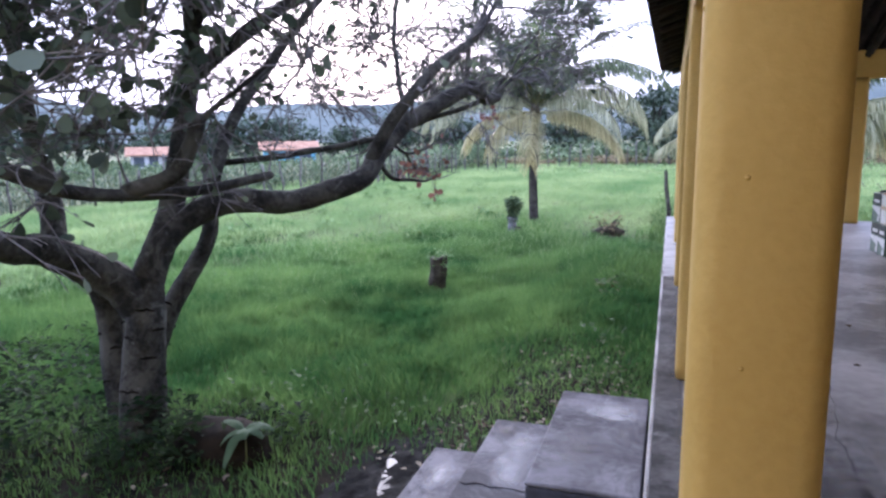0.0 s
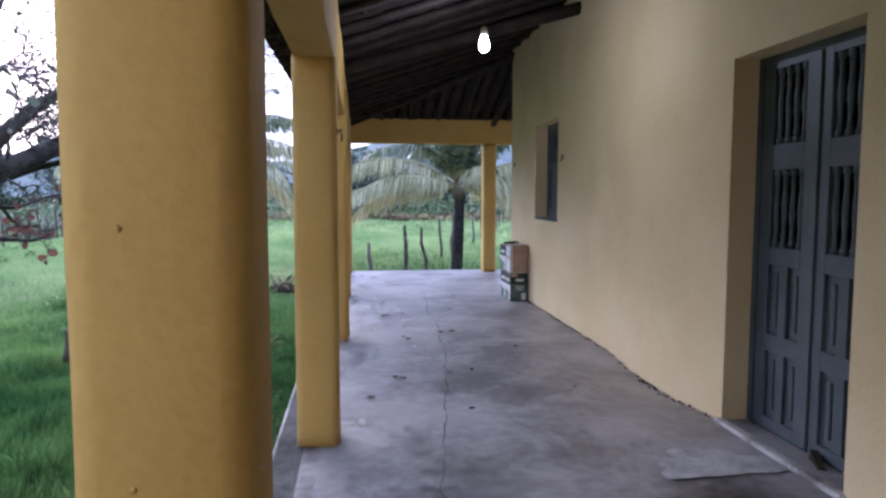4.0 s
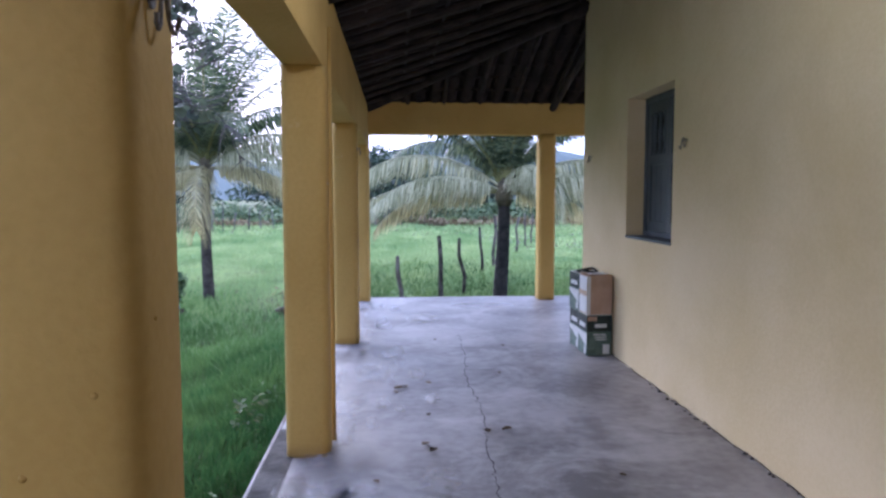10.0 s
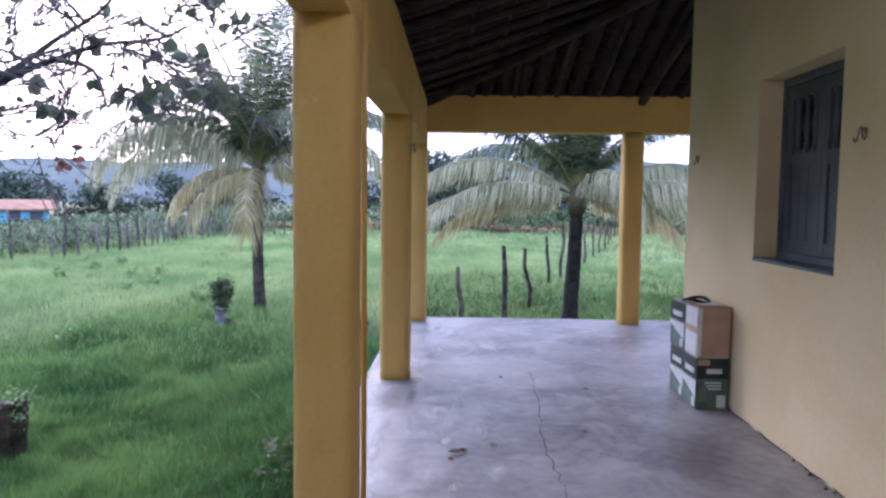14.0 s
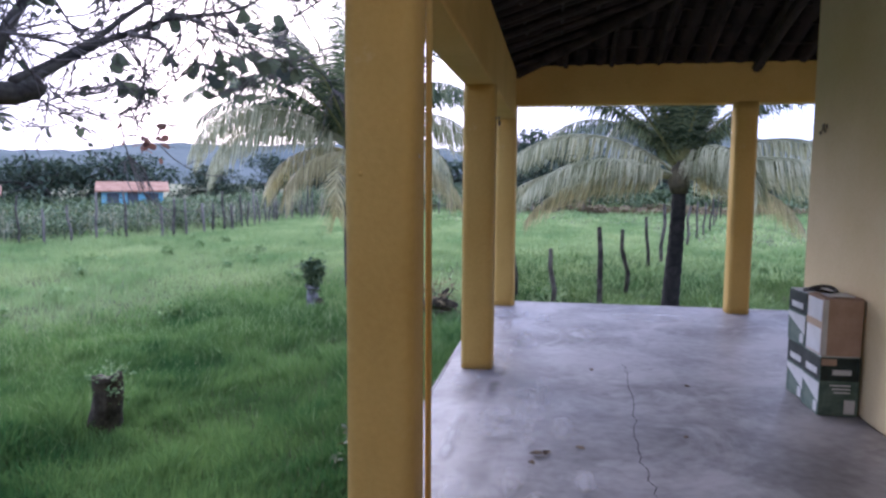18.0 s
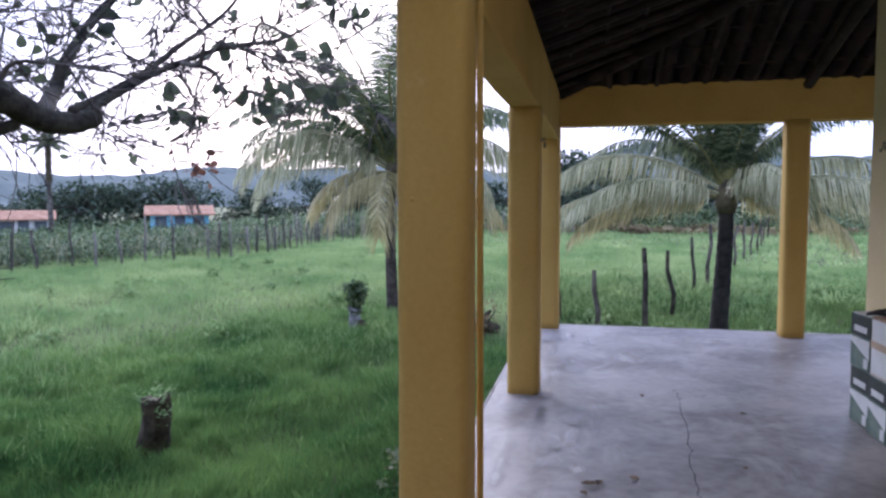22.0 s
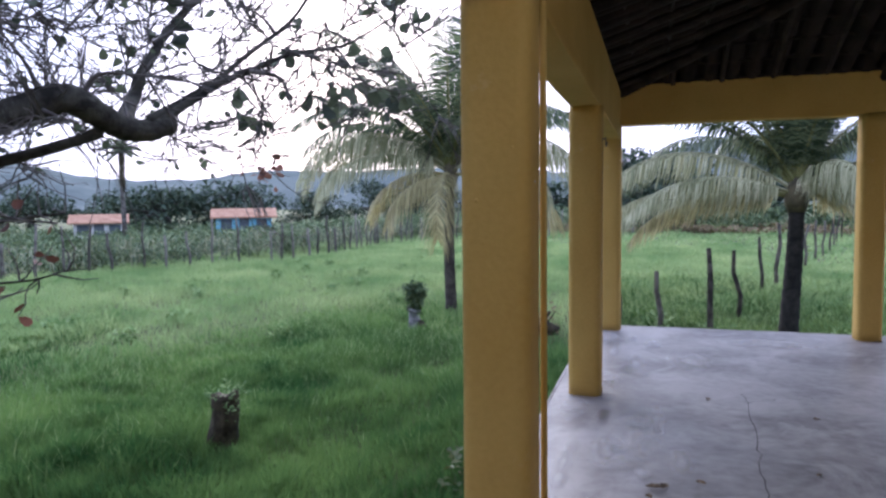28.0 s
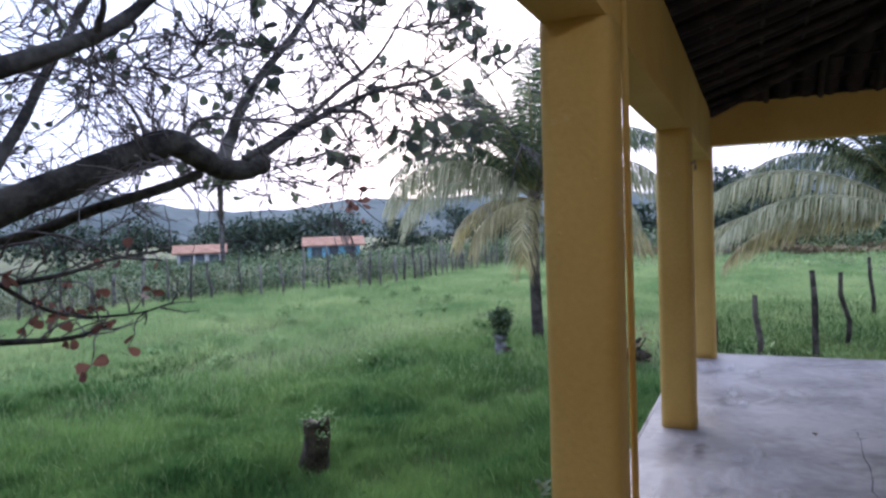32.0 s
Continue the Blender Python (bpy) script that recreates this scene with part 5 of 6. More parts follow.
PINK = (-2.55, 10.24, 1.68)     # a sprig of young red leaves


def big_leaf(base, d, size):
    """A rounded leathery leaf folded along its midrib."""
    if below_crown(base + d * size):
        return
    ref = Vector((lr.uniform(-1, 1), lr.uniform(-1, 1), lr.uniform(-0.3, 1)))
    s = d.cross(ref).normalized()
    n = s.cross(d).normalized()
    o = len(LV)
    LV.append(base)
    for f, w in ((0.35, 0.26), (0.72, 0.36), (0.95, 0.2)):
        c = base + d * (size * f) - n * (size * 0.12 * f * f)
        LV.append(c + s * (size * w) + n * size * 0.07)
        LV.append(c)
        LV.append(c - s * (size * w) + n * size * 0.07)
    LF.extend(((o, o + 1, o + 2, o + 2), (o, o + 2, o + 3, o + 3)))
    for k in (1, 4):
        LF.extend(((o + k, o + k + 3, o + k + 4, o + k + 1), (o + k + 1, o + k + 4, o + k + 5, o + k + 2)))


for p, d in tips:
    if below_crown(p - Vector((0, 0, 0.1))) or (p.z < 1.6 and p.y > 7.2 and p.x > -2.55) or (p.z < 1.45 and p.y > 6.3):
        continue
    full = lr.random() < 0.42
    for k in range(lr.randint(3, 6)):
        dd = (d + Vector((lr.uniform(-1, 1), lr.uniform(-1, 1), lr.uniform(-0.7, 0.9))) * 0.9).normalized()
        ln_ = lr.uniform(0.15, 0.5)
        q = p + dd * ln_ * 0.5 + Vector((0, 0, lr.uniform(-0.03, 0.03)))
        e = p + dd * ln_
        q = q + Vector((lr.uniform(-1, 1), lr.uniform(-1, 1), lr.uniform(-1, 1))) * ln_ * 0.15
        add_tube(twig_bm, [p - TB, q - TB, e - TB], [0.006, 0.0045, 0.003], 4, cap=False)
        for side in range(3):
            e2 = q + (dd + Vector((lr.uniform(-1, 1), lr.uniform(-1, 1), lr.uniform(-1, 1))) * 0.9).normalized() * ln_ * lr.uniform(0.4, 0.8)
            add_tube(twig_bm, [q - TB, q.lerp(e2, 0.5) - TB + Vector((0, 0, 0.01)), e2 - TB], [0.004, 0.003, 0.002], 3, cap=False)
            if lr.random() < (0.16 if p.y < 5.6 else 0.05):
                big_leaf(e2, (e2 - q).normalized(), lr.uniform(0.045, 0.08))
        if e.y > 5.5 and k < 3:
            v = dd
            w3 = [q]
            for _ in range(5):
                v = (v + Vector((lr.uniform(-1, 1), lr.uniform(-1, 1), lr.uniform(-0.8, 0.9))) * 0.5).normalized()
                w3.append(w3[-1] + v * lr.uniform(0.08, 0.15))
            add_tube(twig_bm, [u - TB for u in w3], [0.0055, 0.005, 0.0042, 0.0035, 0.0028, 0.002], 3, cap=False)
        near_end = (e.y > 8.3 and e.x > -2.4) or (e.y < 5 and e.x < -2.8)
        late = e.y > 5.6 and not near_end
        dense = (5 if full else 0) if near_end and e.y > 8 else 4 if near_end else (2 if full else 0) if late else 2 if e.z > 1.5 else 1
        for j in range(lr.randint(2 if near_end and dense == 5 else 1 if dense == 4 else 0, dense)):
            ld = (dd * 0.5 + Vector((lr.uniform(-1, 1), lr.uniform(-1, 1), lr.uniform(-1.0, 0.5)))).normalized()
            big_leaf(e - dd * lr.uniform(0, 0.08), ld, lr.uniform(0.08, 0.145) if near_end else lr.uniform(0.045, 0.1))
for p, d in tips:
    # long thin sprays that bend towards the light
    if p.y < 6.0 or p.z < 1.7 or lr.random() < 0.3:
        continue
    v = Vector((d.x + lr.uniform(-0.8, 0.8), d.y + lr.uniform(-0.8, 0.8), lr.uniform(-0.35, 0.25))).normalized()
    w3 = [p]
    curl = Vector((lr.uniform(-0.16, 0.16), lr.uniform(-0.16, 0.16), lr.uniform(-0.04, 0.16)))
    step = lr.uniform(0.09, 0.16)
    for _ in range(7):
        v = (v + curl + Vector((lr.uniform(-1, 1), lr.uniform(-1, 1), lr.uniform(-1, 1))) * 0.16).normalized()
        w3.append(w3[-1] + v * step)
    add_tube(twig_bm, [u - TB for u in w3], [0.0062, 0.0056, 0.005, 0.0045, 0.004, 0.0034, 0.0028, 0.002], 3, cap=False)
    for j in (2, 4, 6):
        if w3[j].x > -0.7:
            continue
        e2 = w3[j] + (v + Vector((lr.uniform(-1, 1), lr.uniform(-1, 1), lr.uniform(-0.6, 1)))).normalized() * lr.uniform(0.15, 0.35)
        add_tube(twig_bm, [w3[j] - TB, w3[j].lerp(e2, 0.5) - TB + Vector((0, 0, 0.012)), e2 - TB], [0.004, 0.003, 0.002], 3, cap=False)
M_SCAR = material("painted_notch_dark", (0.006, 0.005, 0.004), (0.02, 0.017, 0.013), 0.95, 9, 40, 0.4, spec=0.1)


def bark_scar(path, i, radius, turn):
    """A short level strip across a stem, its dark colour standing for a notch's shade."""
    axis = (path[i + 1] - path[i - 1]).normalized()
    out = Vector((math.cos(turn), math.sin(turn), 0))
    out = (out - axis * out.dot(axis)).normalized()
    side = axis.cross(out)
    c = path[i] - TB
    b = bmesh.new()
    half = lr.uniform(0.3, 0.55)
    arc = []
    for k in range(7):
        a = half * (k / 3 - 1)
        arc.append(c + (out * math.cos(a) + side * math.sin(a)) * (radius * 0.985) + axis * (lr.uniform(-0.004, 0.004) - 0.012 * abs(k / 3 - 1)))
    part("bark_notch_strip", add_tube(b, arc, [0.003, 0.008, 0.011, 0.013, 0.011, 0.008, 0.003], 6), M_SCAR, tree, smooth=True)


for li, count, r0, r1 in ((0, 24, 0.19, 0.035), (8, 12, 0.12, 0.04), (9, 10, 0.135, 0.05)):
    path = limbs[li][0]
    rad = taper(len(path), r0, r1, path[0][0])
    for k in range(count):
        i = 2 + k % 13
        bark_scar(path, i, rad[i], 2.4 * k + lr.uniform(-0.4, 0.4))
red_from = len(LF)
for path, r in low_branches:
    # bent twigs with bunches of young red leaves along the low branches
    for i in range(4, len(path), 2):
        p = path[i]
        for k in range(2):
            v = Vector((lr.uniform(-1, 1), lr.uniform(-0.4, 1), lr.uniform(-0.4, 0.8))).normalized()
            w3 = [p]
            for _ in range(4):
                v = (v + Vector((lr.uniform(-1, 1), lr.uniform(-1, 1), lr.uniform(-0.6, 0.9))) * 0.55).normalized()
                w3.append(w3[-1] + v * lr.uniform(0.04, 0.08))
            add_tube(twig_bm, [u - TB for u in w3], [0.006, 0.005, 0.0042, 0.0034, 0.0025], 4, cap=False)
            for _ in range(lr.choice((0, 0, 0, 2, 4))):
                big_leaf(w3[lr.randint(2, 4)], Vector((lr.uniform(-1, 1), lr.uniform(-1, 1), lr.uniform(-1, 0.3))).normalized(), lr.uniform(0.05, 0.09))
for _ in range(26):
    c = Vector((PINK[0] + lr.gauss(0, 0.09), PINK[1] + lr.gauss(0, 0.12), PINK[2] + lr.gauss(0, 0.06)))
    big_leaf(c, Vector((lr.uniform(-1, 1), lr.uniform(-1, 1), lr.uniform(-0.9, 0.4))).normalized(), lr.uniform(0.06, 0.1))
red_to = len(LF)
near_rng = random.Random(5)
for base in ((-1.23, 2.2, 1.8), (-1.28, 2.12, 1.72)):
    # large dark leaves on twigs that reach out over the path
    b0 = Vector(base)
    root = min(nodes, key=lambda n: (n[0] - b0).length)[0]
    add_tube(twig_bm, [root - TB, root.lerp(b0, 0.5) + Vector((0, 0, 0.08)) - TB, b0 - TB], [0.008, 0.006, 0.004], 5, cap=False)
    for _ in range(3):
        big_leaf(b0, Vector((near_rng.uniform(-1, 1), near_rng.uniform(-1, 1), near_rng.uniform(-1.2, 0.5))).normalized(), near_rng.uniform(0.06, 0.09))
# Dense canopy above the view, added to shade the ground beneath.
for k in range(8800):
    a, q = lr.uniform(0, 6.28), math.sqrt(lr.random())
    c = Vector((-4.4 + 2.9 * q * math.cos(a), 4.2 + 2.6 * q * math.sin(a), 3.4 + 1.4 * lr.random() - 0.5 * q))
    big_leaf(c, Vector((lr.uniform(-1, 1), lr.uniform(-1, 1), lr.uniform(-0.8, 0.4))).normalized(), lr.uniform(0.12, 0.19))
tagged(part("twigwork", twig_bm, M_TWIG, tree), kind="stuff")
fl = np.array([tuple(v - TB) for v in LV])
ff = np.array(LF)
row = np.arange(len(ff))
low = (row >= red_from) & (row < red_to)
rf = ff[low]
rtri = np.concatenate([rf[:, [0, 1, 2]], rf[rf[:, 2] != rf[:, 3]][:, [0, 2, 3]]], 0)
tagged(mesh_from_arrays("red_foliage", fl, rtri, M_LEAF_RED, tree, ), "reddish young leaves", kind="stuff")
ff = ff[~low]
tri = np.concatenate([ff[:, [0, 1, 2]], ff[ff[:, 2] != ff[:, 3]][:, [0, 2, 3]]], 0)
tagged(mesh_from_arrays("foliage", fl, tri, M_LEAF, tree), kind="stuff")

# dark lump standing for a hollow log, and weeds, at the foot of the tree
# Near-black colour paints in the dark inside of the hollow.
M_HOLLOW = material("dark_hollow_wood", (0.007, 0.006, 0.0045), (0.028, 0.021, 0.014), 0.95, 5, 30, 0.5, spec=0.1)


def lump(name, at, sx, sy, sz, mat, label, cat, seed=0, rough=0.25):
    b = bmesh.new()
    bmesh.ops.create_icosphere(b, subdivisions=3, radius=1)
    for v in b.verts:
        k = 1 + rough * noise.noise(v.co * 1.5 + Vector((seed, 0, 0))) + 0.1 * noise.noise(v.co * 4 + Vector((0, seed, 0)))
        v.co = Vector((v.co.x * sx * k, v.co.y * sy * k, v.co.z * sz * k))
    ob = part(name, b, mat, None, label, smooth=True, category=cat)
    ob.location = at
    return ob


lump("hollow_log_lump", (-3.3, 4.9, -1.0), 0.42, 0.3, 0.25, M_HOLLOW, "dark lump standing for a hollow log under the tree", "stone", 2)


# Very dark leaf colour paints in the shade beneath the tree.
M_SHADE_WEED = material("shade_weed_leaf", (0.008, 0.02, 0.006), (0.028, 0.052, 0.015), 0.8, 3, 30, 0.1, island=0.5, trans=0.15, spec=0.1)
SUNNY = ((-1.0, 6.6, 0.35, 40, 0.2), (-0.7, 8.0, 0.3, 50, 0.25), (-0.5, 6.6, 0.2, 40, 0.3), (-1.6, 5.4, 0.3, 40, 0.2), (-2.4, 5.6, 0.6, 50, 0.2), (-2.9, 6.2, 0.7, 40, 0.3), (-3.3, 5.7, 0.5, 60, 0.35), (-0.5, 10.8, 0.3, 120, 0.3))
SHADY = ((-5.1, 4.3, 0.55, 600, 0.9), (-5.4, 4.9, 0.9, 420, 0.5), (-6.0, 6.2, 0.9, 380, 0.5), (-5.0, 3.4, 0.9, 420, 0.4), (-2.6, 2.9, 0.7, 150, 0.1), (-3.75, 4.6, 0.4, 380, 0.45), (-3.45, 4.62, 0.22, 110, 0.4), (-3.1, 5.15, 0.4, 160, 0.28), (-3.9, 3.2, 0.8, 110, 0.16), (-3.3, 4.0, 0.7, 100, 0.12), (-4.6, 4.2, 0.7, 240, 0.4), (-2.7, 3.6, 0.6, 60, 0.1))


def weeds(name, beds, mat, label, size):
    pts = []
    for cx, cy, r, n, h in beds:
        for _ in range(n):
            a, q = lr.uniform(0, 6.28), r * math.sqrt(lr.random())
            x, y = cx + q * math.cos(a), cy + q * math.sin(a)
            if x > -0.16:
                continue
            pts.append((x, y, float(ground_z(x, y)) + lr.uniform(0.03, h)))
    ob = scatter_leaves(name, np.array(pts), size, mat, "", "", 0.5)
    tagged(ob, label, "weeds", "", "stuff")


M_YELLOW = material("yellowing_weed_leaf", (0.06, 0.10, 0.028), (0.16, 0.18, 0.06), 0.6, 3, 30, 0.1, island=0.6, trans=0.3)
weeds("yellowing_weeds", ((-0.77, 9.92, 0.16, 34, 0.26), (-0.86, 10.5, 0.18, 26, 0.24)), M_YELLOW, "yellowing broad-leaved weeds beside the porch", 0.085)
weeds("weeds", SUNNY, M_WEED, "low broad-leaved weeds on the damp ground", 0.05)
weeds("shade_weeds", SHADY, M_SHADE_WEED, "low weeds under the tree, coloured dark for its shade", 0.075)


def broad_leaf_plant():
    t = thing("broad_leaved_plant", "young plant with broad drooping grey-green leaves", "plant", (-2.95, 4.72, float(ground_z(-2.95, 4.72))))
    part("stem", tube([(0, 0, -0.02), (0.01, 0, 0.16), (0.0, 0.01, 0.3)], [0.008, 0.006, 0.004], 6), M_RACHIS, t, smooth=True)
    for k in range(8):
        a = k * 0.83 + 0.3
        rise, fall, reach = lr.uniform(0.05, 0.2), lr.uniform(0.14, 0.3), lr.uniform(0.16, 0.26)
        b = bmesh.new()
        rows = []
        for i in range(7):
            f = i / 6
            w = 0.042 * math.sin(math.pi * (0.06 + 0.9 * f)) ** 0.8 + 0.003
            c = Vector((math.cos(a) * reach * f, math.sin(a) * reach * f, 0.3 + rise * f - fall * f * f))
            s = Vector((-math.sin(a), math.cos(a), 0)) * w
            rows.append([b.verts.new(c + s * e + Vector((0, 0, -0.016 * abs(e)))) for e in (-1, 0, 1)])
        for p, q in zip(rows, rows[1:]):
            for j in range(2):
                b.faces.new((p[j], p[j + 1], q[j + 1], q[j]))
        part("leaf", b, M_SCRUB, t, smooth=True)


broad_leaf_plant()


# ---- coconut palms ----
def frond(parent, az, elev, length, droop, mat, seed, name="frond", leaf_len=0.62, origin=(0, 0, 0), hang=None):
    """A pinnate leaf: a bending midrib with two rows of hanging leaflets."""
    r = random.Random(seed)
    if hang is None:
        hang = min(1.0, max(0.32, (80 - math.degrees(elev)) / 34))
    o = Vector(origin)
    h = Vector((math.cos(az), math.sin(az), 0))
    pts = []
    ang = elev
    p = o.copy()
    n = 14
    for i in range(n + 1):
        pts.append(p.copy())
        ang -= droop / n * (0.5 + 1.1 * i / n)
        p = p + (h * math.cos(ang) + Vector((0, 0, math.sin(ang)))) * (length / n)
    rib = part(name, tube(pts, [0.035 - 0.031 * i / n for i in range(n + 1)], 5), M_RACHIS if mat is M_PALM else mat, parent, smooth=True)
    V, F = [], []
    m = 100
    for j in range(m):
        f = 0.1 + 0.9 * j / (m - 1)
        x = f * n
        i = min(int(x), n - 1)
        c = pts[i].lerp(pts[i + 1], x - i)
        d = (pts[i + 1] - pts[i]).normalized()
        s = d.cross(Vector((0, 0, 1)))
        s = s.normalized() if s.length > 1e-3 else Vector((1, 0, 0))
        up = s.cross(d).normalized()
        L = leaf_len * (math.sin(math.pi * (0.12 + 0.8 * f)) ** 0.6) * r.uniform(0.85, 1.1)
        for side in (-1, 1):
            out = (s * side * r.uniform(0.7, 0.95) + d * (r.uniform(0.25, 0.45) + (0.2 + 0.4 * hang) * f * f + 0.25 * hang) + up * r.uniform(0.0, 0.2)).normalized()
            g = Vector((0, 0, -1))
            a0 = c
            a1 = c + out * L * 0.3 + g * L * 0.1 * hang
            a2 = c + out * L * (0.62 - 0.22 * hang) + g * L * (0.08 + 0.32 * hang) * r.uniform(0.85, 1.15)
            a3 = c + out * L * (0.95 - 0.40 * hang) + g * L * (0.10 + 0.60 * hang) * r.uniform(0.75, 1.2)
            w = d * 0.0145
            b = len(V)
            V.extend((a0 - w * 0.6, a0 + w * 0.6, a1 - w, a1 + w, a2 - w * 0.7, a2 + w * 0.7, a3))
            F.extend(((b, b + 1, b + 3), (b, b + 3, b + 2), (b + 2, b + 3, b + 5), (b + 2, b + 5, b + 4), (b + 4, b + 5, b + 6)))
    tagged(mesh_from_arrays("leaf_blade", [tuple(v) for v in V], F, mat, rib), kind="stuff")
    return rib


def palm(at, height, r0, fronds, label, seed, crown=0.25, bark=None):
    t = thing("coconut_palm", label, "palm", at)
    pts, rad = [], []
    n = 26
    for i in range(n + 1):
        f = i / n
        pts.append((0.05 * math.sin(f * 3 + seed), 0.04 * math.sin(f * 2), -0.15 + (height + 0.15) * f))
        rad.append(r0 * (1.25 - 0.35 * f + 0.25 * max(0, 0.12 - f) / 0.12) * (1.0 if i % 2 else 0.93))
    part("trunk", tube(pts, rad, 12), bark or M_PALMTRUNK, t, smooth=True)
    top = Vector(pts[-1])
    part("crown_shaft", tube([top - Vector((0, 0, 0.1)), top + Vector((0, 0, 0.1)), top + Vector((0, 0, 0.35)), top + Vector((0, 0, 0.55))], [r0 * 1.0, r0 * 1.45, r0 * 1.1, 0.03], 10), M_LEAFBASE, t, smooth=True)
    for k, (az, el, ln2, dr, old, *lie) in enumerate(fronds):
        frond(t, radians(az), radians(el), ln2, radians(dr), (M_PALM, M_PALM_SHEEN, M_PALM_TAN)[old], seed * 50 + k, origin=top + Vector((0, 0, 0.12 + crown * max(0, el) / 90)), leaf_len=(0.46 + 0.095 * ln2) * (1.3 if old and ln2 < 2.6 else 1.0), hang=lie[0] if lie else 1.1 if old and el > 25 else None)
    return t


P1 = (-3.55, 19.0, float(ground_z(-3.55, 19.0)))
palm(P1, 2.78, 0.11, [
    # pale arching leaves low in the crown
    (188, 42, 3.8, 104, 1), (176, 36, 3.8, 98, 1), (205, 32, 3.3, 100, 1), (196, 46, 3.8, 108, 1), (352, 44, 3.6, 118, 1), (12, 38, 3.5, 108, 1), (335, 30, 3.0, 100, 1),
    # tan leaves hanging under the crown
    (277, 12, 2.4, 118, 2, 0.9), (345, 12, 2.8, 80, 2), (20, 10, 2.8, 75, 2), (160, 14, 2.8, 80, 2), (225, 2, 1.9, 80, 2),
    # green leaves spreading
    (182, 50, 3.8, 92, 0), (202, 56, 3.7, 88, 0), (155, 52, 3.7, 90, 0), (3, 52, 3.8, 92, 0), (335, 54, 3.6, 92, 0), (30, 54, 3.6, 90, 0), (90, 46, 3.5, 90, 0), (120, 50, 3.5, 88, 0), (300, 54, 3.2, 100, 0), (240, 58, 3.4, 92, 0),
    # green leaves standing in the heart
    (186, 66, 4.0, 68, 0, 0.3), (165, 70, 4.0, 56, 0, 0.25), (222, 70, 3.9, 58, 0, 0.3), (285, 70, 3.7, 60, 0, 0.35), (325, 68, 4.0, 62, 0, 0.3), (2, 64, 4.0, 70, 0, 0.3), (45, 70, 3.9, 56, 0, 0.25), (110, 72, 3.9, 52, 0, 0.25), (200, 79, 4.2, 38, 0, 0.2), (310, 78, 4.1, 40, 0, 0.2), (20, 80, 4.2, 34, 0, 0.2), (255, 64, 3.6, 74, 0, 0.35), (345, 75, 4.1, 48, 0, 0.25), (140, 64, 3.9, 68, 0, 0.3), (85, 80, 4.1, 34, 0, 0.2), (180, 74, 4.1, 50, 0, 0.25)], "coconut palm with arching green and yellowing fronds", 3)
P2 = (2.8, 17.95, float(ground_z(2.8, 17.95)))
palm(P2, 2.43, 0.14, [
    # long pale leaves reaching out sideways
    (186, 40, 3.7, 92, 1), (176, 16, 3.4, 52, 1), (200, 24, 3.2, 70, 1), (2, 38, 3.7, 92, 1), (15, 16, 3.4, 55, 1), (350, 26, 3.2, 72, 1),
    # bent pale leaf beside the trunk
    (296, 52, 2.2, 145, 1, 1.0), (316, 46, 2.0, 140, 1, 1.0),
    # tan leaf under the others
    (168, 12, 3.0, 60, 2), (20, 8, 2.8, 60, 2),
    # green leaves spreading
    (182, 56, 3.8, 78, 0), (165, 60, 3.7, 76, 0), (205, 62, 3.6, 76, 0), (0, 56, 3.8, 80, 0), (20, 60, 3.6, 78, 0), (340, 60, 3.4, 82, 0), (60, 52, 3.4, 82, 0), (110, 52, 3.4, 82, 0), (140, 50, 3.5, 82, 0),
    # green leaves standing in the heart
    (90, 74, 3.6, 50, 0), (188, 70, 3.8, 58, 0), (215, 74, 3.5, 54, 0), (330, 72, 3.6, 56, 0), (262, 76, 3.5, 50, 0), (295, 74, 3.4, 54, 0), (8, 70, 3.8, 58, 0), (45, 76, 3.6, 46, 0), (150, 76, 3.6, 46, 0), (120, 83, 3.8, 28, 0), (250, 82, 3.7, 32, 0), (20, 83, 3.8, 28, 0)], "dark-trunked coconut palm beside the end porch", 5, bark=M_PALMDARK)


# ---- stump, whitewashed planter, old log, fence posts ----
M_STUMP = material("rotting_stump_wood", (0.024, 0.02, 0.012), (0.085, 0.07, 0.044), 0.9, 7, 30, 0.8)
M_WASH = material("flaking_whitewash", (0.08, 0.08, 0.078), (0.30, 0.30, 0.30), 0.85, 9, 30, 0.5)


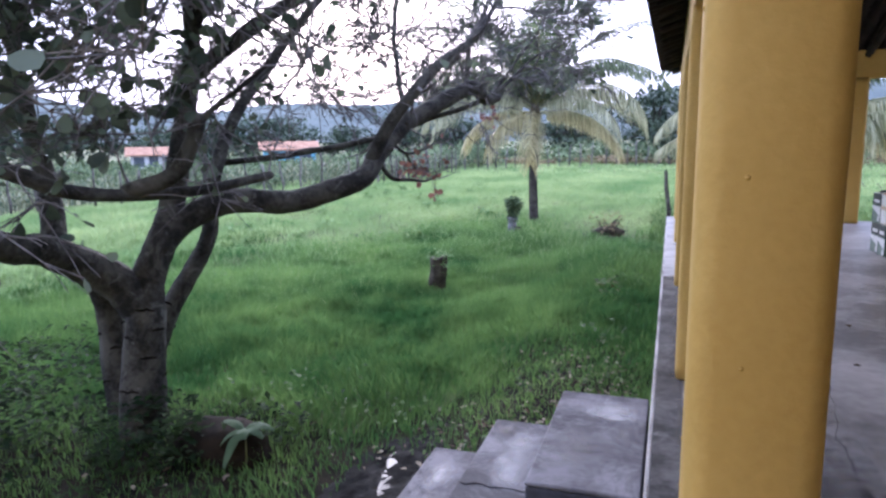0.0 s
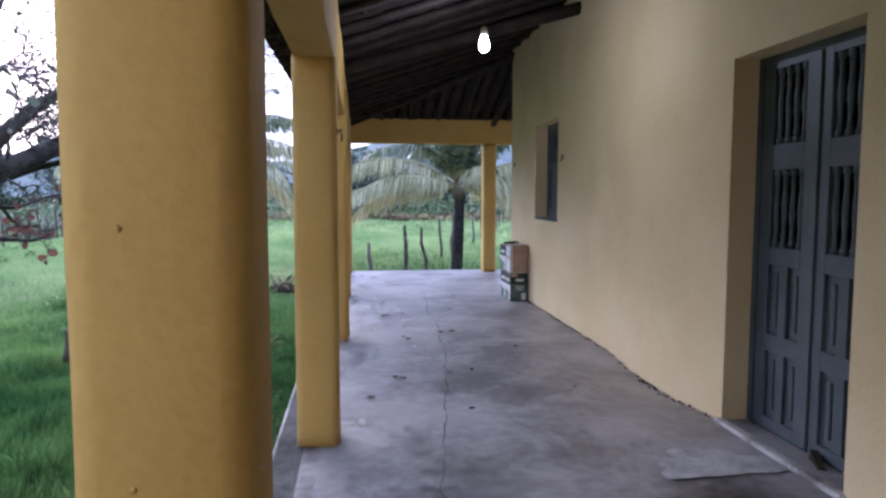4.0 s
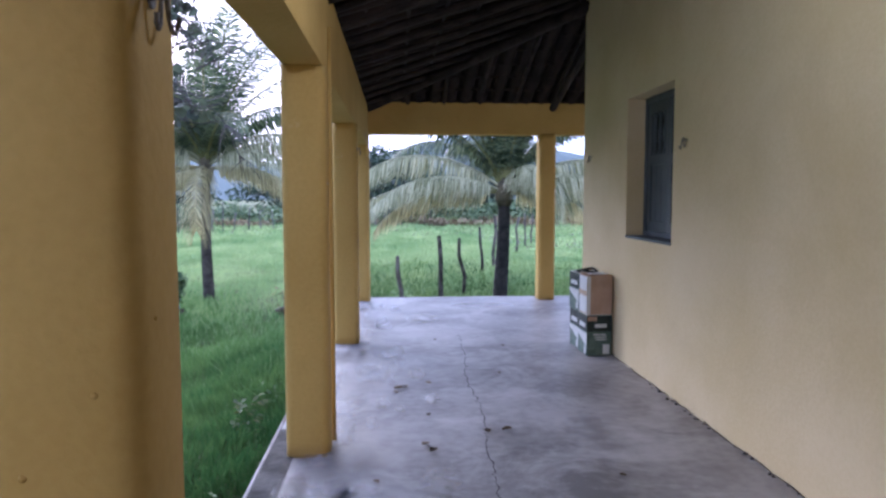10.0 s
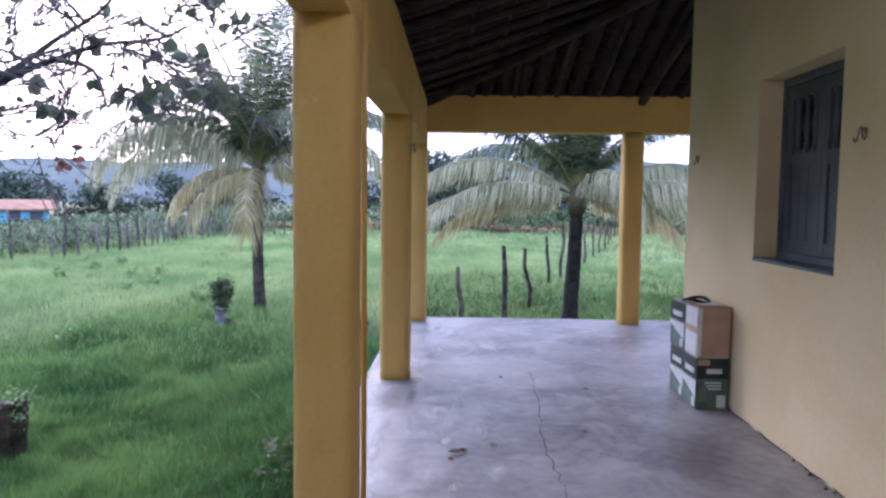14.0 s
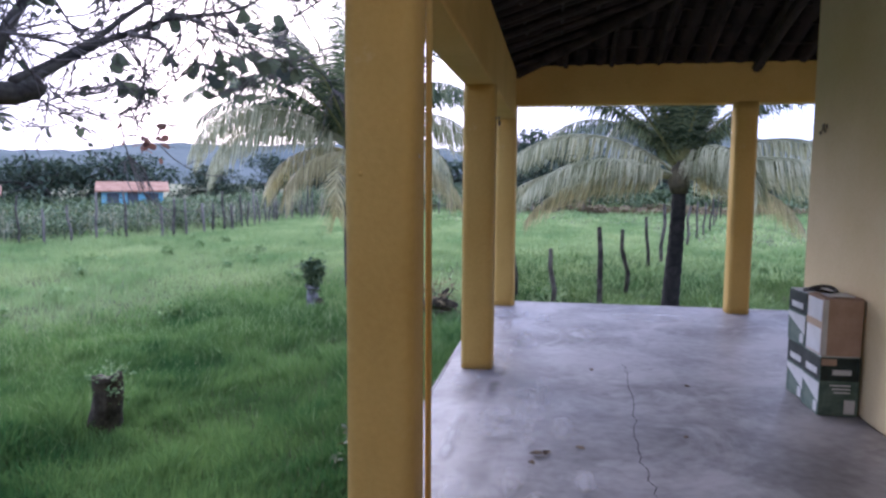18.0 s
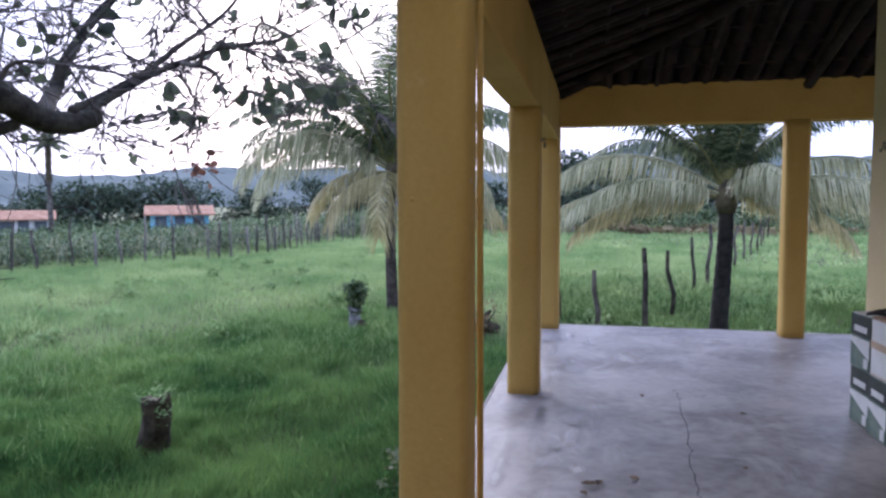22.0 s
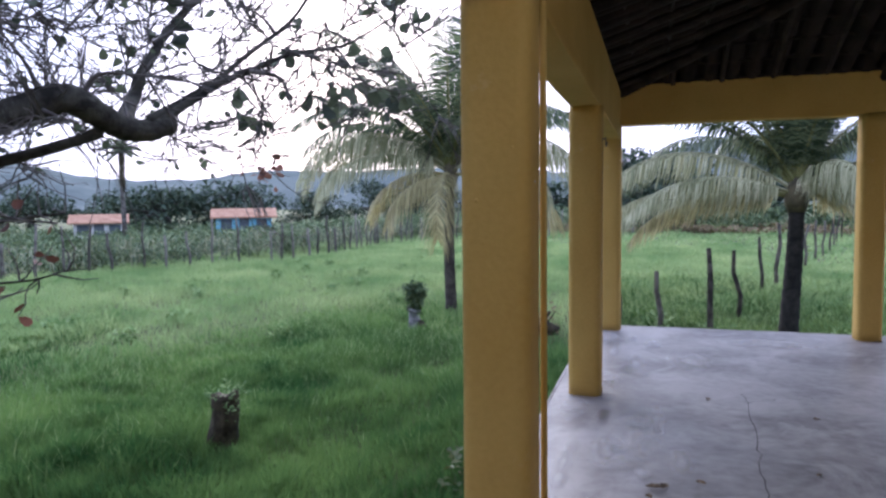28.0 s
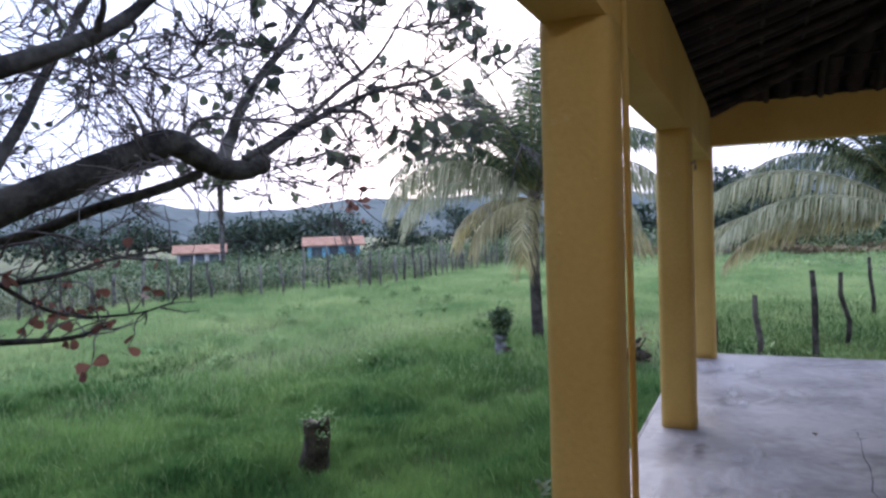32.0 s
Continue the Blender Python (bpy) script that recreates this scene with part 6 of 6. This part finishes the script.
def stump():
    z0 = float(ground_z(-3.63, 11.05))
    t = thing("tree_stump", "rotting dark stump with small green sprouts on top", "stump", (-3.63, 11.05, z0))
    b = bmesh.new()
    rings = []
    for i in range(12):
        f = i / 11
        ring = []
        for k in range(22):
            a = 2 * math.pi * k / 22
            r = (0.155 - 0.025 * f + 0.06 * max(0, 0.2 - f)) * (1 + 0.24 * noise.noise((math.cos(a) * 1.4, math.sin(a) * 1.4, f * 2.4)) + 0.05 * math.sin(7 * a + 3 * f) + 0.05 * noise.noise((math.cos(a) * 5, math.sin(a) * 5, f * 9)))
            top = (0.015 * math.sin(a * 2 + 1) + 0.02 * math.cos(a) + 0.04 * noise.noise((3 * math.cos(a), 3 * math.sin(a), 5))) if i == 11 else 0
            ring.append(b.verts.new((r * math.cos(a) + 0.05 * f, r * math.sin(a), -0.1 + 0.68 * f + top)))
        rings.append(ring)
    for p, q in zip(rings, rings[1:]):
        for k in range(22):
            b.faces.new((p[k], p[(k + 1) % 22], q[(k + 1) % 22], q[k]))
    c = b.verts.new((0.05, 0, 0.54))
    for k in range(22):
        b.faces.new((rings[-1][k], rings[-1][(k + 1) % 22], c))
    part("wood", b, M_STUMP, t, smooth=True)
    pts = np.array([(0.05 + lr.gauss(0, 0.12), lr.gauss(0, 0.12), 0.58 + lr.uniform(-0.03, 0.1)) for _ in range(70)] + [(0.17 + lr.gauss(0, 0.07), lr.gauss(-0.05, 0.08), 0.52 + lr.gauss(0, 0.07)) for _ in range(50)])
    ob = scatter_leaves("sprout_tuft", pts, 0.05, M_TUFT, "", "", 0.6)
    ob.parent = t
    tagged(ob, "small green sprouts", kind="stuff")


stump()


def planter():
    x, y = -3.76, 17.22
    t = thing("whitewashed_post_planter", "whitewashed short post crowned by a dark leafy succulent", "planter", (x, y, float(ground_z(x, y))))
    part("post", tube([(0, 0, -0.1), (0.01, 0, 0.1), (0.0, 0.01, 0.3), (0.01, 0, 0.42)], [0.13, 0.12, 0.1, 0.11], 12), M_WASH, t, "flaking whitewashed post", smooth=True)
    part("collar", tube([(0, 0, 0.36), (0.0, 0, 0.39), (0.01, 0, 0.42)], [0.12, 0.135, 0.12], 12), M_WASH, t, smooth=True)
    part("foot_stone", tube([(0.16, -0.05, -0.05), (0.17, -0.06, 0.1), (0.15, -0.05, 0.2)], [0.11, 0.1, 0.05], 9), M_STUMP, t, "dark mossy stone", smooth=True)
    pts = []
    for _ in range(760):
        f, a = lr.random() ** 0.7, lr.uniform(0, 6.28)
        q = (0.1 + 0.13 * f) * math.sqrt(lr.random()) * (1 + 0.25 * math.sin(3 * a + 2))
        pts.append((q * math.cos(a) + 0.03 * f, q * math.sin(a), 0.3 + 0.6 * f - 0.25 * q + 0.05 * math.sin(2 * a)))
    ob = scatter_leaves("foliage", np.array(pts), 0.085, M_SCRUB, "", "", 0.8)
    ob.parent = t
    tagged(ob, "dark green leafy crown")


planter()
t = thing("old_log", "dark weathered log half hidden in the grass", "log", (-1.45, 17.6, float(ground_z(-1.45, 17.6)) - 0.06))
part("wood", tube([(-0.42, 0.1, 0.12), (-0.15, 0.03, 0.2), (0.1, -0.02, 0.22), (0.36, -0.1, 0.16)], [0.07, 0.11, 0.13, 0.09], 12), M_STUMP, t, smooth=True)
part("stub", tube([(0.08, 0, 0.2), (0.12, 0.02, 0.42), (0.2, 0.0, 0.5)], [0.08, 0.05, 0.03], 8), M_STUMP, t, smooth=True)
for k in range(4):
    a = 1.9 * k
    part("dead_branch", tube([(-0.16 + 0.1 * k, 0, 0.2), (-0.2 + 0.13 * k, 0.1 * math.sin(a), 0.36 + 0.04 * math.sin(a)), (-0.3 + 0.2 * k, 0.16 * math.sin(a), 0.44 + 0.1 * math.cos(a)), (-0.44 + 0.28 * k, 0.2 * math.sin(a), 0.4 + 0.08 * math.cos(a))], [0.018, 0.015, 0.011, 0.006], 6), M_STUMP, t, smooth=True)


log_weeds = np.array([(-1.45 + lr.gauss(0, 0.2), 17.6 + lr.gauss(0, 0.15), float(ground_z(-1.45, 17.6)) + lr.uniform(0.05, 0.6)) for _ in range(240)])
tagged(scatter_leaves("log_weeds", log_weeds, 0.07, M_DRYSCRUB, "", "", 0.8), "dull half-dry weeds growing round the old log", "weeds", "", "stuff")


def fence(name, label, spots, group):
    t = thing(name, label, "fence", (0, 0, 0))
    fr = random.Random(len(spots))
    for x, y, h in spots:
        z = float(ground_z(x, y))
        lx, ly = fr.uniform(-0.12, 0.12), fr.uniform(-0.1, 0.1)
        bend = fr.uniform(-0.06, 0.06)
        r = fr.uniform(0.038, 0.062) if len(spots) > 20 else fr.uniform(0.045, 0.06)
        pts = [(x, y, z - 0.2), (x + bend, y, z + h * 0.35), (x + lx * 0.5 - bend, y + ly * 0.5, z + h * 0.7), (x + lx, y + ly, z + h)]
        part("post", tube(pts, [r, r * 0.95, r * 0.9, r * 0.75], 7), M_POST_PALE if len(spots) > 20 else M_POST, t, smooth=True)
    return t


fence("field_fence", "crooked grey wooden posts running across the field", [(-0.1, 18.8, 1.58), (0.66, 18.4, 1.22), (1.53, 18.1, 1.66), (2.15, 19.8, 1.4), (3.0, 23.0, 1.44), (3.5, 24.0, 1.72), (4.3, 27.0, 1.56), (5.2, 30.0, 1.5), (6.2, 33.5, 1.6), (7.1, 36.5, 1.5), (8.0, 39.5, 1.6), (8.9, 43, 1.5), (9.8, 46.5, 1.6), (10.8, 50, 1.6)], "")
left_posts = []
way = [(-22, 15.0), (-19.0, 20.5), (-17.2, 24.2), (-15.2, 27.0), (-13.8, 28.5), (-13.5, 31), (-13.4, 34.5), (-14, 40), (-13.5, 44), (-10, 49), (-4, 53), (4, 57)]
fr2 = random.Random(9)
for (x0, y0), (x1, y1) in zip(way, way[1:]):
    k = max(1, round(math.hypot(x1 - x0, y1 - y0) / 0.85))
    for i in range(k):
        f = (i + fr2.uniform(-0.2, 0.2)) / k
        left_posts.append((x0 + (x1 - x0) * f, y0 + (y1 - y0) * f, fr2.uniform(1.25, 1.95)))
fence("corn_fence", "crooked grey wooden posts along the corn field", left_posts, "")


# ---- corn field, scrub, far trees, houses, hills ----
def corn():
    V, F = [], []
    cr = random.Random(12)
    for _ in range(1300):
        x, y = cr.uniform(-36, -13.5), cr.uniform(15, 50)
        edge = float(np.interp(y, [p[1] for p in way[:9]], [p[0] for p in way[:9]])) - 0.5
        if x > edge or (x < edge - 9 and cr.random() < 0.6):
            continue
        z = float(ground_z(x, y))
        h = cr.uniform(0.65, 1.25)
        for k in range(8):
            a, zz = cr.uniform(0, 6.28), z + h * (0.15 + 0.8 * k / 8)
            L = cr.uniform(0.3, 0.55)
            d = Vector((math.cos(a), math.sin(a), 0))
            s = Vector((-math.sin(a), math.cos(a), 0)) * 0.034
            p0 = Vector((x, y, zz))
            p1 = p0 + d * L * 0.35 + Vector((0, 0, L * 0.42))
            p2 = p0 + d * L * 0.75 + Vector((0, 0, L * cr.uniform(0.25, 0.45)))
            p3 = p0 + d * L * 1.05 + Vector((0, 0, L * cr.uniform(-0.35, 0.1)))
            b = len(V)
            V.extend((p0 - s * 0.5, p0 + s * 0.5, p1 - s, p1 + s, p2 - s * 0.8, p2 + s * 0.8, p3))
            F.extend(((b, b + 1, b + 3), (b, b + 3, b + 2), (b + 2, b + 3, b + 5), (b + 2, b + 5, b + 4), (b + 4, b + 5, b + 6)))
        s = Vector((0.02, 0.01, 0))
        b = len(V)
        p0, p1 = Vector((x, y, z - 0.05)), Vector((x, y, z + h * 1.05))
        V.extend((p0 - s, p0 + s, p1 - s * 0.4, p1 + s * 0.4, p1 + Vector((0, 0, 0.2))))
        F.extend(((b, b + 1, b + 3), (b, b + 3, b + 2), (b + 2, b + 3, b + 4)))
    ob = mesh_from_arrays("corn_plants", [tuple(v) for v in V], F, M_CORN)
    tagged(ob, "drying corn plants behind the post fence", "corn", "", "stuff")


corn()


def cloud_points(r, clumps, n):
    """Points on and in a set of soft clumps (x, y, z, rx, rz)."""
    pts = []
    for _ in range(n):
        cx, cy, cz, rx, rz = clumps[r.randrange(len(clumps))]
        while True:
            a = Vector((r.uniform(-1, 1), r.uniform(-1, 1), r.uniform(-1, 1)))
            if 0.35 < a.length < 1:
                break
        k = 1 + 0.25 * noise.noise((a.x * 2 + cx, a.y * 2 + cy, a.z * 2))
        pts.append((cx + a.x * rx * k, cy + a.y * rx * k, cz + a.z * rz * k))
    return np.array(pts)


def scrub(name, spots, mat, label, size, per):
    r = random.Random(len(spots) + int(size * 100))
    clumps = []
    for x, y, w, h in spots:
        z = float(ground_z(x, y))
        for _ in range(4):
            clumps.append((x + r.uniform(-w, w) * 0.6, y + r.uniform(-w, w) * 0.5, z + h * r.uniform(0.25, 0.6), w * r.uniform(0.4, 0.7), h * r.uniform(0.3, 0.5)))
    ob = scatter_leaves(name, cloud_points(r, clumps, per * len(spots)), size, mat, "", "", 0.9)
    return tagged(ob, label, "bushes", "", "stuff")


sr = random.Random(31)
scrub("scrub_band", [(-15 - 0.55 * (y - 26) - sr.uniform(0, 22), y + sr.uniform(-3, 3), sr.uniform(1.0, 2.4), sr.uniform(0.8, 1.7)) for y in np.linspace(33, 62, 150)], M_SCRUB, "low green scrub beyond the corn", 0.22, 170)
scrub("corn_bushes", [(float(np.interp(y, [p[1] for p in way[:9]], [p[0] for p in way[:9]])) - sr.uniform(1.5, 14), y, sr.uniform(0.7, 1.5), sr.uniform(0.9, 1.5)) for y in np.linspace(17, 46, 64)], M_SCRUB, "soft green bushes standing among the corn", 0.13, 330)
scrub("scrub_hedge", [(-44 + 30 * f + sr.uniform(-2, 2), 35 + 17 * f + sr.uniform(-2.5, 2.5), sr.uniform(1.0, 2.0), sr.uniform(1.2, 2.1)) for f in np.linspace(0, 1, 70)], M_SCRUB, "green scrub hedge behind the corn", 0.2, 300)
scrub("middle_scrub", [(sr.uniform(-62, -18), sr.uniform(50, 74), sr.uniform(1.8, 3.4), sr.uniform(1.0, 2.0)) for _ in range(90)], M_SCRUB, "green scrub between the far houses", 0.3, 240)
scrub("far_scrub", [(x, 57 + sr.uniform(0, 12) + 0.1 * abs(x), sr.uniform(1.5, 3.2), sr.uniform(1.0, 2.4)) for x in np.linspace(-24, 46, 60)], M_SCRUB, "green scrub at the far edge of the field", 0.3, 300)
scrub("dry_scrub", [(x, 54 + sr.uniform(0, 6), sr.uniform(1.2, 2.4), sr.uniform(0.5, 1.0)) for x in np.linspace(-18, 34, 34)], M_DRYSCRUB, "dry straw-coloured scrub at the edge of the field", 0.25, 200)
scrub("field_tufts", [(sr.uniform(-13, -5), sr.uniform(15, 30), 0.25, 0.35) for _ in range(26)] + [(sr.uniform(0.3, 5), sr.uniform(14, 19), 0.5, 0.4) for _ in range(12)], M_TUFT, "coarse weed tufts in the meadow", 0.09, 110)

M_RANK = material("rank_weed_leaf", (0.05, 0.11, 0.025), (0.16, 0.26, 0.07), 0.6, 3, 30, 0.1, island=0.5, trans=0.3)
scrub("porch_weeds", [(sr.uniform(0.2, 6.5), sr.uniform(13.4, 16.8), 0.35, sr.uniform(0.25, 0.45)) for _ in range(46)], M_RANK, "rank green weeds below the end of the porch", 0.06, 120)


def far_tree(x, y, h, w, label, seed, mat=None, n=2600):
    r = random.Random(seed)
    z = float(ground_z(x, y))
    t = thing("far_tree", label, "tree", (x, y, z), "trees beyond the field")
    bm3 = bmesh.new()
    fork = Vector((0, 0, h * 0.35))
    add_tube(bm3, [(0, 0, -0.3), (0.1, 0, h * 0.2), tuple(fork)], [0.06 * w + 0.06, 0.05 * w + 0.04, 0.04 * w + 0.03], 7)
    clumps = []
    for k in range(13):
        a = k * 2.4 + r.uniform(-0.4, 0.4)
        q = w * 0.55 * math.sqrt((k + 0.3) / 13)
        c = (q * math.cos(a), q * math.sin(a), h * (r.uniform(0.5, 0.82) if k < 5 else r.uniform(0.2, 0.6)), w * r.uniform(0.22, 0.36), h * r.uniform(0.14, 0.24))
        clumps.append(c)
        add_tube(bm3, [tuple(fork), (c[0] * 0.5, c[1] * 0.5, (c[2] + fork.z) * 0.5 + 0.2), c[:3]], [0.03 * w + 0.02, 0.02 * w + 0.01, 0.02], 5, cap=False)
    part("trunk", bm3, M_BARK, t, smooth=True)
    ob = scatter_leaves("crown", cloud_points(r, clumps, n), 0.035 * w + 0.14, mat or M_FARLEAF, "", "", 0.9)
    ob.parent = t
    return t


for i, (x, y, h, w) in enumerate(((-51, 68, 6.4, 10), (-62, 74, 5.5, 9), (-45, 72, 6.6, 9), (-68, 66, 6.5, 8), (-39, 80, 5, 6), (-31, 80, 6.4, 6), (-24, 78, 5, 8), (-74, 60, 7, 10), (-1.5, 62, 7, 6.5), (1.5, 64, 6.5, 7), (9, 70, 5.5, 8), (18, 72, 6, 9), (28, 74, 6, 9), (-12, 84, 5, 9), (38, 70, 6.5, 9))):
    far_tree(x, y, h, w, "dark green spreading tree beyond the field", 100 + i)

M_RTILE = material("terracotta_roof", (0.27, 0.14, 0.085), (0.42, 0.24, 0.155), 0.85, 2, 20, 0.4)
M_HWHITE = material("white_house_wall", (0.5, 0.5, 0.48), (0.66, 0.66, 0.64), 0.85, 2, 20, 0.2)
M_HBLUE = material("light_blue_house_wall", (0.16, 0.42, 0.55), (0.22, 0.5, 0.62), 0.8, 2, 20, 0.2)


def house(x, y, z, turn, w, d, wall, label):
    t = thing("farm_house", label, "house", (x, y, z), "houses beyond the field")
    t.matrix_basis = pose(x, y, z, 0, 0, turn)
    part("wall", box(-w / 2, w / 2, -d / 2, d / 2, -1, 2.1), wall, t)
    b = bmesh.new()
    ov = 0.45
    pr = [(-d / 2 - ov, 1.9), (0, 2.6), (d / 2 + ov, 1.9), (d / 2 + ov, 2.02), (0, 2.72), (-d / 2 - ov, 2.02)]
    e = [[b.verts.new((sx * (w / 2 + ov), py, pz)) for py, pz in pr] for sx in (-1, 1)]
    for k in range(6):
        b.faces.new((e[0][k], e[0][(k + 1) % 6], e[1][(k + 1) % 6], e[1][k]))
    b.faces.new(e[0])
    b.faces.new(e[1][::-1])
    part("roof", b, M_RTILE, t, "terracotta tile roof")
    dr = part("door", box(-0.4, 0.4, -d / 2 - 0.05, -d / 2 + 0.02, 0, 1.95), M_SILL, t, "dark door")
    for wx in (-w * 0.32, w * 0.32):
        win = part("window", box(wx - 0.45, wx + 0.45, -d / 2 - 0.04, -d / 2 + 0.02, 0.9, 1.8), M_SILL, t, "dark shuttered window")
        part("frame", box(wx - 0.52, wx + 0.52, -d / 2 - 0.03, -d / 2 - 0.002, 0.82, 0.9), M_HWHITE, win)
    return t


house(-33.7, 56.8, -1.55, 34, 4.5, 3.6, M_HBLUE, "low light blue farmhouse with a terracotta roof")
house(-46.8, 54.2, -1.95, 42, 3.9, 3.4, M_HWHITE, "low white farmhouse with a terracotta roof")
def far_palm(x, y):
    """A tall thin palm with a skirt of dead leaves under a small crown."""
    t = thing("fan_palm", "tall thin-trunked palm with a skirt of dead brown leaves", "palm", (x, y, float(ground_z(x, y))))
    r = random.Random(77)
    part("trunk", tube([(0, 0, -0.4), (0.03, 0, 2.2), (-0.02, 0, 4.6), (0, 0, 7.0)], [0.2, 0.16, 0.14, 0.12], 9), M_POST_PALE, t, "pale grey trunk", smooth=True)
    V, F = [], []
    for k in range(520):
        a, z = r.uniform(0, 6.28), r.uniform(4.9, 7.2)
        q = r.uniform(0.14, 0.42)
        p0 = Vector((0.1 * math.cos(a), 0.1 * math.sin(a), z))
        p1 = Vector((q * math.cos(a), q * math.sin(a), z - r.uniform(0.2, 0.7)))
        w = Vector((-math.sin(a), math.cos(a), 0)) * 0.03
        b = len(V)
        V.extend((p0 - w, p0 + w, p1))
        F.append((b, b + 1, b + 2))
    tagged(mesh_from_arrays("dead_leaf_skirt", [tuple(v) for v in V], F, M_LEAFBASE, t), "hanging dead brown leaves", kind="stuff")
    for k in range(16):
        frond(t, k * 2.4, radians(75 - 5.5 * k), 1.3, radians(60), M_PALM, 900 + k, origin=(0, 0, 7.0), leaf_len=0.4)


far_palm(-33.0, 42.0)

# Pale grey-green hill colour with the haze painted in.
M_HILL = material("haze_painted_hill", (0.12, 0.145, 0.14), (0.18, 0.205, 0.19), 1.0, 0.02, 0.15, 0.0, spec=0.0)


def hills():
    V, F = [], []
    n, rows = 140, 6
    for i in range(n + 1):
        a = radians(-70 + 140 * i / n)
        for j in range(rows):
            f = j / (rows - 1)
            rad = 460 + 200 * f
            h = 37 + 9 * math.sin(a * 5 + 1) + 7 * math.sin(a * 11) + 10 * noise.noise((a * 6, 0, 0))
            z = -4 + (h + 4) * math.sin(f * math.pi / 2) + 3.5 * noise.noise((a * 40, f * 4, 3)) * f
            V.append((math.sin(a) * rad, math.cos(a) * rad, z))
    for i in range(n):
        for j in range(rows - 1):
            b = i * rows + j
            F.append((b, b + 1, b + rows + 1, b + rows))
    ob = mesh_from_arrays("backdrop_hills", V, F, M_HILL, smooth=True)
    tagged(ob, "wooded hills on the horizon, haze painted into their colour", "hills", "", "structure")


hills()
